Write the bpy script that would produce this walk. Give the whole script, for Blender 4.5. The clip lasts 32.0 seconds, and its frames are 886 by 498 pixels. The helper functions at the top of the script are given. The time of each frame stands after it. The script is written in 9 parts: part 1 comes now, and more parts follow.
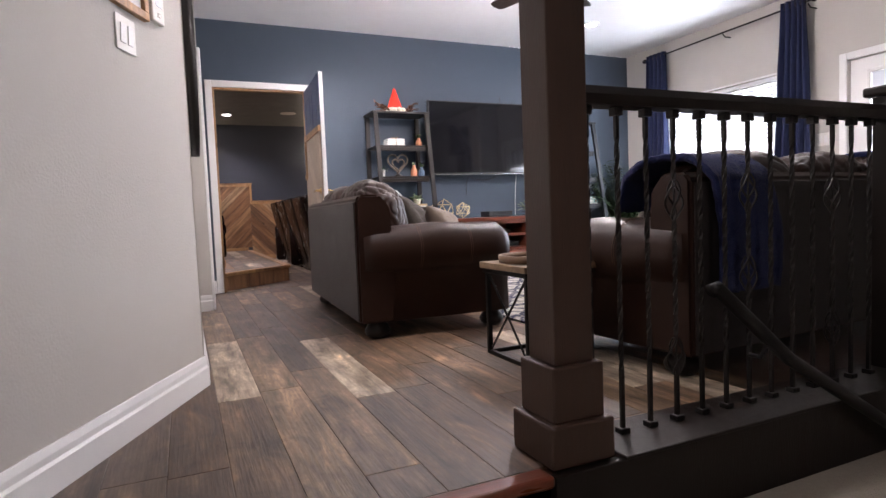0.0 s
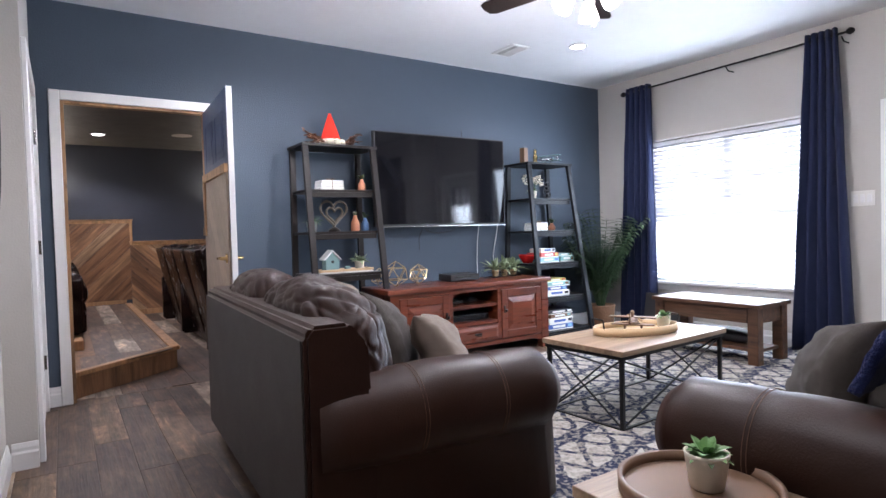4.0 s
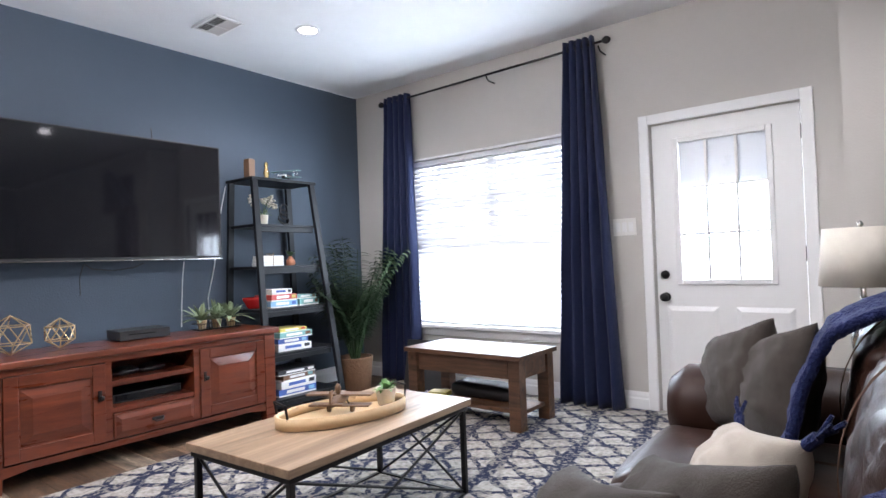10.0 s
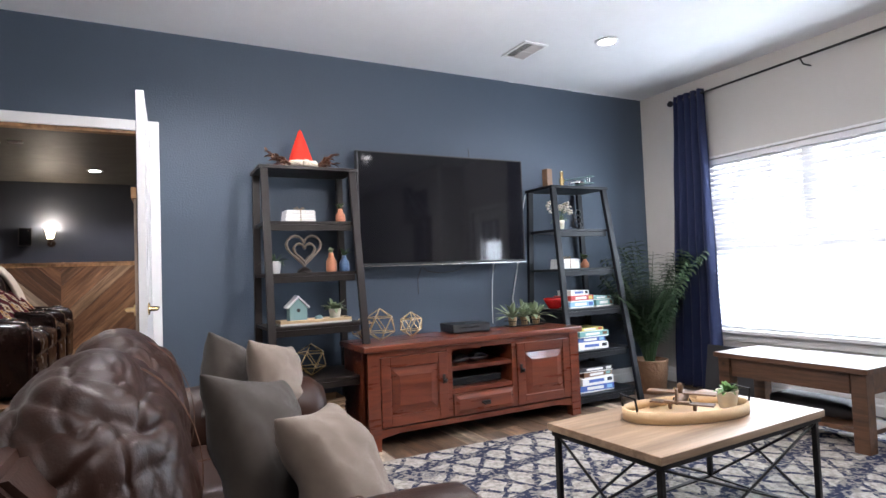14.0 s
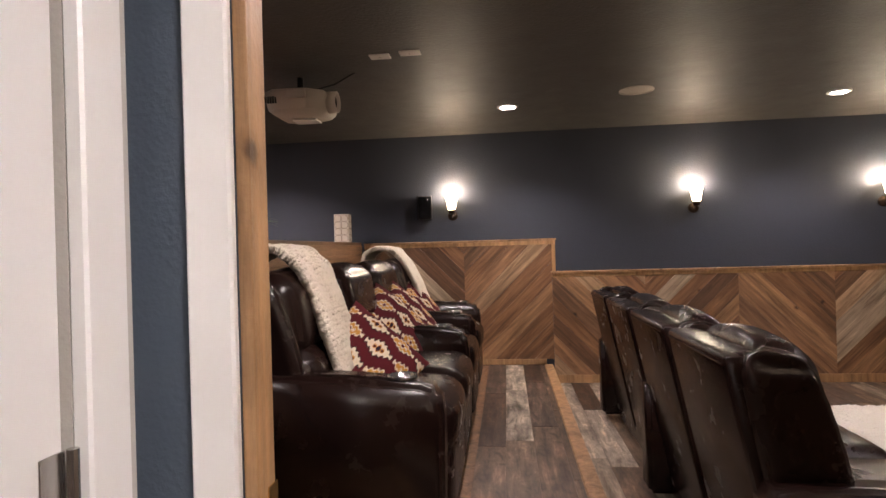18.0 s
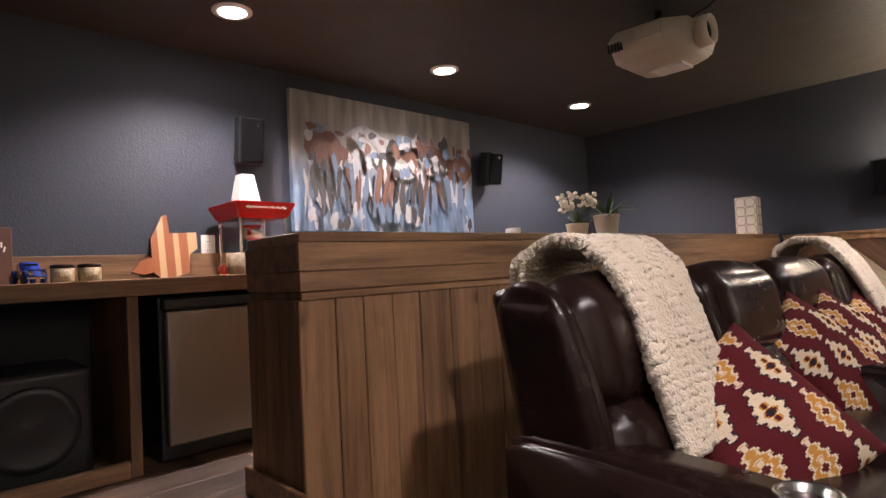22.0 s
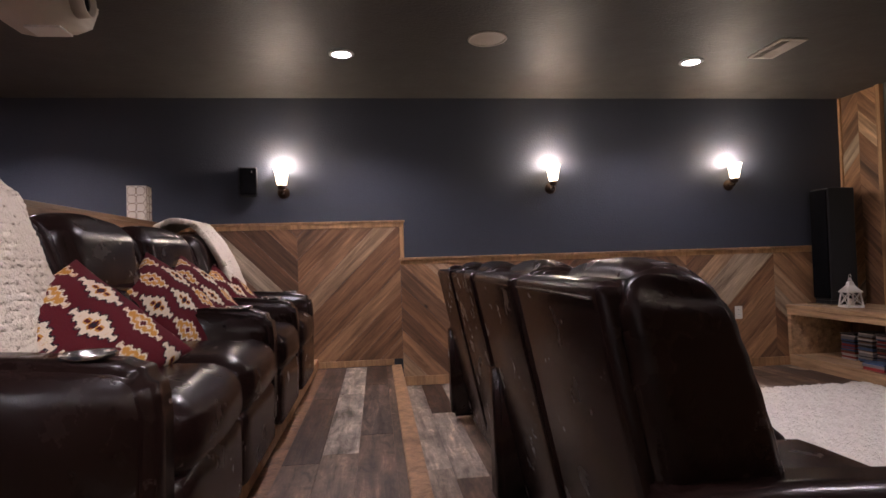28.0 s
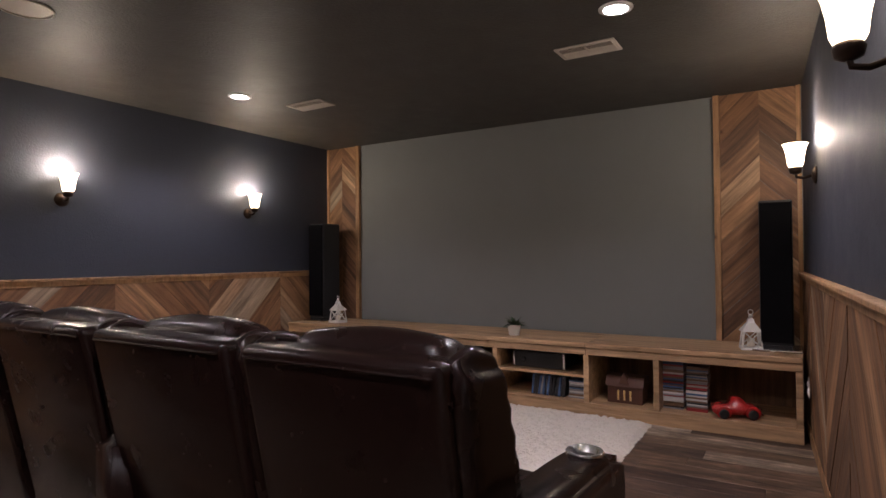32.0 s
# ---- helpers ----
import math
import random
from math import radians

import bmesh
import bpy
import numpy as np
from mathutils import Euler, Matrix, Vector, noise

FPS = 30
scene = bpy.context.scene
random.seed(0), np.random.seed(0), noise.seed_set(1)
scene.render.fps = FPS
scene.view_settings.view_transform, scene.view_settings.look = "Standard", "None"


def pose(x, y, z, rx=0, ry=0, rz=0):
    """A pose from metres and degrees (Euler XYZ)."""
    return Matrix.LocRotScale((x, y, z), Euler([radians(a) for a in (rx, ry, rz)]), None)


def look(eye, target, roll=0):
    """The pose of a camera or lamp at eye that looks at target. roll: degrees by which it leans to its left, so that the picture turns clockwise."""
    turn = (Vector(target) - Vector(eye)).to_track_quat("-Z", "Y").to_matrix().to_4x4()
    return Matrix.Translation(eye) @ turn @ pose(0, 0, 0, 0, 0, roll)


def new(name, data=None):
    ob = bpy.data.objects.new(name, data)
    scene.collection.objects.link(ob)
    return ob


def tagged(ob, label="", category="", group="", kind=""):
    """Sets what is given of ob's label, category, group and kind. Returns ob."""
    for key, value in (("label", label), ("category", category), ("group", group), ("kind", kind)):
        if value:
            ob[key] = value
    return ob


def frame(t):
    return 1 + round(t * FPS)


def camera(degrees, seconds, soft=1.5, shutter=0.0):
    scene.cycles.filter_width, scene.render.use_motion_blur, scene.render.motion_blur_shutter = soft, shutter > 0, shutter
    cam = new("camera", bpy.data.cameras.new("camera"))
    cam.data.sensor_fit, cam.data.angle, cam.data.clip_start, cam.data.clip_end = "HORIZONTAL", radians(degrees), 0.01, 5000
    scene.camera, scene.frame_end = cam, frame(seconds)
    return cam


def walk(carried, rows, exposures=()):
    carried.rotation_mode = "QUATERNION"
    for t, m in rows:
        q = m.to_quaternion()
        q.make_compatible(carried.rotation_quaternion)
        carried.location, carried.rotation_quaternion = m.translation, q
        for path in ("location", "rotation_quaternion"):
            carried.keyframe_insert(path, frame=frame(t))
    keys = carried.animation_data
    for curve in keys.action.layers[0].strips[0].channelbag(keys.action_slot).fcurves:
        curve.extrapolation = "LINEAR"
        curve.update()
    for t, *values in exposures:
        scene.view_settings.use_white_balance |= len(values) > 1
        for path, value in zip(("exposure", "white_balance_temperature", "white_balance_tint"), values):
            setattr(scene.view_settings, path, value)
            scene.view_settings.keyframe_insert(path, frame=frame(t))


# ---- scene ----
# ---------------------------------------------------------------- camera
cam = camera(75.0, 32.0)
PATH = [
    (0, (1.447, 1.505, 0.705), (2.259, 3.328, 0.584), -2.3),
    (0.5, (1.422, 1.536, 0.725), (2.136, 3.402, 0.65), -2.1),
    (1, (1.406, 1.703, 0.752), (2.091, 3.581, 0.693), -2.0),
    (1.5, (1.428, 1.951, 0.792), (2.11, 3.83, 0.735), -1.8),
    (2, (1.489, 2.255, 0.813), (2.174, 4.133, 0.756), -1.8),
    (2.5, (1.556, 2.549, 0.848), (2.276, 4.414, 0.794), -1.7),
    (3, (1.631, 2.793, 0.897), (2.453, 4.615, 0.84), -1.6),
    (3.5, (1.725, 2.941, 1.018), (2.671, 4.702, 0.961), -1.6),
    (4, (1.758, 3.052, 1.091), (2.856, 4.723, 1.033), -1.6),
    (4.5, (1.802, 3.079, 1.172), (3.033, 4.655, 1.106), -1.6),
    (6.5, (1.814, 3.113, 1.177), (3.304, 4.446, 1.115), -1.5),
    (7, (1.934, 3.157, 1.172), (3.481, 4.423, 1.122), -1.4),
    (7.5, (2.201, 3.228, 1.168), (3.806, 4.421, 1.146), -1.5),
    (8, (2.463, 3.343, 1.174), (4.108, 4.48, 1.181), -1.6),
    (8.5, (2.692, 3.437, 1.16), (4.36, 4.541, 1.185), -1.6),
    (9, (2.888, 3.48, 1.123), (4.555, 4.584, 1.156), -1.7),
    (9.5, (3.006, 3.525, 1.1), (4.642, 4.676, 1.135), -1.9),
    (10, (3.067, 3.532, 1.074), (4.635, 4.772, 1.115), -2.0),
    (10.5, (3.071, 3.557, 1.066), (4.561, 4.89, 1.116), -2.2),
    (11, (3.045, 3.556, 1.06), (4.446, 4.982, 1.115), -2.4),
    (11.5, (3.017, 3.56, 1.061), (4.339, 5.06, 1.117), -2.4),
    (12, (2.98, 3.566, 1.059), (4.222, 5.133, 1.119), -2.3),
    (12.5, (2.939, 3.572, 1.07), (4.083, 5.211, 1.133), -2.3),
    (13, (2.883, 3.594, 1.078), (3.929, 5.297, 1.148), -2.3),
    (13.5, (2.784, 3.607, 1.084), (3.777, 5.341, 1.16), -2.3),
    (14, (2.635, 3.637, 1.088), (3.565, 5.405, 1.169), -2.2),
    (14.5, (2.509, 3.726, 1.109), (3.357, 5.535, 1.192), -2.1),
    (15, (2.389, 3.973, 1.153), (3.122, 5.832, 1.238), -2.1),
    (15.5, (2.245, 4.322, 1.199), (2.791, 6.245, 1.267), -1.6),
    (16, (2.13, 4.85, 1.23), (2.55, 6.805, 1.285), -1.7),
    (16.5, (2.08, 5.4, 1.26), (2.34, 7.382, 1.3), -1.7),
    (17, (2.07, 5.97, 1.29), (2.17, 7.967, 1.312), -1.8),
    (17.5, (2.077, 6.536, 1.318), (2.079, 8.536, 1.322), -1.8),
    (18, (2.136, 6.937, 1.327), (1.919, 8.925, 1.329), -1.6),
    (18.5, (2.142, 7.276, 1.304), (1.755, 9.238, 1.318), -2.0),
    (19, (2.138, 7.549, 1.311), (1.475, 9.435, 1.333), -2.3),
    (19.5, (2.078, 7.731, 1.321), (1.191, 9.523, 1.353), -2.5),
    (20, (2.051, 7.837, 1.315), (0.912, 9.48, 1.359), -2.9),
    (20.5, (2.051, 7.891, 1.308), (0.746, 9.406, 1.363), -3.0),
    (21, (2.052, 7.907, 1.302), (0.64, 9.322, 1.364), -3.0),
    (21.5, (2.057, 7.905, 1.3), (0.613, 9.286, 1.365), -2.9),
    (22, (2.06, 7.896, 1.293), (0.613, 9.276, 1.36), -2.9),
    (22.5, (2.077, 7.888, 1.263), (0.65, 9.287, 1.33), -2.8),
    (23, (2.104, 7.871, 1.245), (0.76, 9.35, 1.307), -2.7),
    (23.5, (2.128, 7.848, 1.214), (0.883, 9.412, 1.273), -2.7),
    (24, (2.151, 7.818, 1.202), (1.014, 9.463, 1.254), -2.7),
    (24.5, (2.189, 7.783, 1.196), (1.179, 9.508, 1.24), -2.5),
    (26.5, (2.271, 7.629, 1.11), (1.903, 9.594, 1.146), -2.1),
    (27, (2.296, 7.62, 1.118), (2.09, 9.609, 1.145), -2.0),
    (27.5, (2.348, 7.652, 1.097), (2.326, 9.652, 1.127), -1.9),
    (28, (2.376, 7.706, 1.038), (2.605, 9.692, 1.084), -1.8),
    (28.5, (2.363, 7.802, 1.012), (2.837, 9.745, 1.066), -1.7),
    (29, (2.404, 7.883, 1.05), (3.215, 9.711, 1.087), -1.3),
    (29.5, (2.397, 7.933, 1.072), (3.436, 9.641, 1.103), -1.2),
    (30, (2.368, 7.942, 1.089), (3.622, 9.5, 1.112), -1.0),
    (30.5, (2.266, 7.96, 1.119), (3.757, 9.293, 1.141), -0.7),
    (31, (2.142, 8.005, 1.191), (3.725, 9.228, 1.212), -0.8),
    (31.5, (1.953, 8.08, 1.199), (3.621, 9.183, 1.226), -0.6),
    (32, (1.77, 8.093, 1.211), (3.479, 9.132, 1.242), -0.5),
]
walk(cam, [(t, look(eye, target, roll)) for t, eye, target, roll in PATH],
     exposures=[(0, 0.55, 6600, 20), (2, 0.52, 6600, 20), (4, 0.44, 6000, 16), (9, 0.32, 6150, 14), (13, 0.32, 6200, 13), (15.0, 0.42, 6400, 16), (17.5, 0.66, 6900, 18), (19, 0.58, 7400, 18), (21, 0.62, 7100, 18), (24, 0.64, 6900, 18), (28, 0.3, 6400, 24), (32, 0.24, 6450, 22)])

# ---------------------------------------------------------------- plan (metres)
XL, YB, XW, HL = 1.62, 7.684, 7.015, 2.70      # living room: left wall, blue wall, window wall, ceiling
YN, YS, YF, XS, XB, HT = 7.77, 7.84, 12.65, 6.75, -0.9, 2.46  # theater: near, near side, far, screen and back walls, ceiling
XK = 1.492                                     # hallway wall that carries the clock
DX0, DX1, DZ = 1.775, 2.69, 2.045              # theater doorway
WY0, WY1, WZ0, WZ1 = 5.3, 7.06, 0.525, 1.975      # window
FY0, FY1, FZ = 3.955, 4.84, 1.945                # outside door
YR = 2.875                                     # railing and edge of the upper floor
BARZ, P1, P2 = 0.58, 0.18, 0.235                # theater platforms

# ---------------------------------------------------------------- sky, sun and lamps
world = bpy.data.worlds.new("sky")
scene.world = world
world.use_nodes = True
wn = world.node_tree
sky = wn.nodes.new("ShaderNodeTexSky")
sky.sky_type, sky.sun_disc = "NISHITA", False
sky.sun_elevation, sky.sun_rotation = radians(48), radians(200)
wn.links.new(sky.outputs[0], wn.nodes["Background"].inputs[0])
wn.nodes["Background"].inputs[1].default_value = 0.15


def lamp(name, kind, m, energy, colour=(1, 1, 1), size=0.1, **more):
    li = bpy.data.lights.new(name, kind)
    li.energy, li.color = energy, colour
    if kind == "AREA":
        li.shape, li.size, li.size_y = "RECTANGLE", more["sx"], more["sy"]
    else:
        li.shadow_soft_size = size
    if kind == "SPOT":
        li.spot_size, li.spot_blend = radians(more.get("cone", 120)), 0.6
    ob = new(name, li)
    ob.matrix_basis = m
    return ob


sun = bpy.data.lights.new("sun", "SUN")
sun.energy, sun.angle, sun.color = 3.0, radians(0.6), (1, 0.95, 0.88)
new("sun", sun).matrix_basis = look((0, 0, 20), (-3.0, -9.0, 8.0))
DAY, BULB, WARM = (0.78, 0.9, 1.0), (1.0, 0.97, 0.96), (1.0, 0.72, 0.42)
lamp("window_daylight", "AREA", look((XW + 0.02, (WY0 + WY1) / 2, 1.25), (XW - 2, (WY0 + WY1) / 2, 1.0)), 78, DAY, sx=1.55, sy=1.4)
lamp("door_daylight", "AREA", look((XW + 0.1, 4.41, 1.38), (XW - 2, 4.41, 1.2)), 22, DAY, sx=0.5, sy=0.85)


# ---------------------------------------------------------------- building tools
def part(name, bm, material, parent=None, label="", smooth=False, loc=None):
    me = bpy.data.meshes.new(name)
    bm.normal_update()
    bm.to_mesh(me)
    bm.free()
    for m in material if isinstance(material, (list, tuple)) else (material,):
        me.materials.append(m)
    if smooth:
        for p in me.polygons:
            p.use_smooth = True
    ob = new(name, me)
    if parent:
        ob.parent = parent
    if loc:
        ob.location = loc
    if label:
        ob["label"] = label
    return ob


def thing(name, label, category, m=None, group=""):
    ob = new(name)
    ob.empty_display_size = 0.1
    if m is not None:
        ob.matrix_basis = m
    return tagged(ob, label, category, group)


def setting(name, bm, material, label, category, smooth=False):
    return tagged(part(name, bm, material, None, "", smooth), label, category, kind="structure")


def block(bm, x0, x1, y0, y1, z0, z1, bev=0.0, seg=2, m=None):
    vs = [bm.verts.new((x, y, z)) for z in (z0, z1) for y in (y0, y1) for x in (x0, x1)]
    if m is not None:
        for v in vs:
            v.co = m @ v.co
    fs = [bm.faces.new([vs[i] for i in f]) for f in ((0, 2, 3, 1), (4, 5, 7, 6), (0, 1, 5, 4), (2, 6, 7, 3), (0, 4, 6, 2), (1, 3, 7, 5))]
    if bev:
        es = list({e for f in fs for e in f.edges})
        bmesh.ops.bevel(bm, geom=es, offset=bev, segments=seg, affect="EDGES", profile=0.5)
    return bm


def blk(*a, **k):
    return block(bmesh.new(), *a, **k)


def rod(bm, p0, p1, r0, r1=None, seg=10, caps=True):
    p0, p1 = Vector(p0), Vector(p1)
    r1 = r0 if r1 is None else r1
    z = (p1 - p0).normalized()
    x = z.orthogonal().normalized()
    y = z.cross(x)
    rings = []
    for p, r in ((p0, r0), (p1, r1)):
        rings.append([bm.verts.new(p + (x * math.cos(a) + y * math.sin(a)) * r) for a in (2 * math.pi * i / seg for i in range(seg))])
    for i in range(seg):
        j = (i + 1) % seg
        bm.faces.new((rings[0][i], rings[0][j], rings[1][j], rings[1][i]))
    if caps:
        bm.faces.new(rings[0][::-1])
        bm.faces.new(rings[1])
    return bm


def pipe(bm, pts, r, seg=8, closed=False):
    """A tube of radius r (or a list of radii) along points."""
    pts = [Vector(p) for p in pts]
    n = len(pts)
    up = Vector((0, 0, 1))
    rings, last = [], None
    for i, p in enumerate(pts):
        a, b = (pts[i - 1], pts[(i + 1) % n]) if closed else (pts[max(0, i - 1)], pts[min(n - 1, i + 1)])
        t = (b - a).normalized()
        x = (last - t * last.dot(t)) if last is not None else t.cross(up)
        if x.length < 1e-4:
            x = t.orthogonal()
        x.normalize()
        last = x
        y = t.cross(x)
        rr = r[i] if isinstance(r, (list, tuple)) else r
        rings.append([bm.verts.new(p + (x * math.cos(u) + y * math.sin(u)) * rr) for u in (2 * math.pi * k / seg for k in range(seg))])
    for i in range(n if closed else n - 1):
        j = (i + 1) % n
        for k in range(seg):
            l = (k + 1) % seg
            bm.faces.new((rings[i][k], rings[i][l], rings[j][l], rings[j][k]))
    if not closed:
        bm.faces.new(rings[0][::-1])
        bm.faces.new(rings[-1])
    return bm


def lathe(bm, profile, c=(0, 0, 0), seg=24, sx=1.0, sy=1.0, m=None, lid=True, ring=False):
    rings = []
    for r, z in profile:
        rings.append([bm.verts.new((c[0] + sx * r * math.cos(a), c[1] + sy * r * math.sin(a), c[2] + z)) for a in (2 * math.pi * i / seg for i in range(seg))])
    for a, b in zip(rings, rings[1:]):
        for i in range(seg):
            j = (i + 1) % seg
            bm.faces.new((a[i], a[j], b[j], b[i]))
    if ring:
        for i in range(seg):
            j = (i + 1) % seg
            bm.faces.new((rings[-1][i], rings[-1][j], rings[0][j], rings[0][i]))
    else:
        bm.faces.new(rings[0][::-1])
        if lid:
            bm.faces.new(rings[-1])
    if m is not None:
        for r in rings:
            for v in r:
                v.co = m @ v.co
    return bm


def pad(bm, size, m=None, rnd=0.35, puff=0.15, n=10, crease=0.0, seed=0, pinch=0.0):
    """A soft upholstered block: rounded, swollen in its middle, with creases. size: full lengths."""
    sx, sy, sz = (s / 2 for s in size)
    rr = min(sx, sy, sz) * 2 * rnd
    grid = {}

    def vert(p):
        key = tuple(round(c, 5) for c in p)
        if key not in grid:
            q = Vector((p[0] * sx, p[1] * sy, p[2] * sz))
            core = Vector(tuple(max(-h + rr, min(h - rr, c)) for c, h in zip(q, (sx, sy, sz))))
            off = q - core
            if off.length > rr:
                off = off.normalized() * rr
            v = core + off
            bul = (1 - p[0] ** 2) * (1 - p[1] ** 2)
            bux = (1 - p[1] ** 2) * (1 - p[2] ** 2)
            buy = (1 - p[0] ** 2) * (1 - p[2] ** 2)
            v += Vector((p[0] * bux * puff * sx * 0.5, p[1] * buy * puff * sy * 0.5, p[2] * bul * puff * sz * 1.2))
            if pinch:
                e = max(abs(p[0]), abs(p[1]))
                v.z *= 1 - pinch * e ** 3
                cr = abs(p[0] * p[1]) ** 2
                v.x *= 1 + 0.1 * cr
                v.y *= 1 + 0.1 * cr
            if crease:
                w = Vector((v.x * 5 + seed * 7.1, v.y * 5 + seed * 3.3, v.z * 9))
                v += Vector((noise.noise(w), noise.noise(w + Vector((9, 4, 1))), noise.noise(w * 1.3 + Vector((2, 8, 5))))) * min(crease, 0.008)
                if crease > 0.015:
                    w2 = Vector((v.x * 4 + seed * 3.7, v.y * 7, v.z * 6 + v.x * 3))
                    fold = max(0.0, 1 - abs(noise.noise(w2)) * 7) ** 2 + 0.8 * max(0.0, 1 - abs(noise.noise(w2 * 2.1 + Vector((4, 4, 4)))) * 6) ** 2
                    v -= off.normalized() * fold * crease * 0.6 if off.length > 1e-6 else Vector((0, 0, 0))
            grid[key] = bm.verts.new(m @ v if m is not None else v)
        return grid[key]

    t = [-1 + 2 * i / n for i in range(n + 1)]
    t = [math.sin(v * math.pi / 2) * 0.5 + v * 0.5 for v in t]
    for ax in range(3):
        for s in (-1, 1):
            for i in range(n):
                for j in range(n):
                    q = []
                    for a, b in ((t[i], t[j]), (t[i + 1], t[j]), (t[i + 1], t[j + 1]), (t[i], t[j + 1])):
                        p = [0, 0, 0]
                        p[ax], p[(ax + 1) % 3], p[(ax + 2) % 3] = s, a, b
                        q.append(vert(tuple(p)))
                    if len(set(q)) == 4:
                        bm.faces.new(q if s > 0 else q[::-1])
    return bm


def sheet(bm, pts, thick):
    """A draped sheet from a grid of points, given thickness along its normals."""
    rows = [[Vector(p) for p in row] for row in pts]
    nr, nc = len(rows), len(rows[0])
    top, bot = [], []
    for i in range(nr):
        ta, ba = [], []
        for j in range(nc):
            a = rows[min(i + 1, nr - 1)][j] - rows[max(i - 1, 0)][j]
            b = rows[i][min(j + 1, nc - 1)] - rows[i][max(j - 1, 0)]
            nn = a.cross(b)
            nn = nn.normalized() if nn.length > 1e-9 else Vector((0, 0, 1))
            ta.append(bm.verts.new(rows[i][j] + nn * thick / 2))
            ba.append(bm.verts.new(rows[i][j] - nn * thick / 2))
        top.append(ta)
        bot.append(ba)
    for i in range(nr - 1):
        for j in range(nc - 1):
            bm.faces.new((top[i][j], top[i + 1][j], top[i + 1][j + 1], top[i][j + 1]))
            bm.faces.new((bot[i][j], bot[i][j + 1], bot[i + 1][j + 1], bot[i + 1][j]))
    ring = [(i, 0) for i in range(nr)] + [(nr - 1, j) for j in range(1, nc)] + [(i, nc - 1) for i in range(nr - 2, -1, -1)] + [(0, j) for j in range(nc - 2, 0, -1)]
    for (a, b), (c, d) in zip(ring, ring[1:] + ring[:1]):
        bm.faces.new((top[a][b], bot[a][b], bot[c][d], top[c][d]))
    return bm


def prism(bm, poly, axis, a, b):
    """A polygon of (u, v) pushed from a to b along the axis: x takes (y, z), y takes (x, z), z takes (x, y)."""
    def put(u, v, w):
        return {"x": (w, u, v), "y": (u, w, v), "z": (u, v, w)}[axis]
    lo = [bm.verts.new(put(u, v, a)) for u, v in poly]
    hi = [bm.verts.new(put(u, v, b)) for u, v in poly]
    n = len(poly)
    bm.faces.new(lo[::-1])
    bm.faces.new(hi)
    for i in range(n):
        j = (i + 1) % n
        bm.faces.new((lo[i], lo[j], hi[j], hi[i]))
    bmesh.ops.recalc_face_normals(bm, faces=bm.faces)
    return bm


def clip(poly, fn):
    """The part of a polygon where fn(u, v) >= 0, fn being linear."""
    out = []
    for i, p in enumerate(poly):
        q = poly[(i + 1) % len(poly)]
        fp, fq = fn(*p), fn(*q)
        if fp >= 0:
            out.append(p)
        if (fp >= 0) != (fq >= 0):
            s = fp / (fp - fq)
            out.append((p[0] + s * (q[0] - p[0]), p[1] + s * (q[1] - p[1])))
    return out


def leaf_blade(bm, p, d, length, width, bend=0.3, n=4, up=Vector((0, 0, 1))):
    """One leaf: a tapered, bent strip of two faces' width."""
    d = Vector(d).normalized()
    s = d.cross(up)
    s = s.normalized() if s.length > 1e-3 else Vector((1, 0, 0))
    lift = s.cross(d)
    rows = []
    for i in range(n + 1):
        t = i / n
        c = Vector(p) + d * length * t - up * bend * length * t * t
        w = width * math.sin(math.pi * min(1, 0.12 + 0.88 * t)) ** 0.8 if i < n else 0.0015
        rows.append((bm.verts.new(c - s * w / 2 + lift * w * 0.12), bm.verts.new(c - lift * w * 0.06), bm.verts.new(c + s * w / 2 + lift * w * 0.12)))
    for a, b in zip(rows, rows[1:]):
        bm.faces.new((a[0], a[1], b[1], b[0]))
        bm.faces.new((a[1], a[2], b[2], b[1]))
    return bm


def turn_z(deg):
    return Matrix.Rotation(radians(deg), 4, "Z")


def at(x, y, z, deg=0.0):
    return Matrix.Translation((x, y, z)) @ turn_z(deg)


def letters(name, text, size, m, material, parent, depth=0.001, align="CENTER"):
    cu = bpy.data.curves.new(name, "FONT")
    cu.body, cu.size, cu.extrude, cu.align_x = text, size, depth, align
    ob = new(name, cu)
    cu.materials.append(material)
    ob.parent = parent
    ob.matrix_basis = m
    return ob


# ---------------------------------------------------------------- materials
def sock(node, name, value):
    node.inputs[name].default_value = value


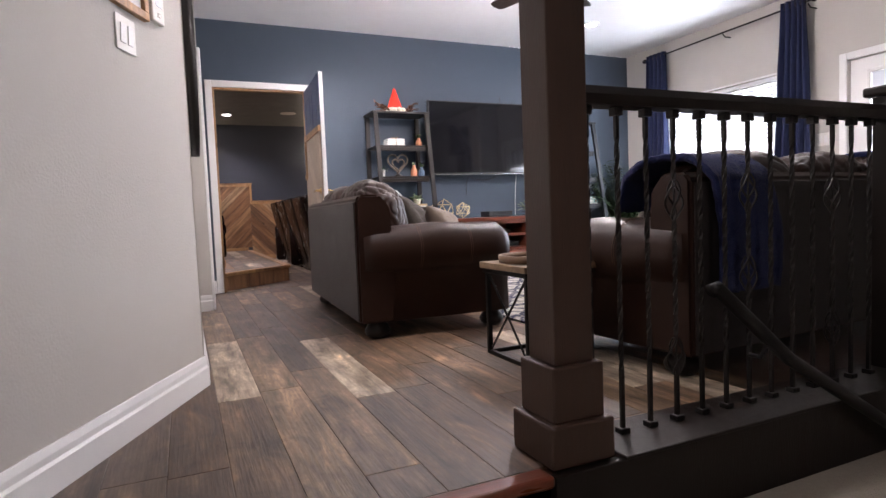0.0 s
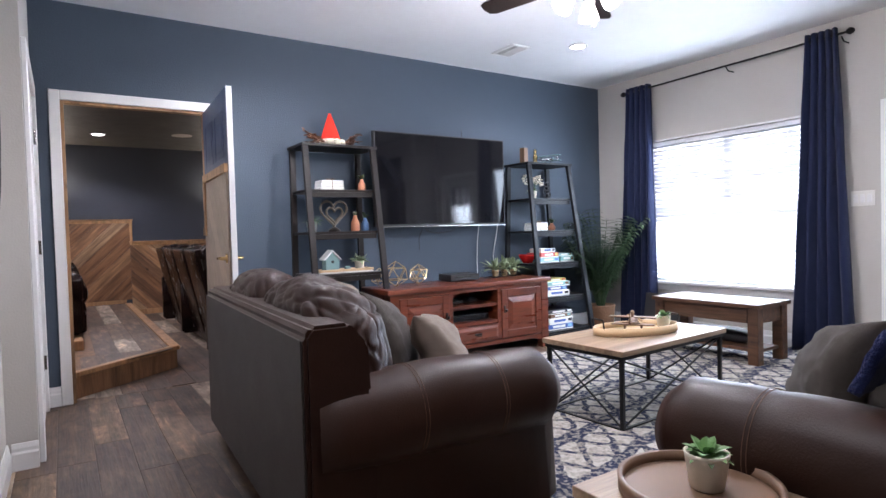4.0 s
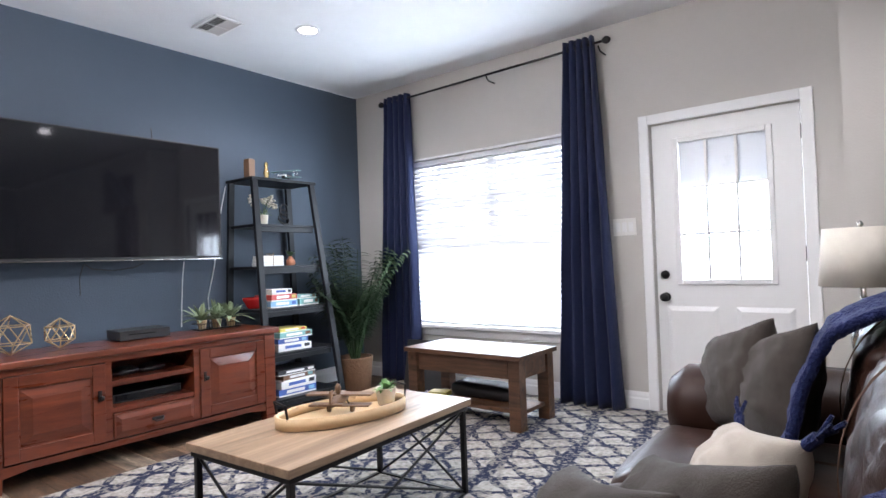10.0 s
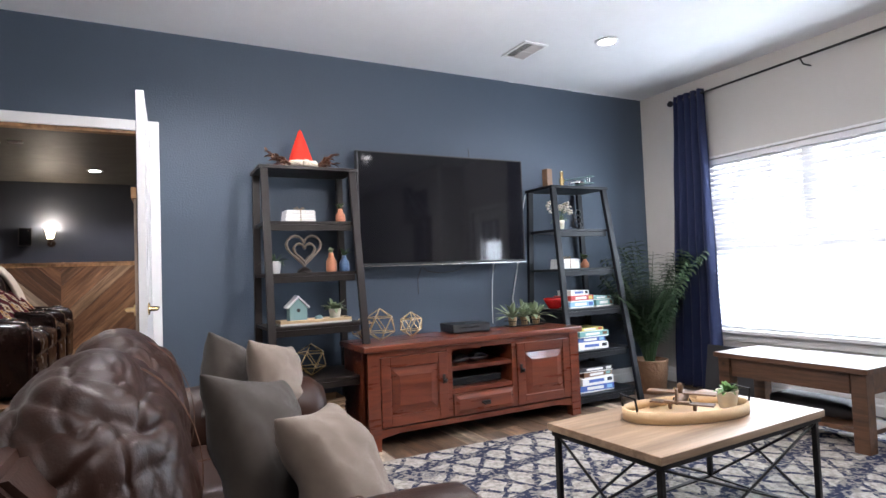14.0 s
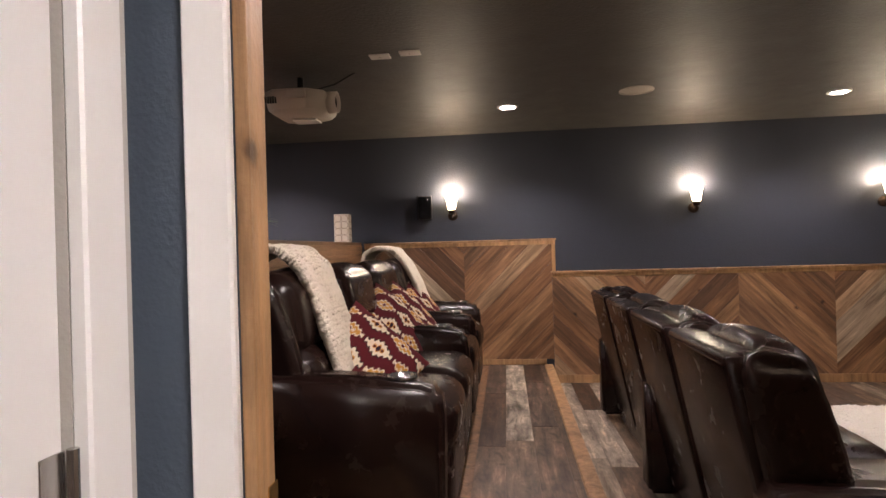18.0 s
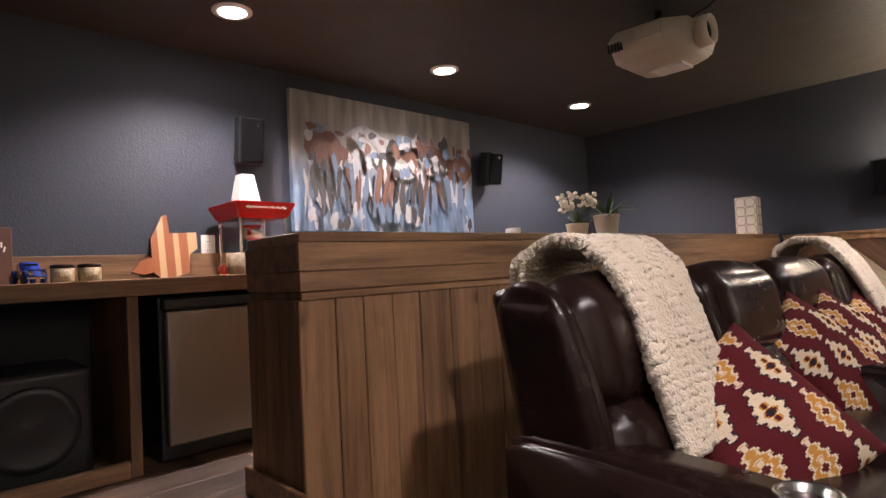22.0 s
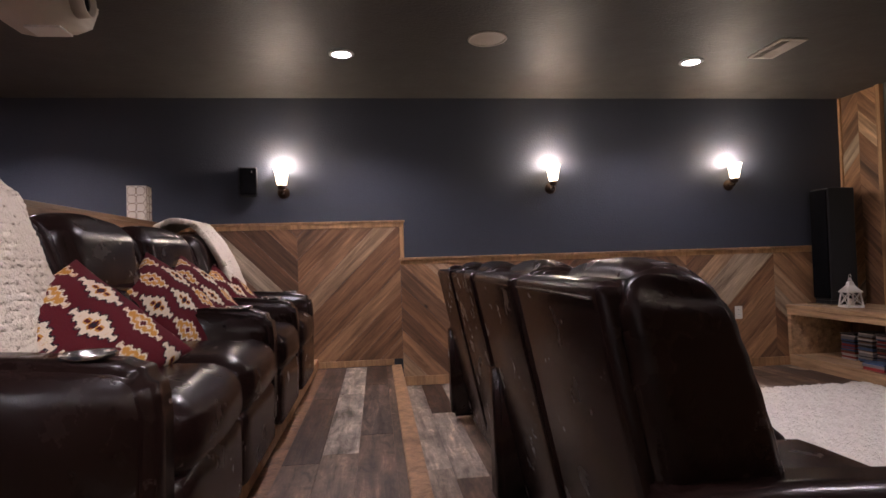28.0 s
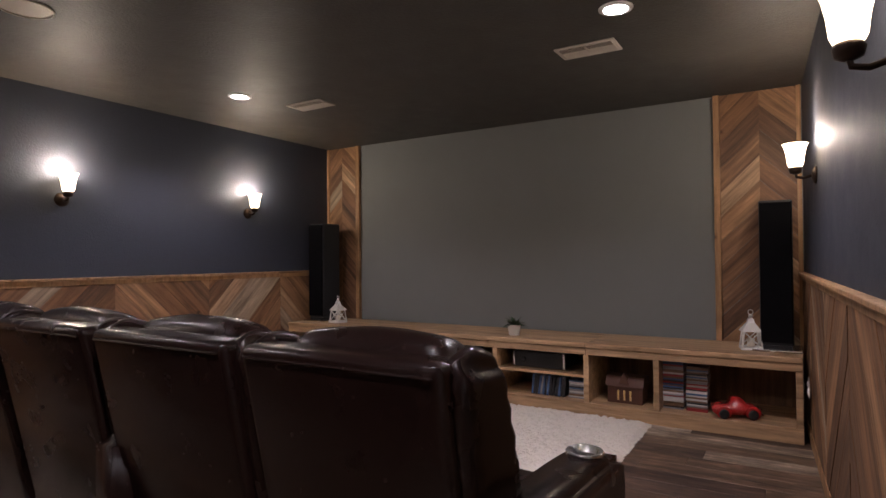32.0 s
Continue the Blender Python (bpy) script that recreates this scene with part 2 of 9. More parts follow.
def mat(name, c1, c2=None, rough=0.5, metal=0.0, scale=6.0, stretch=(1, 1, 1), bump=0.15, bscale=120.0,
        rvar=0.12, vary=0.0, spec=0.5, coat=0.0, sheen=0.0, detail=6.0, dist=0.0, big=0.6, contrast=0.25, wood=0.0):
    """A painted, wooden, leather or metal surface: two tones mixed by noise at two scales, fine relief, uneven gloss."""
    m = bpy.data.materials.new(name)
    m.use_nodes = True
    nt = m.node_tree
    nodes, links = nt.nodes, nt.links
    b = nodes["Principled BSDF"]
    c2 = c2 or tuple(min(1, v * 1.25 + 0.004) for v in c1)
    tc = nodes.new("ShaderNodeTexCoord")
    info = nodes.new("ShaderNodeObjectInfo")
    mul = nodes.new("ShaderNodeVectorMath")
    mul.operation = "SCALE"
    mul.inputs[0].default_value = (37.0, 23.0, 51.0)
    links.new(info.outputs["Random"], mul.inputs["Scale"])
    add = nodes.new("ShaderNodeVectorMath")
    links.new(tc.outputs["Object"], add.inputs[0])
    links.new(mul.outputs[0], add.inputs[1])
    mp = nodes.new("ShaderNodeMapping")
    sock(mp, "Scale", stretch)
    links.new(add.outputs[0], mp.inputs["Vector"])
    n1 = nodes.new("ShaderNodeTexNoise")
    sock(n1, "Scale", scale)
    sock(n1, "Detail", detail)
    sock(n1, "Roughness", 0.62)
    sock(n1, "Distortion", dist)
    links.new(mp.outputs[0], n1.inputs["Vector"])
    n2 = nodes.new("ShaderNodeTexNoise")
    sock(n2, "Scale", big)
    sock(n2, "Detail", 3.0)
    links.new(add.outputs[0], n2.inputs["Vector"])
    mixn = nodes.new("ShaderNodeMath")
    mixn.operation = "MULTIPLY_ADD"
    links.new(n2.outputs["Fac"], mixn.inputs[0])
    mixn.inputs[1].default_value = 0.45
    fac = nodes.new("ShaderNodeMath")
    fac.operation = "MULTIPLY"
    links.new(n1.outputs["Fac"], fac.inputs[0])
    fac.inputs[1].default_value = 0.6
    links.new(fac.outputs[0], mixn.inputs[2])
    ramp = nodes.new("ShaderNodeValToRGB")
    ramp.color_ramp.elements[0].position = 0.52 - contrast
    ramp.color_ramp.elements[1].position = 0.52 + contrast
    ramp.color_ramp.elements[0].color = (*c1, 1)
    ramp.color_ramp.elements[1].color = (*c2, 1)
    links.new(mixn.outputs[0], ramp.inputs["Fac"])
    col = ramp.outputs["Color"]
    if wood:
        wv = nodes.new("ShaderNodeTexNoise")
        sock(wv, "Scale", wood)
        sock(wv, "Detail", 4.0)
        links.new(mp.outputs[0], wv.inputs["Vector"])
        wr = nodes.new("ShaderNodeValToRGB")
        wr.color_ramp.elements[0].position, wr.color_ramp.elements[1].position = 0.30, 0.47
        wr.color_ramp.elements[0].color, wr.color_ramp.elements[1].color = (0.45, 0.42, 0.4, 1), (1, 1, 1, 1)
        links.new(wv.outputs["Fac"], wr.inputs["Fac"])
        mx = nodes.new("ShaderNodeMix")
        mx.data_type, mx.blend_type = "RGBA", "MULTIPLY"
        mx.inputs[0].default_value = 0.8
        links.new(col, mx.inputs[6])
        links.new(wr.outputs["Color"], mx.inputs[7])
        col = mx.outputs[2]
    if vary:
        hsv = nodes.new("ShaderNodeHueSaturation")
        mr = nodes.new("ShaderNodeMapRange")
        sock(mr, "To Min", 1 - vary)
        sock(mr, "To Max", 1 + vary)
        links.new(info.outputs["Random"], mr.inputs["Value"])
        links.new(mr.outputs[0], hsv.inputs["Value"])
        links.new(col, hsv.inputs["Color"])
        col = hsv.outputs["Color"]
    links.new(col, b.inputs["Base Color"])
    rr = nodes.new("ShaderNodeMapRange")
    sock(rr, "To Min", max(0.02, rough - rvar))
    sock(rr, "To Max", min(1.0, rough + rvar))
    links.new(n1.outputs["Fac"], rr.inputs["Value"])
    links.new(rr.outputs[0], b.inputs["Roughness"])
    sock(b, "Metallic", metal)
    sock(b, "Specular IOR Level", spec)
    sock(b, "Coat Weight", coat)
    sock(b, "Sheen Weight", sheen)
    if bump:
        n3 = nodes.new("ShaderNodeTexNoise")
        sock(n3, "Scale", bscale)
        sock(n3, "Detail", 3.0)
        links.new(mp.outputs[0], n3.inputs["Vector"])
        bp = nodes.new("ShaderNodeBump")
        sock(bp, "Strength", bump)
        sock(bp, "Distance", 0.01)
        links.new(n3.outputs["Fac"], bp.inputs["Height"])
        links.new(bp.outputs[0], b.inputs["Normal"])
    return m


def glow(name, colour, strength):
    m = bpy.data.materials.new(name)
    m.use_nodes = True
    b = m.node_tree.nodes["Principled BSDF"]
    sock(b, "Base Color", (*colour, 1))
    sock(b, "Emission Color", (*colour, 1))
    sock(b, "Emission Strength", strength)
    return m


def glass_mat(name, tint=(1, 1, 1)):
    m = bpy.data.materials.new(name)
    m.use_nodes = True
    b = m.node_tree.nodes["Principled BSDF"]
    sock(b, "Base Color", (*tint, 1))
    sock(b, "Transmission Weight", 1.0)
    sock(b, "Roughness", 0.02)
    sock(b, "IOR", 1.02)
    return m


def plank_mat(name, stops, rough=0.5, grain=(28, 1.6, 28)):
    """Planks whose tone is drawn from a range plank by plank, with long streaks and knots."""
    m = mat(name, (0.22, 0.2, 0.19), (1, 1, 1), rough=rough, scale=1.0, stretch=grain, bump=0.25, bscale=3.0, big=2.2, contrast=0.3, wood=0.55, rvar=0.1)
    nt = m.node_tree
    nodes, links = nt.nodes, nt.links
    info = next(n for n in nodes if n.type == "OBJECT_INFO")
    ramp = nodes.new("ShaderNodeValToRGB")
    ramp.color_ramp.interpolation = "CONSTANT"
    els = ramp.color_ramp.elements
    els[0].position, els[0].color = stops[0][0], (*stops[0][1], 1)
    els[1].position, els[1].color = stops[1][0], (*stops[1][1], 1)
    for p, c in stops[2:]:
        els.new(p).color = (*c, 1)
    links.new(info.outputs["Random"], ramp.inputs["Fac"])
    b = nodes["Principled BSDF"]
    old = b.inputs["Base Color"].links[0].from_socket
    mx = nodes.new("ShaderNodeMix")
    mx.data_type, mx.blend_type = "RGBA", "MULTIPLY"
    mx.inputs[0].default_value = 1.0
    links.new(ramp.outputs["Color"], mx.inputs[6])
    links.new(old, mx.inputs[7])
    links.new(mx.outputs[2], b.inputs["Base Color"])
    return m


def rug_mat():
    """Cream pile with broken navy lattice lines in two slanting directions and blotches of navy."""
    m = bpy.data.materials.new("lattice_rug")
    m.use_nodes = True
    nt = m.node_tree
    nodes, links = nt.nodes, nt.links
    b = nodes["Principled BSDF"]
    tc = nodes.new("ShaderNodeTexCoord")
    warp = nodes.new("ShaderNodeTexNoise")
    sock(warp, "Scale", 9.0)
    sock(warp, "Detail", 3.0)
    links.new(tc.outputs["Object"], warp.inputs["Vector"])
    wsub = nodes.new("ShaderNodeVectorMath")
    wsub.operation = "SUBTRACT"
    links.new(warp.outputs["Color"], wsub.inputs[0])
    wsub.inputs[1].default_value = (0.5, 0.5, 0.5)
    wsc = nodes.new("ShaderNodeVectorMath")
    wsc.operation = "SCALE"
    sock(wsc, "Scale", 0.07)
    links.new(wsub.outputs[0], wsc.inputs[0])
    wadd = nodes.new("ShaderNodeVectorMath")
    links.new(tc.outputs["Object"], wadd.inputs[0])
    links.new(wsc.outputs[0], wadd.inputs[1])
    lines = []
    for ang, sc in ((0.62, 13.0), (-0.62, 13.0), (1.35, 6.0)):
        mp = nodes.new("ShaderNodeMapping")
        sock(mp, "Rotation", (0, 0, ang))
        links.new(wadd.outputs[0], mp.inputs["Vector"])
        wv = nodes.new("ShaderNodeTexWave")
        sock(wv, "Scale", sc / 6.2832)
        sock(wv, "Distortion", 1.6)
        sock(wv, "Detail", 2.0)
        sock(wv, "Detail Scale", 2.0)
        links.new(mp.outputs[0], wv.inputs["Vector"])
        rp = nodes.new("ShaderNodeValToRGB")
        rp.color_ramp.elements[0].position, rp.color_ramp.elements[1].position = 0.09, 0.15
        rp.color_ramp.elements[0].color, rp.color_ramp.elements[1].color = (1, 1, 1, 1), (0, 0, 0, 1)
        links.new(wv.outputs["Fac"], rp.inputs["Fac"])
        lines.append(rp.outputs["Color"])
    mx1 = nodes.new("ShaderNodeMath")
    mx1.operation = "MAXIMUM"
    links.new(lines[0], mx1.inputs[0])
    links.new(lines[1], mx1.inputs[1])
    mx2 = nodes.new("ShaderNodeMath")
    mx2.operation = "MAXIMUM"
    links.new(mx1.outputs[0], mx2.inputs[0])
    links.new(lines[2], mx2.inputs[1])
    blot = nodes.new("ShaderNodeTexNoise")
    sock(blot, "Scale", 1.7)
    sock(blot, "Detail", 7.0)
    sock(blot, "Roughness", 0.7)
    links.new(tc.outputs["Object"], blot.inputs["Vector"])
    br = nodes.new("ShaderNodeValToRGB")
    br.color_ramp.elements[0].position, br.color_ramp.elements[1].position = 0.6, 0.67
    links.new(blot.outputs["Fac"], br.inputs["Fac"])
    bm_ = nodes.new("ShaderNodeMath")
    bm_.operation = "MAXIMUM"
    links.new(mx2.outputs[0], bm_.inputs[0])
    links.new(br.outputs["Color"], bm_.inputs[1])
    speck = nodes.new("ShaderNodeTexNoise")
    sock(speck, "Scale", 42.0)
    sock(speck, "Detail", 4.0)
    links.new(tc.outputs["Object"], speck.inputs["Vector"])
    sr = nodes.new("ShaderNodeValToRGB")
    sr.color_ramp.elements[0].position, sr.color_ramp.elements[1].position = 0.36, 0.52
    links.new(speck.outputs["Fac"], sr.inputs["Fac"])
    fm = nodes.new("ShaderNodeMath")
    fm.operation = "MULTIPLY"
    links.new(bm_.outputs[0], fm.inputs[0])
    links.new(sr.outputs["Color"], fm.inputs[1])
    cream = nodes.new("ShaderNodeValToRGB")
    cream.color_ramp.elements[0].color, cream.color_ramp.elements[1].color = (0.2, 0.18, 0.155, 1), (0.43, 0.39, 0.345, 1)
    cream.color_ramp.elements[0].position, cream.color_ramp.elements[1].position = 0.3, 0.6
    links.new(speck.outputs["Fac"], cream.inputs["Fac"])
    mx = nodes.new("ShaderNodeMix")
    mx.data_type = "RGBA"
    links.new(fm.outputs[0], mx.inputs[0])
    links.new(cream.outputs["Color"], mx.inputs[6])
    mx.inputs[7].default_value = (0.022, 0.027, 0.056, 1)
    links.new(mx.outputs[2], b.inputs["Base Color"])
    sock(b, "Roughness", 0.95)
    sock(b, "Specular IOR Level", 0.1)
    pile = nodes.new("ShaderNodeTexNoise")
    sock(pile, "Scale", 260.0)
    links.new(tc.outputs["Object"], pile.inputs["Vector"])
    bp = nodes.new("ShaderNodeBump")
    sock(bp, "Strength", 0.6)
    sock(bp, "Distance", 0.01)
    links.new(pile.outputs["Fac"], bp.inputs["Height"])
    links.new(bp.outputs[0], b.inputs["Normal"])
    return m


WHITE = mat("white_paint", (0.76, 0.75, 0.74), (0.8, 0.79, 0.78), rough=0.4, bump=0.03, bscale=60)
CEIL = mat("ceiling_paint", (0.72, 0.72, 0.73), (0.78, 0.78, 0.79), rough=0.9, bump=0.25, bscale=90, spec=0.2)
GREIGE = mat("greige_wall_paint", (0.5, 0.475, 0.44), (0.535, 0.505, 0.47), rough=0.75, bump=0.14, bscale=110, spec=0.25)
BLUE = mat("blue_wall_paint", (0.056, 0.075, 0.103), (0.065, 0.086, 0.116), rough=0.6, bump=0.2, bscale=90, spec=0.35)
NAVY = mat("theater_wall_paint", (0.04, 0.046, 0.062), (0.047, 0.054, 0.071), rough=0.6, bump=0.2, bscale=90, spec=0.35)
DARKCEIL = mat("theater_ceiling_paint", (0.052, 0.048, 0.042), (0.06, 0.056, 0.05), rough=0.55, bump=0.3, bscale=60, spec=0.4)
SCREEN = mat("screen_grey_paint", (0.194, 0.203, 0.2), (0.218, 0.228, 0.223), rough=0.85, bump=0.06, bscale=80, spec=0.2, scale=2)
PLANK = plank_mat("vinyl_plank", [(0, (0.135, 0.074, 0.042)), (0.18, (0.26, 0.16, 0.095)), (0.34, (0.175, 0.104, 0.062)), (0.46, (0.68, 0.55, 0.41)), (0.52, (0.12, 0.074, 0.05)),
                                  (0.68, (0.3, 0.195, 0.115)), (0.84, (0.6, 0.47, 0.34)), (0.89, (0.185, 0.118, 0.078))])
PINE = plank_mat("reclaimed_board", [(0, (0.4, 0.2, 0.095)), (0.2, (0.6, 0.33, 0.165)), (0.36, (0.25, 0.125, 0.065)), (0.52, (0.5, 0.265, 0.135)),
                                     (0.66, (0.74, 0.48, 0.28)), (0.78, (0.3, 0.16, 0.085)), (0.9, (0.68, 0.52, 0.36))], rough=0.55)
CEDAR = mat("cedar_trim", (0.4, 0.22, 0.1), (0.52, 0.3, 0.15), rough=0.5, scale=1.0, stretch=(24, 24, 24), bump=0.2, bscale=4, wood=0.12, vary=0.12)
PINEY = mat("bar_pine", (0.15, 0.075, 0.036), (0.36, 0.2, 0.105), rough=0.55, scale=1.0, stretch=(26, 26, 1.8), bump=0.25, bscale=4, wood=0.6, vary=0.14, big=1.5)
PINEH = mat("bar_pine_level", (0.15, 0.075, 0.036), (0.36, 0.2, 0.105), rough=0.5, scale=1.0, stretch=(26, 1.8, 26), bump=0.25, bscale=4, wood=0.6, vary=0.12, big=1.5)
CONPINE = mat("console_pine", (0.4, 0.24, 0.125), (0.56, 0.37, 0.21), rough=0.5, scale=1.0, stretch=(26, 1.8, 26), bump=0.25, bscale=4, wood=0.6, vary=0.12, big=1.5)
ESPRESSO = mat("espresso_stain", (0.009, 0.0062, 0.005), (0.015, 0.0098, 0.0078), rough=0.45, scale=1.0, stretch=(40, 40, 4), bump=0.12, bscale=6, spec=0.28)
POSTWOOD = mat("dark_post_wood", (0.034, 0.017, 0.0105), (0.062, 0.031, 0.02), rough=0.5, scale=1.0, stretch=(40, 40, 3), bump=0.15, bscale=6)
CHERRY = mat("cherry_wood", (0.085, 0.016, 0.007), (0.17, 0.04, 0.016), rough=0.3, scale=1.0, stretch=(3, 30, 30), bump=0.06, bscale=6, coat=0.3, big=2)
OAK = mat("light_oak_top", (0.26, 0.175, 0.11), (0.4, 0.28, 0.185), rough=0.42, scale=1.0, stretch=(2.2, 30, 30), bump=0.08, bscale=6, wood=0.4, big=2)
RUSTIC = mat("rustic_brown_wood", (0.06, 0.027, 0.0135), (0.13, 0.064, 0.033), rough=0.4, scale=1.0, stretch=(24, 2.0, 24), bump=0.15, bscale=5, wood=0.5, big=3)
TRAYWOOD = mat("tray_wood", (0.5, 0.34, 0.18), (0.62, 0.45, 0.26), rough=0.5, scale=3, stretch=(6, 6, 20), bump=0.08)
DARKTRAY = mat("brown_tray_wood", (0.13, 0.07, 0.04), (0.2, 0.12, 0.07), rough=0.5, scale=3, stretch=(3, 18, 18), bump=0.08)
LEATHER = mat("brown_leather", (0.018, 0.0072, 0.0048), (0.036, 0.0155, 0.0098), rough=0.42, scale=7, bump=0.12, bscale=200, rvar=0.12, big=2.5, spec=0.22)
LEATHERD = mat("brown_vinyl_back", (0.02, 0.0155, 0.0148), (0.028, 0.022, 0.021), rough=0.5, scale=7, bump=0.35, bscale=180, rvar=0.08)
RECLINE = mat("espresso_leather", (0.0085, 0.0038, 0.0031), (0.016, 0.0075, 0.006), rough=0.26, scale=7, bump=0.06, bscale=260, rvar=0.06, big=2.5, spec=0.24)
STITCH = mat("tan_thread", (0.1, 0.048, 0.026), rough=0.8, bump=0)
METAL = mat("black_metal", (0.012, 0.011, 0.011), (0.02, 0.018, 0.018), rough=0.45, metal=0.6, bump=0.08)
IRON = mat("wrought_iron", (0.012, 0.01, 0.009), (0.022, 0.018, 0.016), rough=0.45, metal=0.5, bump=0.2, bscale=80)
STEEL = mat("stainless_steel", (0.5, 0.48, 0.46), (0.58, 0.56, 0.54), rough=0.24, metal=1.0, bump=0.02)
FRIDGE = mat("brushed_fridge_steel", (0.3, 0.28, 0.26), (0.36, 0.34, 0.31), rough=0.38, metal=0.9, scale=1, stretch=(200, 200, 2), bump=0.05, bscale=3)
BRASS = mat("brass", (0.7, 0.5, 0.22), (0.8, 0.6, 0.3), rough=0.25, metal=1.0, bump=0.0)
GOLDWIRE = mat("gold_wire", (0.55, 0.4, 0.2), (0.66, 0.5, 0.28), rough=0.3, metal=0.9, bump=0)
BLACK = mat("black_plastic", (0.012, 0.012, 0.013), (0.018, 0.018, 0.02), rough=0.45, bump=0.05)
GRILLE = mat("black_cloth", (0.005, 0.005, 0.006), (0.008, 0.008, 0.009), rough=1.0, bump=0.2, bscale=300, spec=0.02)
TVGLASS = mat("tv_glass", (0.006, 0.006, 0.008), (0.008, 0.008, 0.01), rough=0.06, rvar=0.02, bump=0, spec=0.4)
CURTAIN = mat("navy_curtain", (0.01, 0.014, 0.042), (0.017, 0.023, 0.06), rough=0.85, scale=20, bump=0.4, bscale=260, sheen=0.1, spec=0.15)
BLIND = mat("white_blind", (0.8, 0.81, 0.83), (0.84, 0.85, 0.87), rough=0.5, bump=0)
LINEN = mat("linen_shade", (0.66, 0.6, 0.52), (0.74, 0.69, 0.6), rough=0.9, scale=30, bump=0.3, bscale=300, spec=0.1)
CERAMIC = mat("white_ceramic", (0.72, 0.7, 0.66), (0.78, 0.76, 0.72), rough=0.35, bump=0.02)
TAUPE = mat("taupe_plush", (0.036, 0.029, 0.024), (0.062, 0.051, 0.043), rough=0.95, scale=25, bump=0.35, bscale=420, sheen=0.15, spec=0.1)
BEIGE = mat("beige_plush", (0.16, 0.125, 0.1), (0.225, 0.18, 0.145), rough=0.95, scale=25, bump=0.35, bscale=420, sheen=0.15, spec=0.1)
CREAM = mat("cream_cloth", (0.7, 0.63, 0.53), (0.78, 0.72, 0.62), rough=0.9, scale=20, bump=0.3, bscale=200, spec=0.1)
BLANKET = mat("navy_plush_blanket", (0.008, 0.012, 0.05), (0.02, 0.027, 0.09), rough=0.95, scale=30, bump=0.9, bscale=120, sheen=0.08, spec=0.1)
SHERPA = mat("cream_sherpa", (0.62, 0.53, 0.42), (0.74, 0.66, 0.55), rough=0.98, scale=60, bump=1.0, bscale=110, spec=0.05)
SHAG = mat("white_shag_rug", (0.7, 0.64, 0.56), (0.84, 0.78, 0.7), rough=1.0, scale=40, bump=1.0, bscale=90, spec=0.05)
RUG = rug_mat()
LEAF = mat("green_leaf", (0.035, 0.075, 0.025), (0.07, 0.12, 0.05), rough=0.5, bump=0, vary=0.3)
PALM = mat("palm_leaf", (0.014, 0.034, 0.012), (0.034, 0.066, 0.022), rough=0.5, bump=0, vary=0.2)
PALE = mat("pale_leaf", (0.16, 0.22, 0.12), (0.28, 0.33, 0.2), rough=0.6, bump=0)
SUCC = mat("succulent_leaf", (0.1, 0.22, 0.07), (0.2, 0.34, 0.12), rough=0.5, bump=0)
TERRA = mat("terracotta", (0.42, 0.16, 0.08), (0.5, 0.2, 0.11), rough=0.7, bump=0.1)
STONE = mat("speckled_pot", (0.52, 0.46, 0.36), (0.62, 0.56, 0.46), rough=0.7, scale=40, bump=0.1)
WICKER = mat("wicker", (0.28, 0.18, 0.1), (0.4, 0.28, 0.17), rough=0.8, scale=30, bump=0.6, bscale=60)
RED = mat("red_felt", (0.62, 0.03, 0.02), (0.72, 0.05, 0.03), rough=0.9, bump=0.4, bscale=200, spec=0.1)
REDGLOSS = mat("red_enamel", (0.42, 0.012, 0.012), (0.5, 0.02, 0.02), rough=0.25, bump=0)
TWIG = mat("bronze_twig", (0.1, 0.04, 0.022), (0.2, 0.085, 0.045), rough=0.5, bump=0.2, metal=0.2)
PAPER = mat("book_paper", (0.7, 0.67, 0.62), (0.76, 0.74, 0.7), rough=0.8, bump=0.1)
TEAL = mat("weathered_teal", (0.14, 0.24, 0.24), (0.22, 0.33, 0.32), rough=0.8, bump=0.2)
BLUEGLAZE = mat("blue_glaze", (0.05, 0.1, 0.2), (0.08, 0.15, 0.27), rough=0.3, bump=0)
CARPET = mat("beige_carpet", (0.33, 0.29, 0.24), (0.42, 0.37, 0.31), rough=1.0, scale=50, bump=0.9, bscale=160, spec=0.05)
CORD = mat("white_cord", (0.6, 0.6, 0.6), rough=0.5, bump=0)
GLASS = glass_mat("clear_glass")
FROST = mat("frosted_pane", (0.7, 0.74, 0.8), (0.74, 0.78, 0.84), rough=0.3, bump=0)
# pale door pine, its colour lightened further for living-room light on the boards
PALEPINE = mat("pale_lit_pine", (0.3, 0.23, 0.17), (0.5, 0.42, 0.34), rough=0.6, scale=1.2, stretch=(14, 14, 14), bump=0.15, bscale=30, vary=0.2)
BLUEDOOR = mat("blue_door_paint", (0.05, 0.085, 0.19), (0.06, 0.1, 0.215), rough=0.45, bump=0.1, bscale=60)
PROJ = mat("projector_shell", (0.5, 0.45, 0.38), (0.56, 0.5, 0.43), rough=0.45, bump=0.03)


def chain(nt, *steps):
    """Math nodes one after another: (operation, a, b); None takes the step before."""
    last = None
    for op, a, b in steps:
        n = nt.nodes.new("ShaderNodeMath")
        n.operation = op
        for i, v in enumerate((a, b)):
            v = last if v is None else v
            if isinstance(v, (int, float)):
                n.inputs[i].default_value = v
            elif v != "":
                nt.links.new(v, n.inputs[i])
        last = n.outputs[0]
    return last


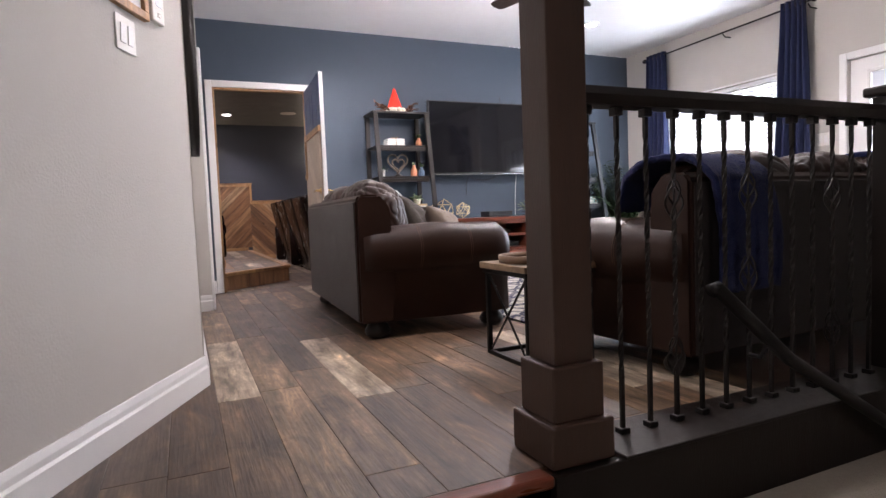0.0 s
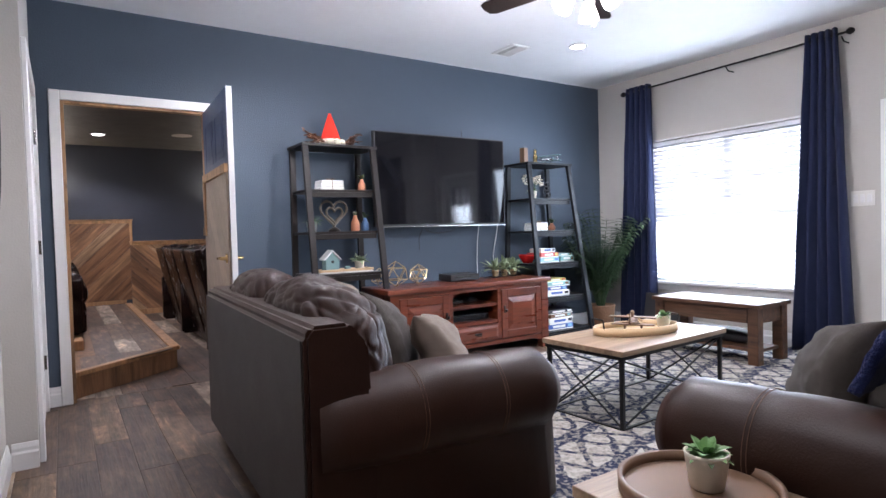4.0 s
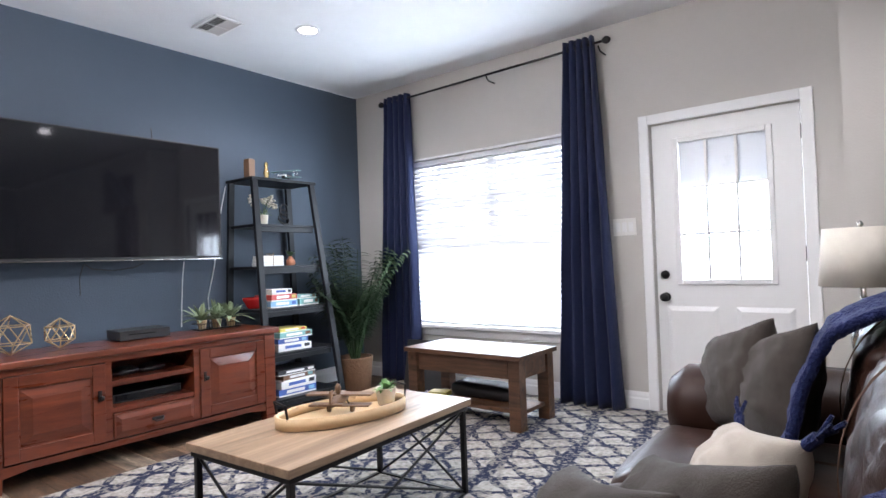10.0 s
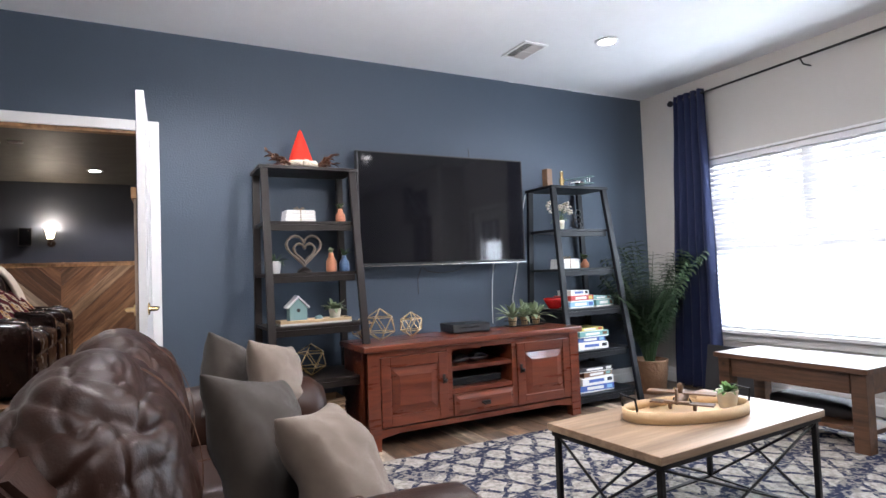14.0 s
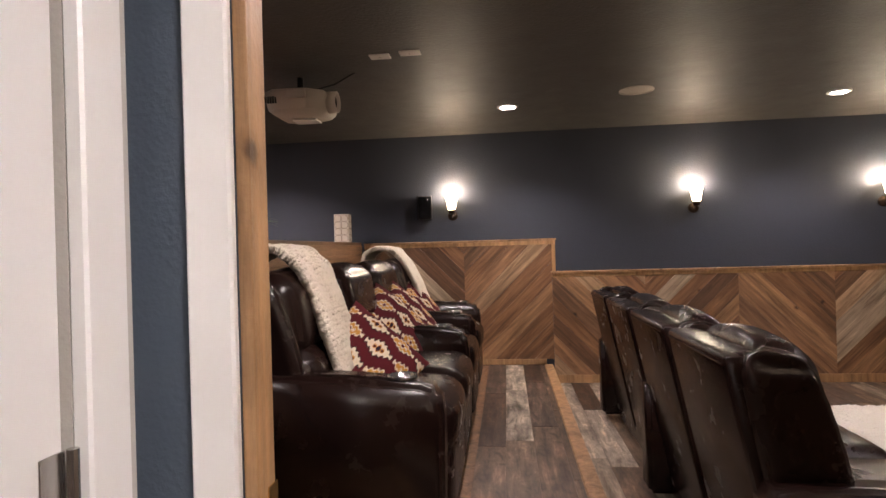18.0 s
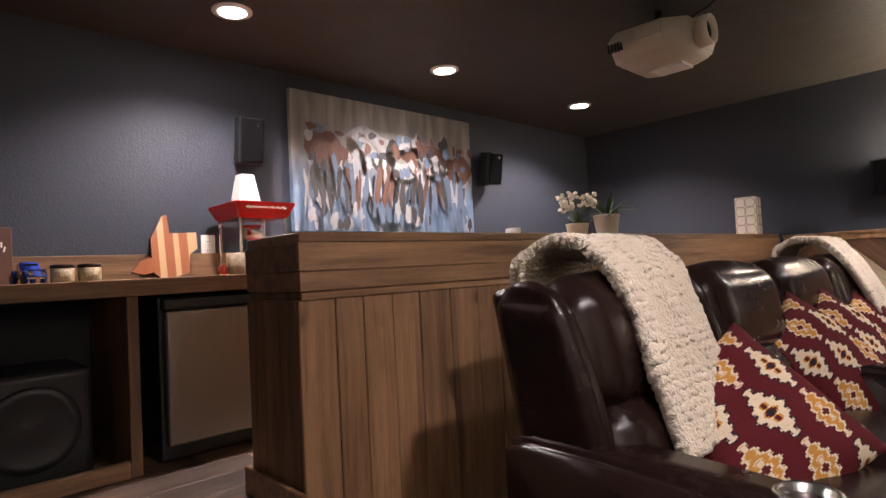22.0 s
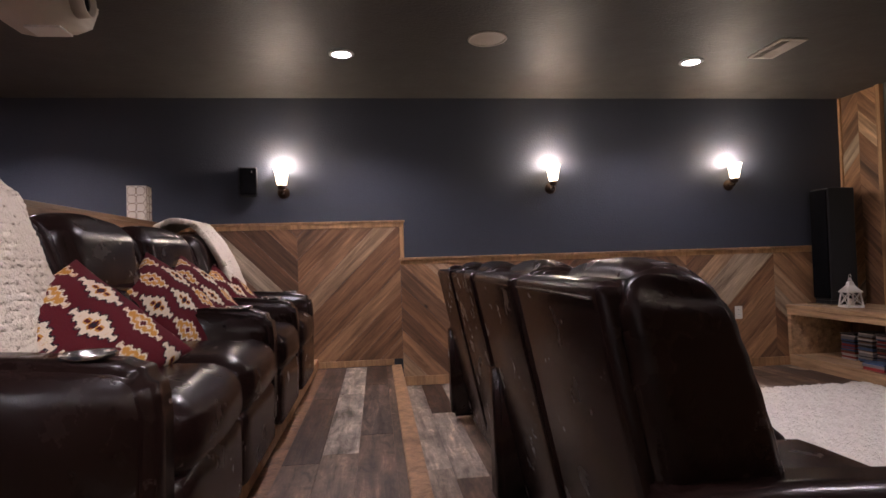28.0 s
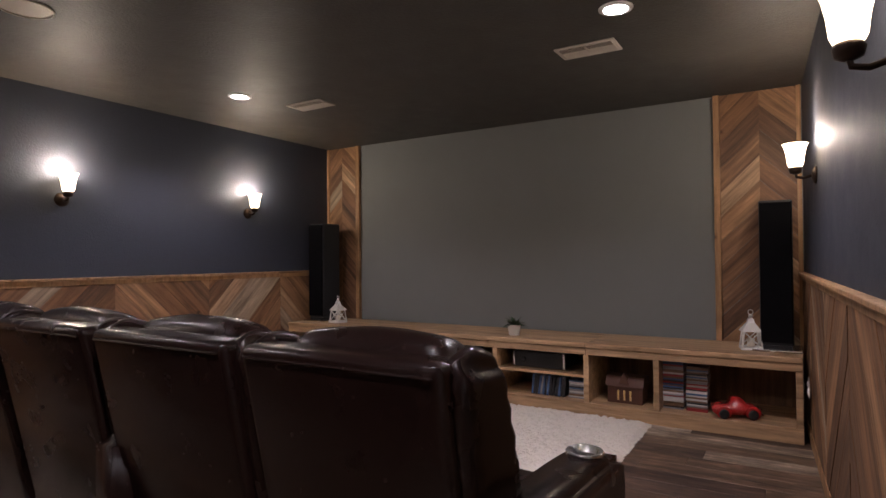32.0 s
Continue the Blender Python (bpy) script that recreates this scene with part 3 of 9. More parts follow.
def ramp_node(nt, fac, stops, step=True):
    r = nt.nodes.new("ShaderNodeValToRGB")
    r.color_ramp.interpolation = "CONSTANT" if step else "LINEAR"
    els = r.color_ramp.elements
    els[0].position, els[0].color = stops[0][0], (*stops[0][1], 1)
    els[1].position, els[1].color = stops[1][0], (*stops[1][1], 1)
    for p, c in stops[2:]:
        els.new(p).color = (*c, 1)
    nt.links.new(fac, r.inputs["Fac"])
    return r.outputs["Color"]


def mix_node(nt, fac, a, b):
    m = nt.nodes.new("ShaderNodeMix")
    m.data_type = "RGBA"
    for i, v in ((0, fac), (6, a), (7, b)):
        if isinstance(v, tuple):
            m.inputs[i].default_value = (*v, 1)
        elif isinstance(v, (int, float)):
            m.inputs[i].default_value = v
        else:
            nt.links.new(v, m.inputs[i])
    return m.outputs[2]


def kilim_mat():
    """Burgundy weave with stepped diamonds in cream, gold and black."""
    m = bpy.data.materials.new("kilim_weave")
    m.use_nodes = True
    nt = m.node_tree
    b = nt.nodes["Principled BSDF"]
    tc = nt.nodes.new("ShaderNodeTexCoord")
    sep = nt.nodes.new("ShaderNodeSeparateXYZ")
    nt.links.new(tc.outputs["Object"], sep.inputs[0])
    fx, fy, q = 7.4, 6.2, 18.0
    u0 = chain(nt, ("MULTIPLY", sep.outputs[0], fx), ("ADD", None, 20.5))
    v0 = chain(nt, ("MULTIPLY", sep.outputs[1], fy), ("ADD", None, 20.5))
    odd = chain(nt, ("FLOOR", u0, ""), ("MODULO", None, 2.0))
    v1 = chain(nt, ("MULTIPLY", odd, 0.5), ("ADD", None, v0))

    def cell(s, n):
        return chain(nt, ("FRACT", s, ""), ("MULTIPLY", None, n), ("FLOOR", None, ""), ("DIVIDE", None, n), ("SUBTRACT", None, 0.5 - 0.5 / n), ("ABSOLUTE", None, ""))
    a, c = cell(u0, q), cell(v1, q)
    saw = chain(nt, ("MULTIPLY", v1, 7.0), ("FRACT", None, ""), ("SUBTRACT", None, 0.5), ("ABSOLUTE", None, ""), ("MULTIPLY", None, 0.3), ("SUBTRACT", None, 0.06))
    d = chain(nt, ("MULTIPLY", a, 1.25), ("ADD", None, c), ("ADD", None, saw))
    wine, creamy, gold, dark = (0.085, 0.012, 0.016), (0.62, 0.52, 0.39), (0.46, 0.23, 0.05), (0.022, 0.018, 0.024)
    one = ramp_node(nt, d, [(0, dark), (0.1, wine), (0.18, gold), (0.25, creamy), (0.5, dark), (0.57, wine)])
    two = ramp_node(nt, d, [(0, wine), (0.12, creamy), (0.2, gold), (0.4, creamy), (0.5, wine)])
    which = chain(nt, ("FLOOR", v1, ""), ("ADD", None, odd), ("MODULO", None, 2.0))
    nt.links.new(mix_node(nt, which, one, two), b.inputs["Base Color"])
    sock(b, "Roughness", 0.95)
    sock(b, "Specular IOR Level", 0.1)
    w = nt.nodes.new("ShaderNodeTexNoise")
    sock(w, "Scale", 220.0)
    nt.links.new(tc.outputs["Object"], w.inputs["Vector"])
    bp = nt.nodes.new("ShaderNodeBump")
    sock(bp, "Strength", 0.5)
    sock(bp, "Distance", 0.006)
    nt.links.new(w.outputs["Fac"], bp.inputs["Height"])
    nt.links.new(bp.outputs[0], b.inputs["Normal"])
    return m


def canvas_mat():
    """Loose painted washes: grey haze above, blue-grey water with upright streaks below."""
    m = bpy.data.materials.new("painted_canvas")
    m.use_nodes = True
    nt = m.node_tree
    b = nt.nodes["Principled BSDF"]
    tc = nt.nodes.new("ShaderNodeTexCoord")
    sep = nt.nodes.new("ShaderNodeSeparateXYZ")
    nt.links.new(tc.outputs["Object"], sep.inputs[0])
    mp = nt.nodes.new("ShaderNodeMapping")
    sock(mp, "Scale", (1, 9, 1.6))
    nt.links.new(tc.outputs["Object"], mp.inputs["Vector"])
    st = nt.nodes.new("ShaderNodeTexNoise")
    sock(st, "Scale", 1.6)
    sock(st, "Detail", 6.0)
    nt.links.new(mp.outputs[0], st.inputs["Vector"])
    haze = ramp_node(nt, st.outputs["Fac"], [(0.3, (0.13, 0.13, 0.12)), (0.5, (0.2, 0.19, 0.17)), (0.7, (0.3, 0.28, 0.24))], False)
    water = ramp_node(nt, st.outputs["Fac"], [(0.28, (0.03, 0.05, 0.09)), (0.45, (0.1, 0.16, 0.25)), (0.58, (0.17, 0.25, 0.36)), (0.72, (0.4, 0.42, 0.44))], False)
    f = chain(nt, ("MULTIPLY", sep.outputs[2], -3.2), ("ADD", None, 0.62), ("MULTIPLY", st.outputs["Fac"], 0.0))
    f = chain(nt, ("MULTIPLY", sep.outputs[2], -4.0), ("ADD", None, 0.3))
    f = ramp_node(nt, f, [(0.0, (0, 0, 0)), (1.0, (1, 1, 1))], False)
    nt.links.new(mix_node(nt, f, haze, water), b.inputs["Base Color"])
    sock(b, "Roughness", 0.7)
    return m


OAT = mat("oat_plush", (0.36, 0.315, 0.265), (0.46, 0.41, 0.35), rough=0.95, scale=25, bump=0.35, bscale=420, sheen=0.1, spec=0.1)
KILIM, CANVAS = kilim_mat(), canvas_mat()
RUSTP = mat("rust_brushwork", (0.07, 0.03, 0.02), (0.17, 0.08, 0.055), rough=0.7, scale=9, stretch=(1, 3, 1), bump=0.2, bscale=40)
WHITEP = mat("white_brushwork", (0.2, 0.21, 0.23), (0.46, 0.45, 0.43), rough=0.7, scale=9, stretch=(1, 3, 1), bump=0.2, bscale=40)
DARKP = mat("umber_brushwork", (0.02, 0.02, 0.025), (0.06, 0.055, 0.055), rough=0.7, scale=9, stretch=(1, 3, 1), bump=0.2, bscale=40)
BLUEP = mat("blue_brushwork", (0.06, 0.09, 0.14), (0.13, 0.18, 0.26), rough=0.7, scale=9, stretch=(1, 3, 1), bump=0.2, bscale=40)
LIGHTWOOD = mat("pale_maple", (0.5, 0.33, 0.17), (0.6, 0.42, 0.24), rough=0.45, scale=1, stretch=(20, 20, 2), bump=0.08)
REDWOOD = mat("red_padauk", (0.3, 0.09, 0.035), (0.4, 0.14, 0.06), rough=0.45, scale=1, stretch=(20, 20, 2), bump=0.08)
SIGNWOOD = mat("stained_sign_wood", (0.07, 0.026, 0.015), (0.115, 0.045, 0.026), rough=0.55, scale=1, stretch=(3, 3, 24), bump=0.15)
BLUETOY = mat("blue_toy_paint", (0.012, 0.03, 0.2), (0.02, 0.045, 0.26), rough=0.2, coat=0.4, bump=0)
REDTOY = mat("red_toy_paint", (0.4, 0.015, 0.015), (0.48, 0.03, 0.025), rough=0.25, coat=0.3, bump=0)
BRONZE = mat("dark_bronze", (0.03, 0.018, 0.012), (0.05, 0.03, 0.02), rough=0.4, metal=0.7, bump=0.05)
CASES = [mat("disc_case_" + n, c, rough=0.35, bump=0) for n, c in (("grey", (0.25, 0.25, 0.26)), ("black", (0.02, 0.02, 0.022)), ("blue", (0.05, 0.11, 0.24)), ("white", (0.55, 0.54, 0.52)), ("brown", (0.16, 0.09, 0.05)), ("red", (0.3, 0.03, 0.03)))]


def add_knots(m, scale, size, dark, cracks=0.0):
    """Scattered dark knots, and thin dark drying cracks along the grain, over a wood's colour."""
    nt = m.node_tree
    nodes, links = nt.nodes, nt.links
    b = nodes["Principled BSDF"]
    old = b.inputs["Base Color"].links[0].from_socket
    tc = nodes.new("ShaderNodeTexCoord")
    info = nodes.new("ShaderNodeObjectInfo")
    off = nodes.new("ShaderNodeVectorMath")
    off.operation = "MULTIPLY_ADD"
    comb = nodes.new("ShaderNodeCombineXYZ")
    for i in range(3):
        links.new(info.outputs["Random"], comb.inputs[i])
    links.new(comb.outputs[0], off.inputs[0])
    off.inputs[1].default_value = (31, 47, 19)
    links.new(tc.outputs["Object"], off.inputs[2])
    warp = nodes.new("ShaderNodeTexNoise")
    sock(warp, "Scale", 14.0)
    links.new(off.outputs[0], warp.inputs["Vector"])
    add = nodes.new("ShaderNodeVectorMath")
    add.operation = "MULTIPLY_ADD"
    links.new(warp.outputs["Color"], add.inputs[0])
    add.inputs[1].default_value = (0.05, 0.05, 0.05)
    links.new(off.outputs[0], add.inputs[2])
    vo = nodes.new("ShaderNodeTexVoronoi")
    sock(vo, "Scale", scale)
    links.new(add.outputs[0], vo.inputs["Vector"])
    k = ramp_node(nt, vo.outputs["Distance"], [(0.0, (dark, dark * 0.85, dark * 0.75)), (size * 0.55, (dark * 1.2, dark * 1.1, dark)), (size, (0.8, 0.76, 0.7)), (size * 1.7, (1, 1, 1))], False)
    mx = nodes.new("ShaderNodeMix")
    mx.data_type, mx.blend_type = "RGBA", "MULTIPLY"
    mx.inputs[0].default_value = 1.0
    links.new(old, mx.inputs[6])
    links.new(k, mx.inputs[7])
    links.new(mx.outputs[2], b.inputs["Base Color"])


for wood, sc_k, sz_k, dk_k in ((PINEY, 3.0, 0.075, 0.2), (PINEH, 3.0, 0.075, 0.2), (CONPINE, 3.0, 0.07, 0.3), (CEDAR, 3.4, 0.075, 0.25), (PINE, 3.2, 0.065, 0.25), (PLANK, 2.6, 0.06, 0.3)):
    add_knots(wood, sc_k, sz_k, dk_k)


def add_streaks(m, stretch, lo, hi, scale=1.0, rough=0.72):
    """Worn, mottled streaks along a board's grain that darken and lighten its tone."""
    nt = m.node_tree
    nodes, links = nt.nodes, nt.links
    b = nodes["Principled BSDF"]
    old = b.inputs["Base Color"].links[0].from_socket
    tc = nodes.new("ShaderNodeTexCoord")
    info = nodes.new("ShaderNodeObjectInfo")
    comb = nodes.new("ShaderNodeCombineXYZ")
    for i in range(3):
        links.new(info.outputs["Random"], comb.inputs[i])
    sc = nodes.new("ShaderNodeVectorMath")
    sc.operation = "MULTIPLY"
    links.new(tc.outputs["Object"], sc.inputs[0])
    sc.inputs[1].default_value = stretch
    off = nodes.new("ShaderNodeVectorMath")
    off.operation = "MULTIPLY_ADD"
    links.new(comb.outputs[0], off.inputs[0])
    off.inputs[1].default_value = (53, 71, 37)
    links.new(sc.outputs[0], off.inputs[2])
    n = nodes.new("ShaderNodeTexNoise")
    sock(n, "Scale", scale)
    sock(n, "Detail", 9.0)
    sock(n, "Roughness", rough)
    sock(n, "Distortion", 0.6)
    links.new(off.outputs[0], n.inputs["Vector"])
    k = ramp_node(nt, n.outputs["Fac"], [(0.34, (lo, lo * 0.95, lo * 0.9)), (0.47, (0.85, 0.85, 0.85)), (0.54, (1, 1, 1)), (0.68, (hi, hi * 0.98, hi * 0.95))], False)
    mx = nodes.new("ShaderNodeMix")
    mx.data_type, mx.blend_type = "RGBA", "MULTIPLY"
    mx.inputs[0].default_value = 1.0
    links.new(old, mx.inputs[6])
    links.new(k, mx.inputs[7])
    links.new(mx.outputs[2], b.inputs["Base Color"])


PLANKT = plank_mat("theater_vinyl_plank", [(0, (0.14, 0.08, 0.05)), (0.16, (0.25, 0.16, 0.105)), (0.3, (0.62, 0.51, 0.4)), (0.44, (0.13, 0.08, 0.058)),
                                           (0.6, (0.3, 0.2, 0.13)), (0.74, (0.54, 0.43, 0.32)), (0.86, (0.18, 0.12, 0.088))])
add_knots(PLANKT, 2.6, 0.06, 0.3)
for wood in (PLANK, PLANKT):
    add_streaks(wood, (18, 3.0, 18), 0.34, 1.95)
    add_streaks(wood, (9, 4.5, 9), 0.5, 1.55)
add_streaks(PINE, (22, 1.6, 22), 0.45, 1.5)
add_knots(RUSTIC, 4.0, 0.08, 0.25)
add_streaks(RUSTIC, (22, 2.0, 22), 0.4, 1.7)
add_streaks(CHERRY, (2.5, 18, 18), 0.6, 1.3)
add_streaks(OAK, (2.0, 26, 26), 0.72, 1.15)
for wood in (PINEY, CEDAR):
    add_streaks(wood, (20, 20, 1.5), 0.55, 1.3)
for wood in (PINEH, CONPINE):
    add_streaks(wood, (20, 1.5, 20), 0.55, 1.3)


# ---------------------------------------------------------------- structure
def wall_with_holes(name, label, axis, at0, at1, u0, u1, z0, z1, holes, material, material2=None):
    """A wall whose thickness runs along the axis from at0 to at1; holes are (u0, u1, z0, z1) and go right through."""
    bm = bmesh.new()
    us = sorted({u0, u1, *[h[0] for h in holes], *[h[1] for h in holes]})
    zs = sorted({z0, z1, *[h[2] for h in holes], *[h[3] for h in holes]})
    solid = {}
    for i in range(len(us) - 1):
        for j in range(len(zs) - 1):
            cu, cz = (us[i] + us[i + 1]) / 2, (zs[j] + zs[j + 1]) / 2
            solid[i, j] = not any(h[0] < cu < h[1] and h[2] < cz < h[3] for h in holes)

    def v(u, w, z):
        key = (round(u, 4), round(w, 4), round(z, 4))
        if key not in cache:
            cache[key] = bm.verts.new((w, u, z) if axis == "x" else (u, w, z))
        return cache[key]
    cache = {}
    for (i, j), s in solid.items():
        if not s:
            continue
        a, b, c, d = us[i], us[i + 1], zs[j], zs[j + 1]
        f0 = bm.faces.new((v(a, at0, c), v(a, at0, d), v(b, at0, d), v(b, at0, c)))
        f1 = bm.faces.new((v(a, at1, c), v(b, at1, c), v(b, at1, d), v(a, at1, d)))
        if material2:
            f1.material_index = 1
        for (di, dj), (p, q) in {(-1, 0): ((a, c), (a, d)), (1, 0): ((b, c), (b, d)), (0, -1): ((a, c), (b, c)), (0, 1): ((a, d), (b, d))}.items():
            if not solid.get((i + di, j + dj), False):
                bm.faces.new((v(p[0], at0, p[1]), v(q[0], at0, q[1]), v(q[0], at1, q[1]), v(p[0], at1, p[1])))
    bmesh.ops.recalc_face_normals(bm, faces=bm.faces)
    return setting(name, bm, [material, material2] if material2 else material, label, "wall")


def casing(name, axis, face, out, u0, u1, z1, material, label, w=0.065, t=0.018, z0=0.0, sill=False):
    """Door or window casing round an opening, standing out from a wall face."""
    ob = tagged(new(name), label, "trim", kind="structure")

    def piece(nm, a, b, c, d, th):
        lo, hi = sorted((face, face + out * th))
        bm = blk(lo, hi, a, b, c, d, 0.004, 1) if axis == "x" else blk(a, b, lo, hi, c, d, 0.004, 1)
        part(nm, bm, material, ob)
    piece("side_casing", u0 - w, u0, z0, z1 + w, t)
    piece("side_casing", u1, u1 + w, z0, z1 + w, t)
    piece("head_casing", u0, u1, z1, z1 + w, t)
    if sill:
        piece("window_sill", u0 - w - 0.03, u1 + w + 0.03, z0 - 0.03, z0, t + 0.05)
        piece("apron", u0 - w, u1 + w, z0 - 0.1, z0 - 0.031, t)
    return ob


def baseboard(name, runs, material, h=0.13):
    """Runs of (axis, face, out, u0, u1): a board with a stepped top along a wall's foot."""
    ob = tagged(new(name), "white painted moulded baseboard along the wall", "baseboard", kind="structure")
    for axis, face, out, u0, u1 in runs:
        bm = bmesh.new()
        prof = [(0, 0), (0.018, 0), (0.018, h * 0.62), (0.012, h * 0.7), (0.012, h * 0.82), (0.006, h), (0, h)]
        prism(bm, [(face + out * (a + 0.0005), z) for a, z in prof], "y" if axis == "x" else "x", u0, u1)
        part("board", bm, material, ob)
    return ob


random.seed(11)


def chevron(parent, axis, face, out, zones, top, bottom, bw=0.135, t=0.014, first=1):
    """Diagonal boards between u0 and u1 for each zone (u0, u1, z1, slant): every board a piece of its own."""
    for u0, u1, z1, slant in zones:
        span = (u1 - u0) + (z1 - bottom)
        k0 = int(-span / bw) - 2
        for k in range(k0, -k0 + 4):
            c = u0 + k * bw * 1.414 if slant > 0 else u1 - k * bw * 1.414
            g = 0.0015
            hw = bw * 0.7071 - g
            poly = [(u0, bottom), (u1, bottom), (u1, z1), (u0, z1)]
            for sg in (-1, 1):
                def fn(u, z, sg=sg, c=c, hw=hw, slant=slant):
                    return hw - sg * ((u - c) - slant * (z - bottom))
                poly = clip(poly, fn) if len(poly) > 2 else []
            area = 0.5 * abs(sum(p[0] * q[1] - q[0] * p[1] for p, q in zip(poly, poly[1:] + poly[:1]))) if len(poly) > 2 else 0
            if area < 0.0015:
                continue
            bm = bmesh.new()
            dp = t * random.uniform(0.85, 1.1)
            ang = math.atan2(1, slant)
            cu, cz = sum(p[0] for p in poly) / len(poly), sum(p[1] for p in poly) / len(poly)
            # local y runs along the grain
            ca, sa = math.cos(ang), math.sin(ang)
            loc = [((p[0] - cu) * sa - (p[1] - cz) * ca, (p[0] - cu) * ca + (p[1] - cz) * sa) for p in poly]
            prism(bm, loc, "z", 0, dp)
            ob = part("board", bm, PINE, parent)
            gx, gy = (sa, -ca), (ca, sa)
            f = face + out * 0.001
            if axis == "y":
                ob.matrix_basis = Matrix(((gx[0], gy[0], 0, cu), (0, 0, out, f), (gx[1], gy[1], 0, cz), (0, 0, 0, 1)))
            else:
                ob.matrix_basis = Matrix(((0, 0, out, f), (gx[0], gy[0], 0, cu), (gx[1], gy[1], 0, cz), (0, 0, 0, 1)))


def trim_run(parent, axis, face, out, u0, u1, z0, z1, t, material=None, name="cap_trim"):
    lo, hi = sorted((face + out * 0.0008, face + out * t))
    bm = blk(lo, hi, u0, u1, z0, z1, 0.003, 1) if axis == "x" else blk(u0, u1, lo, hi, z0, z1, 0.003, 1)
    return part(name, bm, material or CEDAR, parent)


def plank_floor(parent, x0, x1, y0, y1, z, holes=(), pw=0.165, pl=1.22, seed=1, limit=None, wood=None):
    """Planks along y with staggered ends; all full planks share one mesh."""
    rnd = random.Random(seed)
    whole = {}
    nx = int(math.ceil((x1 - x0) / pw))
    for i in range(nx):
        a, b = x0 + i * pw, min(x1, x0 + (i + 1) * pw)
        y = y0 - rnd.uniform(0.05, pl)
        while y < y1:
            c, d = max(y, y0), min(y + pl, y1)
            y += pl
            if d - c < 0.02 or b - a < 0.01:
                continue
            segs = [(c, d)]
            for h in holes:
                if a + 0.01 < h[1] and b - 0.01 > h[0]:
                    out = []
                    for s, e in segs:
                        if e <= h[2] or s >= h[3]:
                            out.append((s, e))
                            continue
                        if s < h[2]:
                            out.append((s, h[2]))
                        if e > h[3]:
                            out.append((h[3], e))
                    segs = out
            for s, e in segs:
                if e - s < 0.02:
                    continue
                key = (round(b - a, 3), round(e - s, 3))
                if key not in whole:
                    bm = bmesh.new()
                    w, l, g, th = (b - a) / 2 - 0.0006, (e - s) / 2 - 0.0006, 0.0022, 0.005
                    lo = [bm.verts.new((u * w, v * l, -th)) for u, v in ((-1, -1), (1, -1), (1, 1), (-1, 1))]
                    mi = [bm.verts.new((u * w, v * l, -g * 0.6)) for u, v in ((-1, -1), (1, -1), (1, 1), (-1, 1))]
                    hi = [bm.verts.new((u * (w - g), v * (l - g), 0)) for u, v in ((-1, -1), (1, -1), (1, 1), (-1, 1))]
                    for r0, r1 in ((lo, mi), (mi, hi)):
                        for q in range(4):
                            bm.faces.new((r0[q], r0[(q + 1) % 4], r1[(q + 1) % 4], r1[q]))
                    bm.faces.new(hi)
                    me = bpy.data.meshes.new("plank")
                    bm.to_mesh(me)
                    bm.free()
                    me.materials.append((wood or PLANK))
                    whole[key] = me
                ob = new("plank", whole[key])
                ob.parent = parent
                ob.location = ((a + b) / 2, (s + e) / 2, z)


# ---------------------------------------------------------------- upholstery
def stitch(bm, pts, r=0.0012):
    return pipe(bm, pts, r, 5)


def bun_foot(parent, x, y):
    part("foot", lathe(bmesh.new(), [(0.045, 0), (0.07, 0.02), (0.078, 0.045), (0.06, 0.075), (0.05, 0.085), (0.058, 0.1), (0.05, 0.11)], (x, y, 0), 20), ESPRESSO, parent, "dark turned wooden bun foot", True)


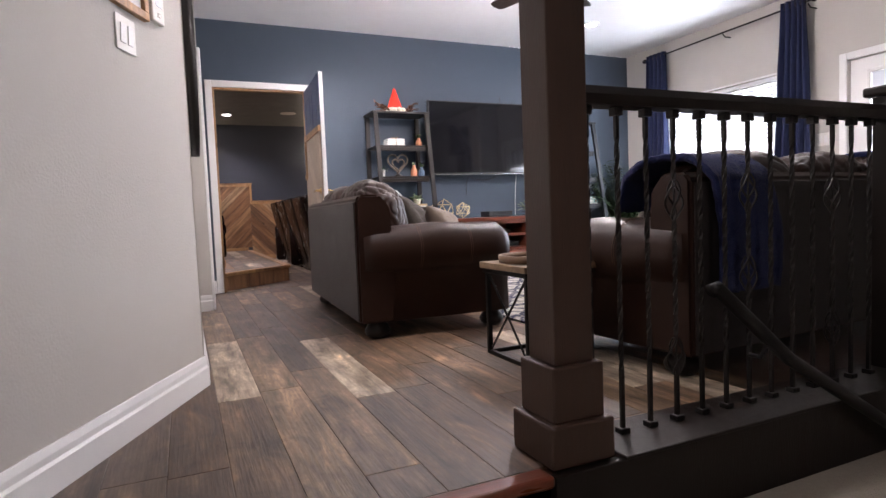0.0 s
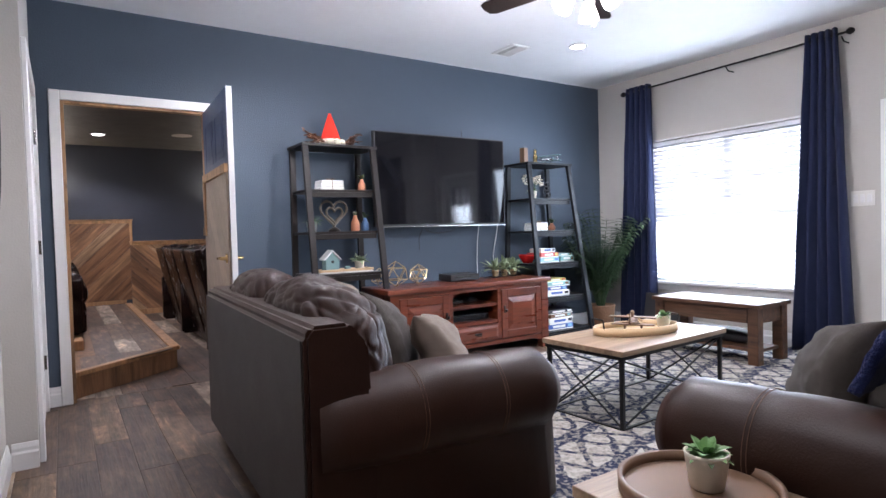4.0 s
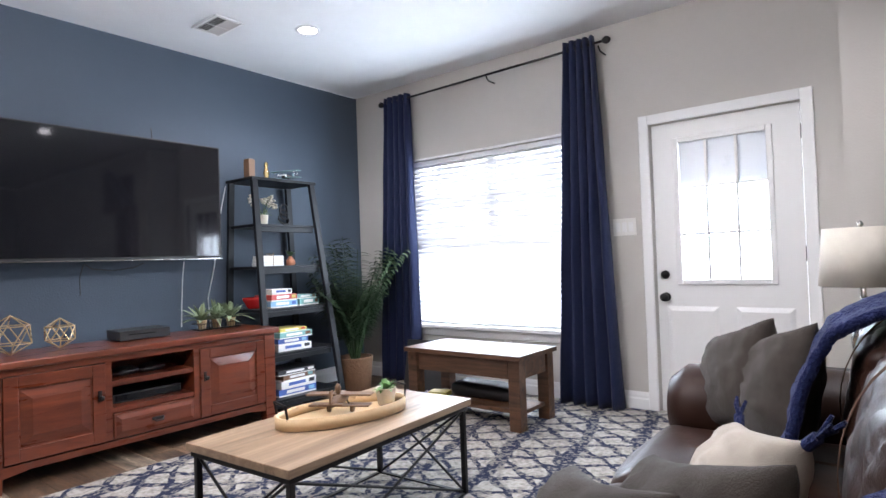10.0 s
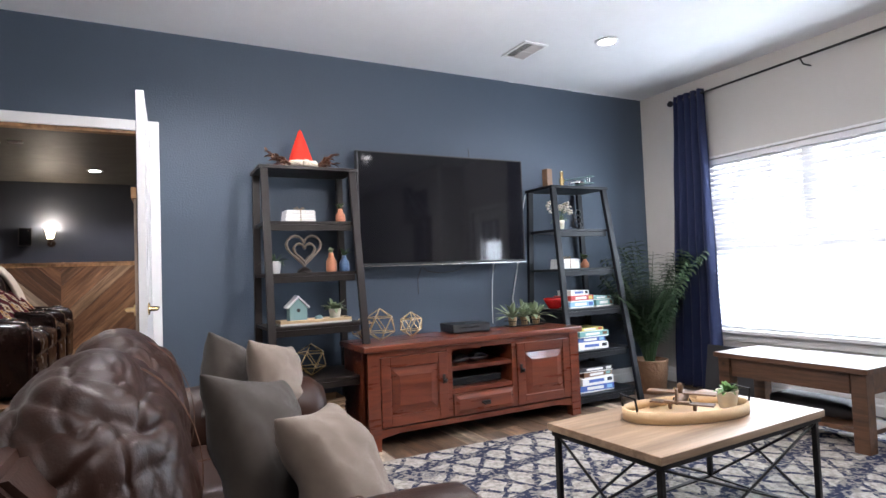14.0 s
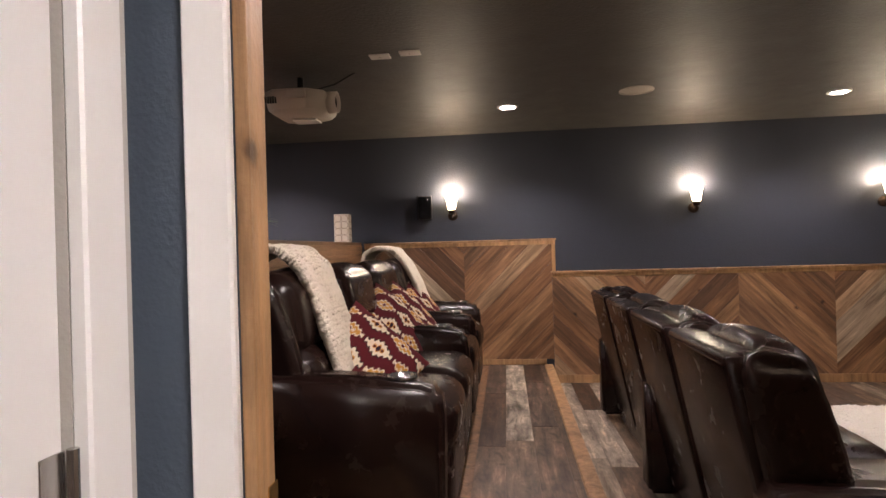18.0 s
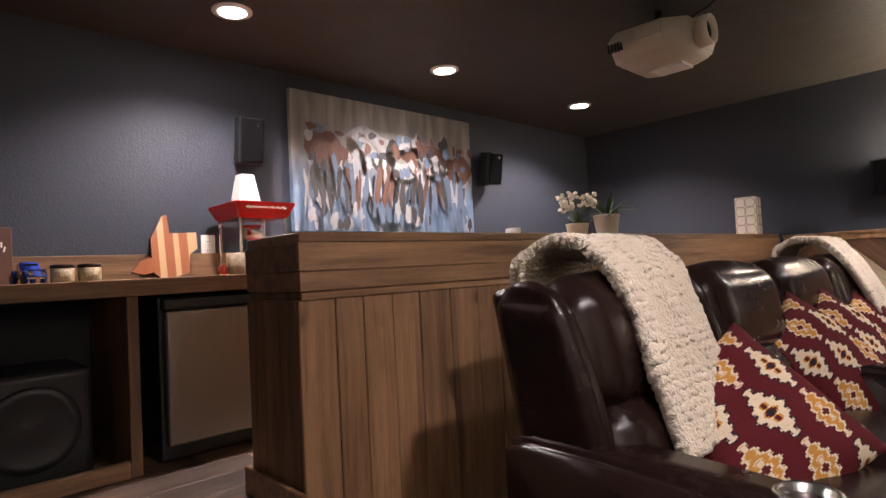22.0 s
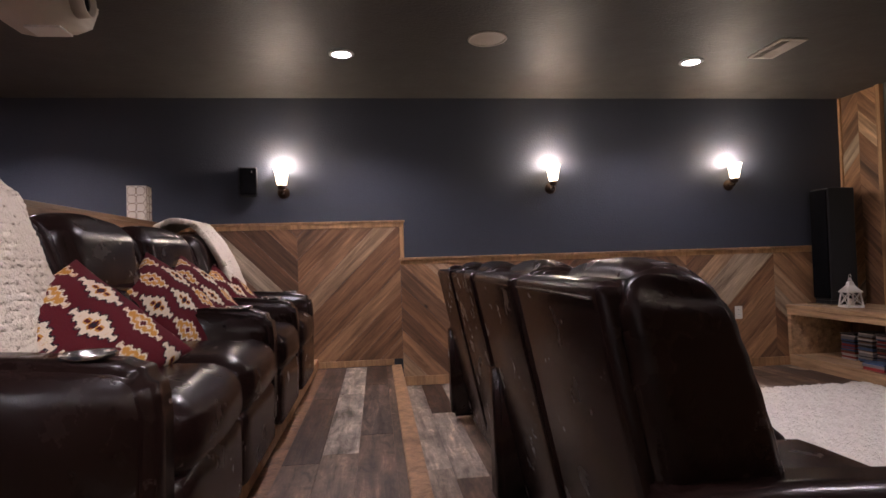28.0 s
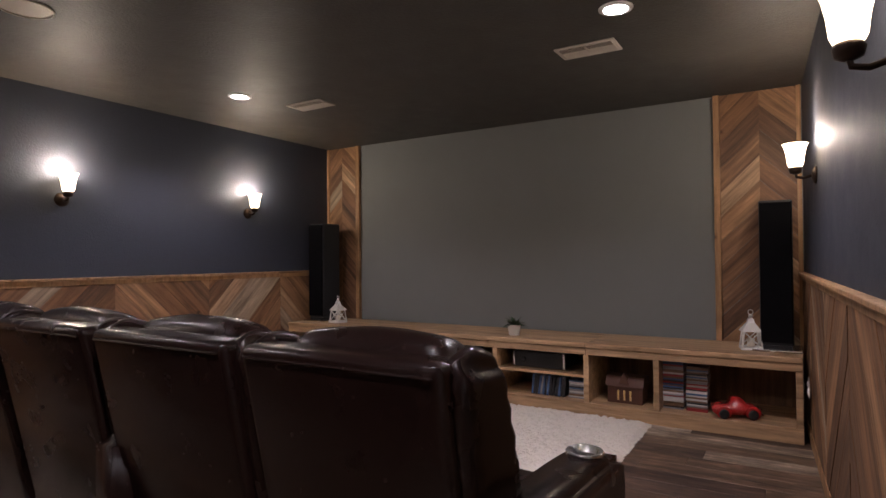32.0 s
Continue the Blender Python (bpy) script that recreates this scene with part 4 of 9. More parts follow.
def sofa(m, length, seats, label, depth=0.98, back_h=0.86, arm_h=0.645):
    """Rolled-arm leather sofa. Its length runs along x from 0, its back stands at y = 0 and it faces +y."""
    s = thing("sofa", label, "sofa", m)
    ax = 0.27
    part("frame", blk(0.06, length - 0.06, 0.06, depth - 0.1, 0.1, 0.34, 0.02), LEATHER, s)
    bm = bmesh.new()
    prism(bm, [(0.0, 0.1), (0.0, back_h - 0.06), (0.025, back_h - 0.03), (0.14, back_h - 0.03), (0.2, back_h - 0.1), (0.22, 0.34), (0.2, 0.1)], "x", 0.03, length - 0.03)
    bmesh.ops.bevel(bm, geom=bm.edges[:], offset=0.012, segments=2, affect="EDGES", clamp_overlap=True)
    part("back_frame", bm, LEATHER, s)
    part("back_panel", blk(0.05, length - 0.05, -0.006, 0.0, 0.11, back_h - 0.07, 0.002, 1), LEATHERD, s, "flat dark vinyl back panel")
    for k, x in enumerate((0.0, length - ax)):
        bm = bmesh.new()
        n, r = 26, 0.15
        prof = []
        for i in range(n + 1):
            a = math.radians(-60 + 300 * i / n)
            prof.append((ax / 2 + r * math.cos(a) * 1.0, arm_h - r + r * math.sin(a)))
        prof = [(ax - 0.035, 0.1)] + prof + [(0.035, 0.1)]
        sec = []
        ny = 16
        for j in range(ny + 1):
            t = j / ny
            y = 0.04 + (depth - 0.06) * t
            g = 1.0 - 0.3 * max(0, (t - 0.93) / 0.07) ** 2 - 0.05 * max(0, (0.1 - t) / 0.1)
            lift = 0.012 * math.sin(t * math.pi) - 0.012 * math.exp(-((t - 0.36) / 0.012) ** 2) - 0.012 * math.exp(-((t - 0.7) / 0.012) ** 2)
            ring = []
            for (u, v) in prof:
                du = (u - ax / 2) * g
                dv = (v - (arm_h - r)) * g if v > 0.12 else v - (arm_h - r)
                w = noise.noise(Vector((u * 6 + k * 9, y * 5, v * 6))) * 0.007
                ring.append(bm.verts.new((x + ax / 2 + du + w, y, arm_h - r + dv + (lift + w if v > arm_h - r else 0))))
            sec.append(ring)
        for a, b in zip(sec, sec[1:]):
            for i in range(len(prof) - 1):
                bm.faces.new((a[i], a[i + 1], b[i + 1], b[i]))
            bm.faces.new((a[-1], a[0], b[0], b[-1]))
        bm.faces.new(sec[0])
        bm.faces.new(sec[-1][::-1])
        bmesh.ops.recalc_face_normals(bm, faces=bm.faces)
        arm = part("arm", bm, LEATHER, s, "fat rolled leather arm", True)
        for t in (0.36, 0.7):
            y = 0.04 + (depth - 0.06) * t
            for dy in (-0.006, 0.006):
                bm = stitch(bmesh.new(), [(x + ax / 2 + 0.153 * math.cos(q), y + dy, arm_h - r + 0.008 + 0.153 * math.sin(q)) for q in (math.radians(-50 + 280 * i / 24) for i in range(25))])
                part("seam", bm, STITCH, arm, "tan stitching")
    sw = (length - 2 * ax) / seats
    for i in range(seats):
        cx = ax + sw * (i + 0.5)
        cu = part("seat_cushion", pad(bmesh.new(), (sw - 0.006, depth - 0.22, 0.19), Matrix.Translation((cx, 0.2 + (depth - 0.2) / 2, 0.36)), 0.3, 0.2, 18, 0.006, i + 3), LEATHER, s, "", True)
        for dx in (-0.006, 0.006):
            part("seam", stitch(bmesh.new(), [(cx + dx, 0.3 + 0.07 * j, 0.48 - 0.0009 * (j - 4) ** 2) for j in range(9)]), STITCH, cu, "tan stitching")
        tilt = Matrix.Translation((cx, 0.215, 0.655)) @ Matrix.Rotation(radians(9), 4, "X")
        bk = part("back_cushion", pad(bmesh.new(), (sw + 0.14, 0.34, 0.48), Matrix.Translation((0.05 if i == seats - 1 else -0.05 if i == 0 else 0.0, 0, 0)) @ tilt, 0.46, 0.18, 56, 0.016, i + 11), LEATHER, s, "plump creased leather back cushion", True)
        inv = tilt.inverted()
        for v in bk.data.vertices:
            q = inv @ v.co
            run = q.x * 2.2 + 0.5 * q.z + 0.35 * noise.noise(Vector((q.x * 3, q.z * 3, i * 5 + length)))
            pull = abs(q.x) / (sw * 0.5)
            wv = noise.noise(Vector((run * 1.2, q.z * 8 + q.y * 6 + 2.2 * noise.noise(Vector((q.x * 4, q.z * 2, 7 + i))), i * 3.1)))
            dep = 0.011 * max(0.0, 1 - abs(wv) * 4.6) * (0.35 + 0.65 * min(1.0, pull)) * (1 if q.y > -0.12 else 0.3)
            n_ = Vector((0, q.y, q.z * 0.6))
            if n_.length > 0.02:
                v.co -= (tilt.to_3x3() @ n_.normalized()) * dep
        for dx in (-0.008, 0.008):
            part("seam", stitch(bmesh.new(), [tilt @ Vector((dx + 0.02, 0.19 * math.cos(q) + 0.012, 0.262 * math.sin(q))) for q in (math.radians(-40 + 170 * j / 16) for j in range(17))], 0.0013), STITCH, bk, "tan stitching")
    for x in (0.12, length - 0.12):
        for y in (0.12, depth - 0.12):
            bun_foot(s, x, y)
    return s


def pillow(m, size, material, label, group="", crease=0.008, seed=1, name="throw_pillow"):
    t = thing(name, label, "pillow", m, group)
    bm, n, sides = bmesh.new(), 22, []
    for f in (1, -1):
        grid = []
        for i in range(n + 1):
            row = []
            for j in range(n + 1):
                u, v = math.sin(math.pi * (i / n - 0.5)), math.sin(math.pi * (j / n - 0.5))
                rim = (1 - u * u) * (1 - v * v)
                x, y = u * (1 - 0.1 * (1 - v * v) * abs(u) ** 3), v * (1 - 0.1 * (1 - u * u) * abs(v) ** 3)
                w = noise.noise(Vector((x * 1.6 + seed, y * 1.6, f * 3 + seed))) * crease * 2.2 + noise.noise(Vector((x * 5, y * 5 + seed, f * 4))) * crease
                fold = crease * max(0.0, 1 - 5 * abs(noise.noise(Vector((x * 2.5 + y, y * 2.5 - x + seed, f * 7)))))
                row.append((x * size[0] / 2, y * size[1] / 2, f * (size[2] / 2 * rim ** 0.42 + (w - fold) * rim ** 0.3)))
            grid.append(row)
        sides.append(grid)
    tops = [[bm.verts.new(p) for p in row] for row in sides[0]]
    lows = [[tops[i][j] if i in (0, n) or j in (0, n) else bm.verts.new(sides[1][i][j]) for j in range(n + 1)] for i in range(n + 1)]
    for i in range(n):
        for j in range(n):
            bm.faces.new((tops[i][j], tops[i + 1][j], tops[i + 1][j + 1], tops[i][j + 1]))
            bm.faces.new((lows[i][j], lows[i][j + 1], lows[i + 1][j + 1], lows[i + 1][j]))
    part("cover", bm, material, t, "", True)
    return t


def recliner_row(name, m, pattern, label, sw=0.56, aw=0.17, group="", bh=1.1, over=0.8):
    """A row of theater recliners along x, facing +y. pattern: A for an arm with a cup holder, S for a seat."""
    row = thing(name, label, "recliner", m, group)
    x = 0.0
    seats = []

    def tall(bm):
        for v in bm.verts:
            if v.co.z > 0.3:
                v.co.z = 0.3 + (v.co.z - 0.3) * (bh - 0.3) / 0.72
        return bm

    total = sum(aw if c == "A" else sw for c in pattern)
    part("rear_panel", blk(0.06, total - 0.06, 0.24, 0.28, 0.05, 0.5, 0.01), RECLINE, row)
    for k, c in enumerate(pattern):
        if c == "A":
            prof = [(0.13, 0.05), (0.9, 0.05), (0.93, 0.09), (0.935, 0.5), (0.92, 0.575), (0.87, 0.605), (0.66, 0.625), (0.4, 0.64), (0.2, 0.645), (0.13, 0.62)]
            bm = prism(bmesh.new(), prof, "x", x, x + aw)
            bmesh.ops.bevel(bm, geom=bm.edges[:], offset=0.022, segments=3, affect="EDGES", clamp_overlap=True)
            arm = part("armrest", bm, RECLINE, row, "padded leather armrest", True)
            bm = lathe(bmesh.new(), [(0.034, -0.02), (0.038, -0.018), (0.042, 0.006), (0.054, 0.009), (0.058, 0.004), (0.056, -0.004)], (x + aw / 2, 0.78, 0.622), 32, lid=False)
            part("cup_holder", bm, STEEL, arm, "polished steel cup holder", True)
            x += aw
            continue
        before, after = pattern[k - 1:k] if k else "", pattern[k + 1:k + 2]
        el = 0.0 if before != "A" else aw * over if k == 1 else aw / 2
        er = 0.0 if after != "A" else aw * over if k == len(pattern) - 2 else aw / 2
        xa, xb = x - el, x + sw + er
        seat = new("seat_unit")
        seat.parent = row
        seats.append(x + sw / 2)
        part("seat", pad(bmesh.new(), (sw - 0.01, 0.66, 0.22), Matrix.Translation((x + sw / 2, 0.62, 0.38)), 0.36, 0.16, 12, 0.004, k), RECLINE, seat, "", True)
        part("footrest", pad(bmesh.new(), (sw - 0.02, 0.1, 0.26), Matrix.Translation((x + sw / 2, 0.9, 0.17)), 0.3, 0.1, 8, 0.003, k + 2), RECLINE, seat, "", True)
        part("base", blk(x + 0.02, x + sw - 0.02, 0.28, 0.86, 0.0, 0.28, 0.01), RECLINE, seat)
        def lean(bm):
            for v in bm.verts:
                v.co.y -= 0.21 * (v.co.z - 0.3)
            return tall(bm)

        part("back_shell", lean(blk(xa + 0.03, xb - 0.03, 0.2, 0.33, 0.05, 0.985, 0.028, 4)), RECLINE, seat, "", True)
        part("shell_seam", lean(pipe(bmesh.new(), [(xa + 0.05, 0.2, 0.955), (xb - 0.05, 0.2, 0.955)], 0.004, 6)), RECLINE, seat)
        for w0 in (xa + 0.036, xb - 0.036):
            bm = pad(bmesh.new(), (0.085, 0.2, 0.66), Matrix.Translation((w0, 0.335, 0.63)), 0.42, 0.12, 22, 0.002, k)
            for v in bm.verts:
                v.co.y += 0.035 * math.sin(math.pi * max(0.0, min(1.0, (1.0 - v.co.z) / 0.75))) * (1 if v.co.y > 0.33 else 0)
                g = 0.5 + 0.5 * noise.noise(Vector((0, v.co.z * 7 + k, w0)))
                v.co.x += 0.005 * math.sin(v.co.z * 95 + v.co.y * 22) * g
            part("back_wing", lean(bm), RECLINE, seat, "gathered leather side bolster", True)
        for zc, hh, yc in ((0.845, 0.31, 0.395), (0.58, 0.27, 0.42)):
            bm = pad(bmesh.new(), (xb - xa - 0.12, 0.2, hh), Matrix.Translation(((xa + xb) / 2, yc, zc)), 0.42, 0.14, 18, 0.006, k + zc)
            part("back_pad", lean(bm), RECLINE, seat, "", True)
        x += sw
    return row, seats, x


def drape(m, path, width, material, label, name="throw_blanket", thick=0.02, wave=0.012, seed=0, n=12, category="blanket", sub=14, pile=0.004, rib=0.0):
    """A blanket that follows a path of (y, z) with its width along x."""
    t = thing(name, label, category, m)
    pts = []
    fine = []
    for (a, b) in zip(path, path[1:]):
        for i in range(sub):
            fine.append((a[0] + (b[0] - a[0]) * i / sub, a[1] + (b[1] - a[1]) * i / sub))
    fine.append(path[-1])
    for _ in range(24):
        fine = [fine[0]] + [((p[0] + 2 * q[0] + r[0]) / 4, (p[1] + 2 * q[1] + r[1]) / 4) for p, q, r in zip(fine, fine[1:], fine[2:])] + [fine[-1]]
    for i, (y, z) in enumerate(fine):
        row = []
        for j in range(n + 1):
            u = j / n
            w = noise.noise(Vector((u * 5 + seed, i * 0.06, seed))) * wave + noise.noise(Vector((u * 16 + seed, i * 0.22, 3))) * wave * 0.3 + noise.noise(Vector((u * n * 0.8, i * 0.8, seed))) * pile + (rib * math.sin(i * 1.75 + 0.6 * math.sin(j * 0.9)) if rib else pile * 0.5 * math.sin(i * 1.1))
            sway = 0.03 * noise.noise(Vector((i * 0.04 + seed, seed, 0)))
            row.append((width * (u - 0.5) * (1 + 0.08 * noise.noise(Vector((i * 0.035, seed, 9)))) + sway, y + w * 0.6, z + abs(w)))
        pts.append(row)
    part("cloth", sheet(bmesh.new(), pts, thick), material, t, "", True)
    return t, fine


# ---------------------------------------------------------------- tables, shelves, cabinets
def x_table(m, sx, sy, h, label, name="coffee_table", lower=True, cat="table"):
    """Oak-topped table on a thin black metal frame with crossed end braces."""
    t = thing(name, label, cat, m)
    part("tabletop", blk(0, sx, 0, sy, h - 0.03, h, 0.003), OAK, t, "light oak veneer top")
    r = 0.011
    part("top_rail", blk(0.012, sx - 0.012, 0.012, sy - 0.012, h - 0.052, h - 0.031, 0.002), METAL, t)
    for x in (0.03, sx - 0.03):
        for y in (0.03, sy - 0.03):
            part("leg", blk(x - r, x + r, y - r, y + r, 0, h - 0.05, 0.002), METAL, t)
        part("floor_rail", blk(x - r, x + r, 0.042, sy - 0.042, 0.0, 0.02, 0.002), METAL, t)
        bm = bmesh.new()
        rod(bm, (x, 0.045, 0.03), (x, sy - 0.045, h - 0.06), 0.006, seg=6)
        rod(bm, (x + 0.004, sy - 0.045, 0.03), (x + 0.004, 0.045, h - 0.06), 0.006, seg=6)
        part("cross_brace", bm, METAL, t)
    for y in (0.03, sy - 0.03):
        part("floor_rail", blk(0.042, sx - 0.042, y - r, y + r, 0.0, 0.02, 0.002), METAL, t)
        if lower:
            bm = bmesh.new()
            rod(bm, (0.045, y, 0.03), (sx - 0.045, y, h - 0.06), 0.006, seg=6)
            rod(bm, (sx - 0.045, y + 0.004, 0.03), (0.045, y + 0.004, h - 0.06), 0.006, seg=6)
            part("cross_brace", bm, METAL, t)
    return t


def ladder_shelf(m, w, h, levels, d0, d1, label, material, w1=None):
    """Leaning shelf: deep at the floor (d0), shallow at its top (d1). The wall lies at y = 0, it opens to -y."""
    t = thing("ladder_shelf", label, "shelf", m)
    w1 = w1 or w
    for k in (0, 1):
        for front in (0, 1):
            bm = bmesh.new()
            xb, xt = (0, (w - w1) / 2) if k == 0 else (w - 0.045, w - (w - w1) / 2 - 0.045)
            yb, yt = (-d0, -d1) if front else (-0.05, -0.05)
            for z, xx, yy in ((0, xb, yb), (h, xt, yt)):
                for a, b in ((0, 0), (0.045, 0), (0.045, 0.03), (0, 0.03)):
                    bm.verts.new((xx + a, yy + b, z))
            v = list(bm.verts)
            for f in ((0, 3, 2, 1), (4, 5, 6, 7), (0, 1, 5, 4), (1, 2, 6, 5), (2, 3, 7, 6), (3, 0, 4, 7)):
                bm.faces.new([v[i] for i in f])
            part("front_rail" if front else "back_post", bm, material, t)
    for z in levels:
        s = z / h
        a = (w - w1) / 2 * s
        dd = d0 + (d1 - d0) * s
        part("shelf_board", blk(a + 0.012, w - a - 0.012, -dd + 0.032, -0.02, z - 0.02, z, 0.002), material, t)
        part("shelf_apron", blk(a + 0.05, w - a - 0.05, -dd + 0.034, -dd + 0.05, z - 0.06, z - 0.021, 0.002), material, t)
    part("top_board", blk((w - w1) / 2 - 0.01, w - (w - w1) / 2 + 0.01, -d1 - 0.01, -0.01, h, h + 0.022, 0.003), material, t)
    return t


def raised_panel(bm, x0, x1, z0, z1, y, rim=0.05, out=0.012):
    """A bevelled raised field on a face that looks to -y."""
    a = [(x0, y, z0), (x1, y, z0), (x1, y, z1), (x0, y, z1)]
    b = [(x0 + rim, y - out, z0 + rim), (x1 - rim, y - out, z0 + rim), (x1 - rim, y - out, z1 - rim), (x0 + rim, y - out, z1 - rim)]
    va, vb = [bm.verts.new(p) for p in a], [bm.verts.new(p) for p in b]
    for i in range(4):
        j = (i + 1) % 4
        bm.faces.new((va[i], va[j], vb[j], vb[i]))
    bm.faces.new(vb)
    bm.faces.new(va[::-1])
    return bm


def panel_door(parent, x0, x1, z0, z1, y, material, handle_x):
    d = part("door", blk(x0, x1, y - 0.02, y, z0, z1, 0.003), material, parent)
    f = 0.065
    bm = bmesh.new()
    block(bm, x0, x0 + f, y - 0.03, y - 0.02, z0, z1, 0.003)
    block(bm, x1 - f, x1, y - 0.03, y - 0.02, z0, z1, 0.003)
    block(bm, x0 + f, x1 - f, y - 0.03, y - 0.02, z0, z0 + f, 0.003)
    block(bm, x0 + f, x1 - f, y - 0.03, y - 0.02, z1 - f, z1, 0.003)
    part("door_frame", bm, material, d)
    part("raised_panel", raised_panel(bmesh.new(), x0 + f + 0.008, x1 - f - 0.008, z0 + f + 0.008, z1 - f - 0.008, y - 0.0205), material, d)
    hz = (z0 + z1) / 2 + 0.04
    bm = bmesh.new()
    block(bm, handle_x - 0.01, handle_x + 0.01, y - 0.036, y - 0.03, hz - 0.03, hz + 0.03, 0.002)
    lathe(bm, [(0.006, 0), (0.006, 0.014), (0.014, 0.018), (0.014, 0.026), (0.006, 0.03)], (0, 0, 0), 12, m=Matrix.Translation((handle_x, y - 0.036, hz - 0.008)) @ Matrix.Rotation(radians(90), 4, "X"))
    part("handle", bm, METAL, d, "dark iron drop handle", True)
    return d


def tv_console(m, L=1.72, D=0.46, H=0.63):
    """Cherry media console. Origin at the floor, its length along x, its back at y = 0 and its front at -D."""
    t = thing("tv_console", "glossy cherry wood media console with two doors and a drawer", "cabinet", m)
    part("top", blk(-0.03, L + 0.03, -D - 0.03, 0.0, H - 0.04, H, 0.008), CHERRY, t)
    part("side_panel", blk(0, 0.05, -D + 0.02, -0.01, 0.06, H - 0.04, 0.003), CHERRY, t)
    part("side_panel", blk(L - 0.05, L, -D + 0.02, -0.01, 0.06, H - 0.04, 0.003), CHERRY, t)
    part("bottom_panel", blk(0.05, L - 0.05, -D + 0.02, -0.01, 0.11, 0.14), CHERRY, t)
    part("back_board", blk(0.05, L - 0.05, -0.03, -0.01, 0.14, H - 0.04), CHERRY, t)
    for x in (0.0, L - 0.08):
        bm = prism(bmesh.new(), [(x, H - 0.04), (x + 0.08, H - 0.04), (x + 0.08, 0.1), (x + 0.075, 0), (x + 0.005, 0), (x, 0.1)], "y", -D - 0.008, -D + 0.06)
        part("leg", bm, CHERRY, t)
        part("leg", blk(x + 0.005, x + 0.075, -0.07, -0.001, 0, 0.06), CHERRY, t)
    bm = prism(bmesh.new(), [(0.08, 0.13), (L - 0.08, 0.13), (L - 0.08, 0.075), (L - 0.2, 0.095), (0.2, 0.095), (0.08, 0.075)], "y", -D, -D + 0.02)
    part("apron", bm, CHERRY, t)
    part("rail", blk(0.08, L - 0.08, -D, -D + 0.02, H - 0.075, H - 0.04), CHERRY, t)
    a, b = L * 0.345, L * 0.655
    for x in (a, b):
        part("divider", blk(x - 0.018, x + 0.018, -D, -0.03, 0.14, H - 0.075), CHERRY, t)
    part("shelf", blk(a + 0.018, b - 0.018, -D + 0.01, -0.03, 0.435, 0.462), CHERRY, t)
    part("shelf", blk(a + 0.018, b - 0.018, -D + 0.01, -0.03, 0.285, 0.312), CHERRY, t)
    dr = part("drawer", blk(a + 0.02, b - 0.02, -D - 0.012, -D + 0.01, 0.14, 0.28, 0.003), CHERRY, t)
    part("raised_panel", raised_panel(bmesh.new(), a + 0.03, b - 0.03, 0.15, 0.27, -D - 0.0125, 0.025, 0.01), CHERRY, dr)
    cx = (a + b) / 2
    bm = bmesh.new()
    block(bm, cx - 0.035, cx + 0.035, -D - 0.03, -D - 0.022, 0.2, 0.218, 0.003)
    pipe(bm, [(cx - 0.03, -D - 0.03, 0.209), (cx - 0.02, -D - 0.045, 0.197), (cx + 0.02, -D - 0.045, 0.197), (cx + 0.03, -D - 0.03, 0.209)], 0.004, 6)
    part("handle", bm, METAL, dr, "dark iron bail handle")
    panel_door(t, 0.085, a - 0.02, 0.14, H - 0.08, -D + 0.02, CHERRY, a - 0.05)
    panel_door(t, b + 0.02, L - 0.085, 0.14, H - 0.08, -D + 0.02, CHERRY, b + 0.05)
    return t


def six_panel(bm, w, h, y, out):
    """Two columns of three sunk fields with raised middles, on a door face at y looking along out."""
    cols = ((0.115, w / 2 - 0.05), (w / 2 + 0.05, w - 0.115))
    rows = ((0.2, 0.74), (0.92, 1.5), (1.6, h - 0.13))
    for x0, x1 in cols:
        for z0, z1 in rows:
            a = [(x0, z0), (x1, z0), (x1, z1), (x0, z1)]
            loops = []
            for inset, dep in ((0, 0.0005), (0.012, -0.008), (0.03, -0.008), (0.055, -0.001)):
                loops.append([bm.verts.new((x, y + out * dep + out * 0.002, z)) for x, z in ((x0 + inset, z0 + inset), (x1 - inset, z0 + inset), (x1 - inset, z1 - inset), (x0 + inset, z1 - inset))])
            for p, q in zip(loops, loops[1:]):
                for i in range(4):
                    j = (i + 1) % 4
                    bm.faces.new((p[i], p[j], q[j], q[i]))
            bm.faces.new(loops[-1])
    bmesh.ops.recalc_face_normals(bm, faces=bm.faces)
    return bm


# ---------------------------------------------------------------- living room shell
YD = 7.735                                      # theater side of the doorway
fl = setting("floor", blk(XL - 0.9, XW, YR - 0.1, YD, -0.2, -0.006), POSTWOOD, "dark mixed-tone vinyl plank floor", "floor")
ceiling = setting("ceiling", blk(-1.2, XW + 0.2, -1.5, YB - 0.001, HL, HL + 0.15), CEIL, "white textured flat ceiling", "ceiling")
wall_with_holes("wall_north", "dark slate blue accent wall with a theater doorway", "y", YB, YD, -1.2, XW + 0.2, 0, HL, [(DX0, DX1, 0, DZ)], BLUE, NAVY)
wall_with_holes("wall_east", "light greige painted wall with a wide window", "x", XW, XW + 0.2, -1.5, YB, -1.4, HL, [(WY0, WY1, WZ0, WZ1), (FY0, FY1, 0, FZ)], GREIGE)
# return wall beside the outside door
wing = bmesh.new()
block(wing, 6.62, XW, -1.5, 3.73, -1.4, HL)
setting("wall_wing", wing, GREIGE, "light greige painted wall standing out beside the outside door", "wall")
wall_with_holes("wall_west", "light greige painted hallway wall with a white door", "x", XL - 0.14, XL, 6.5, YB, 0, HL, [(6.62, YB - 0.115, 0, 2.03)], GREIGE)
setting("wall_hall", blk(XK - 0.12, XK, 4.2, 6.499, 0, HL), GREIGE, "light greige painted hallway wall under the clock", "wall")
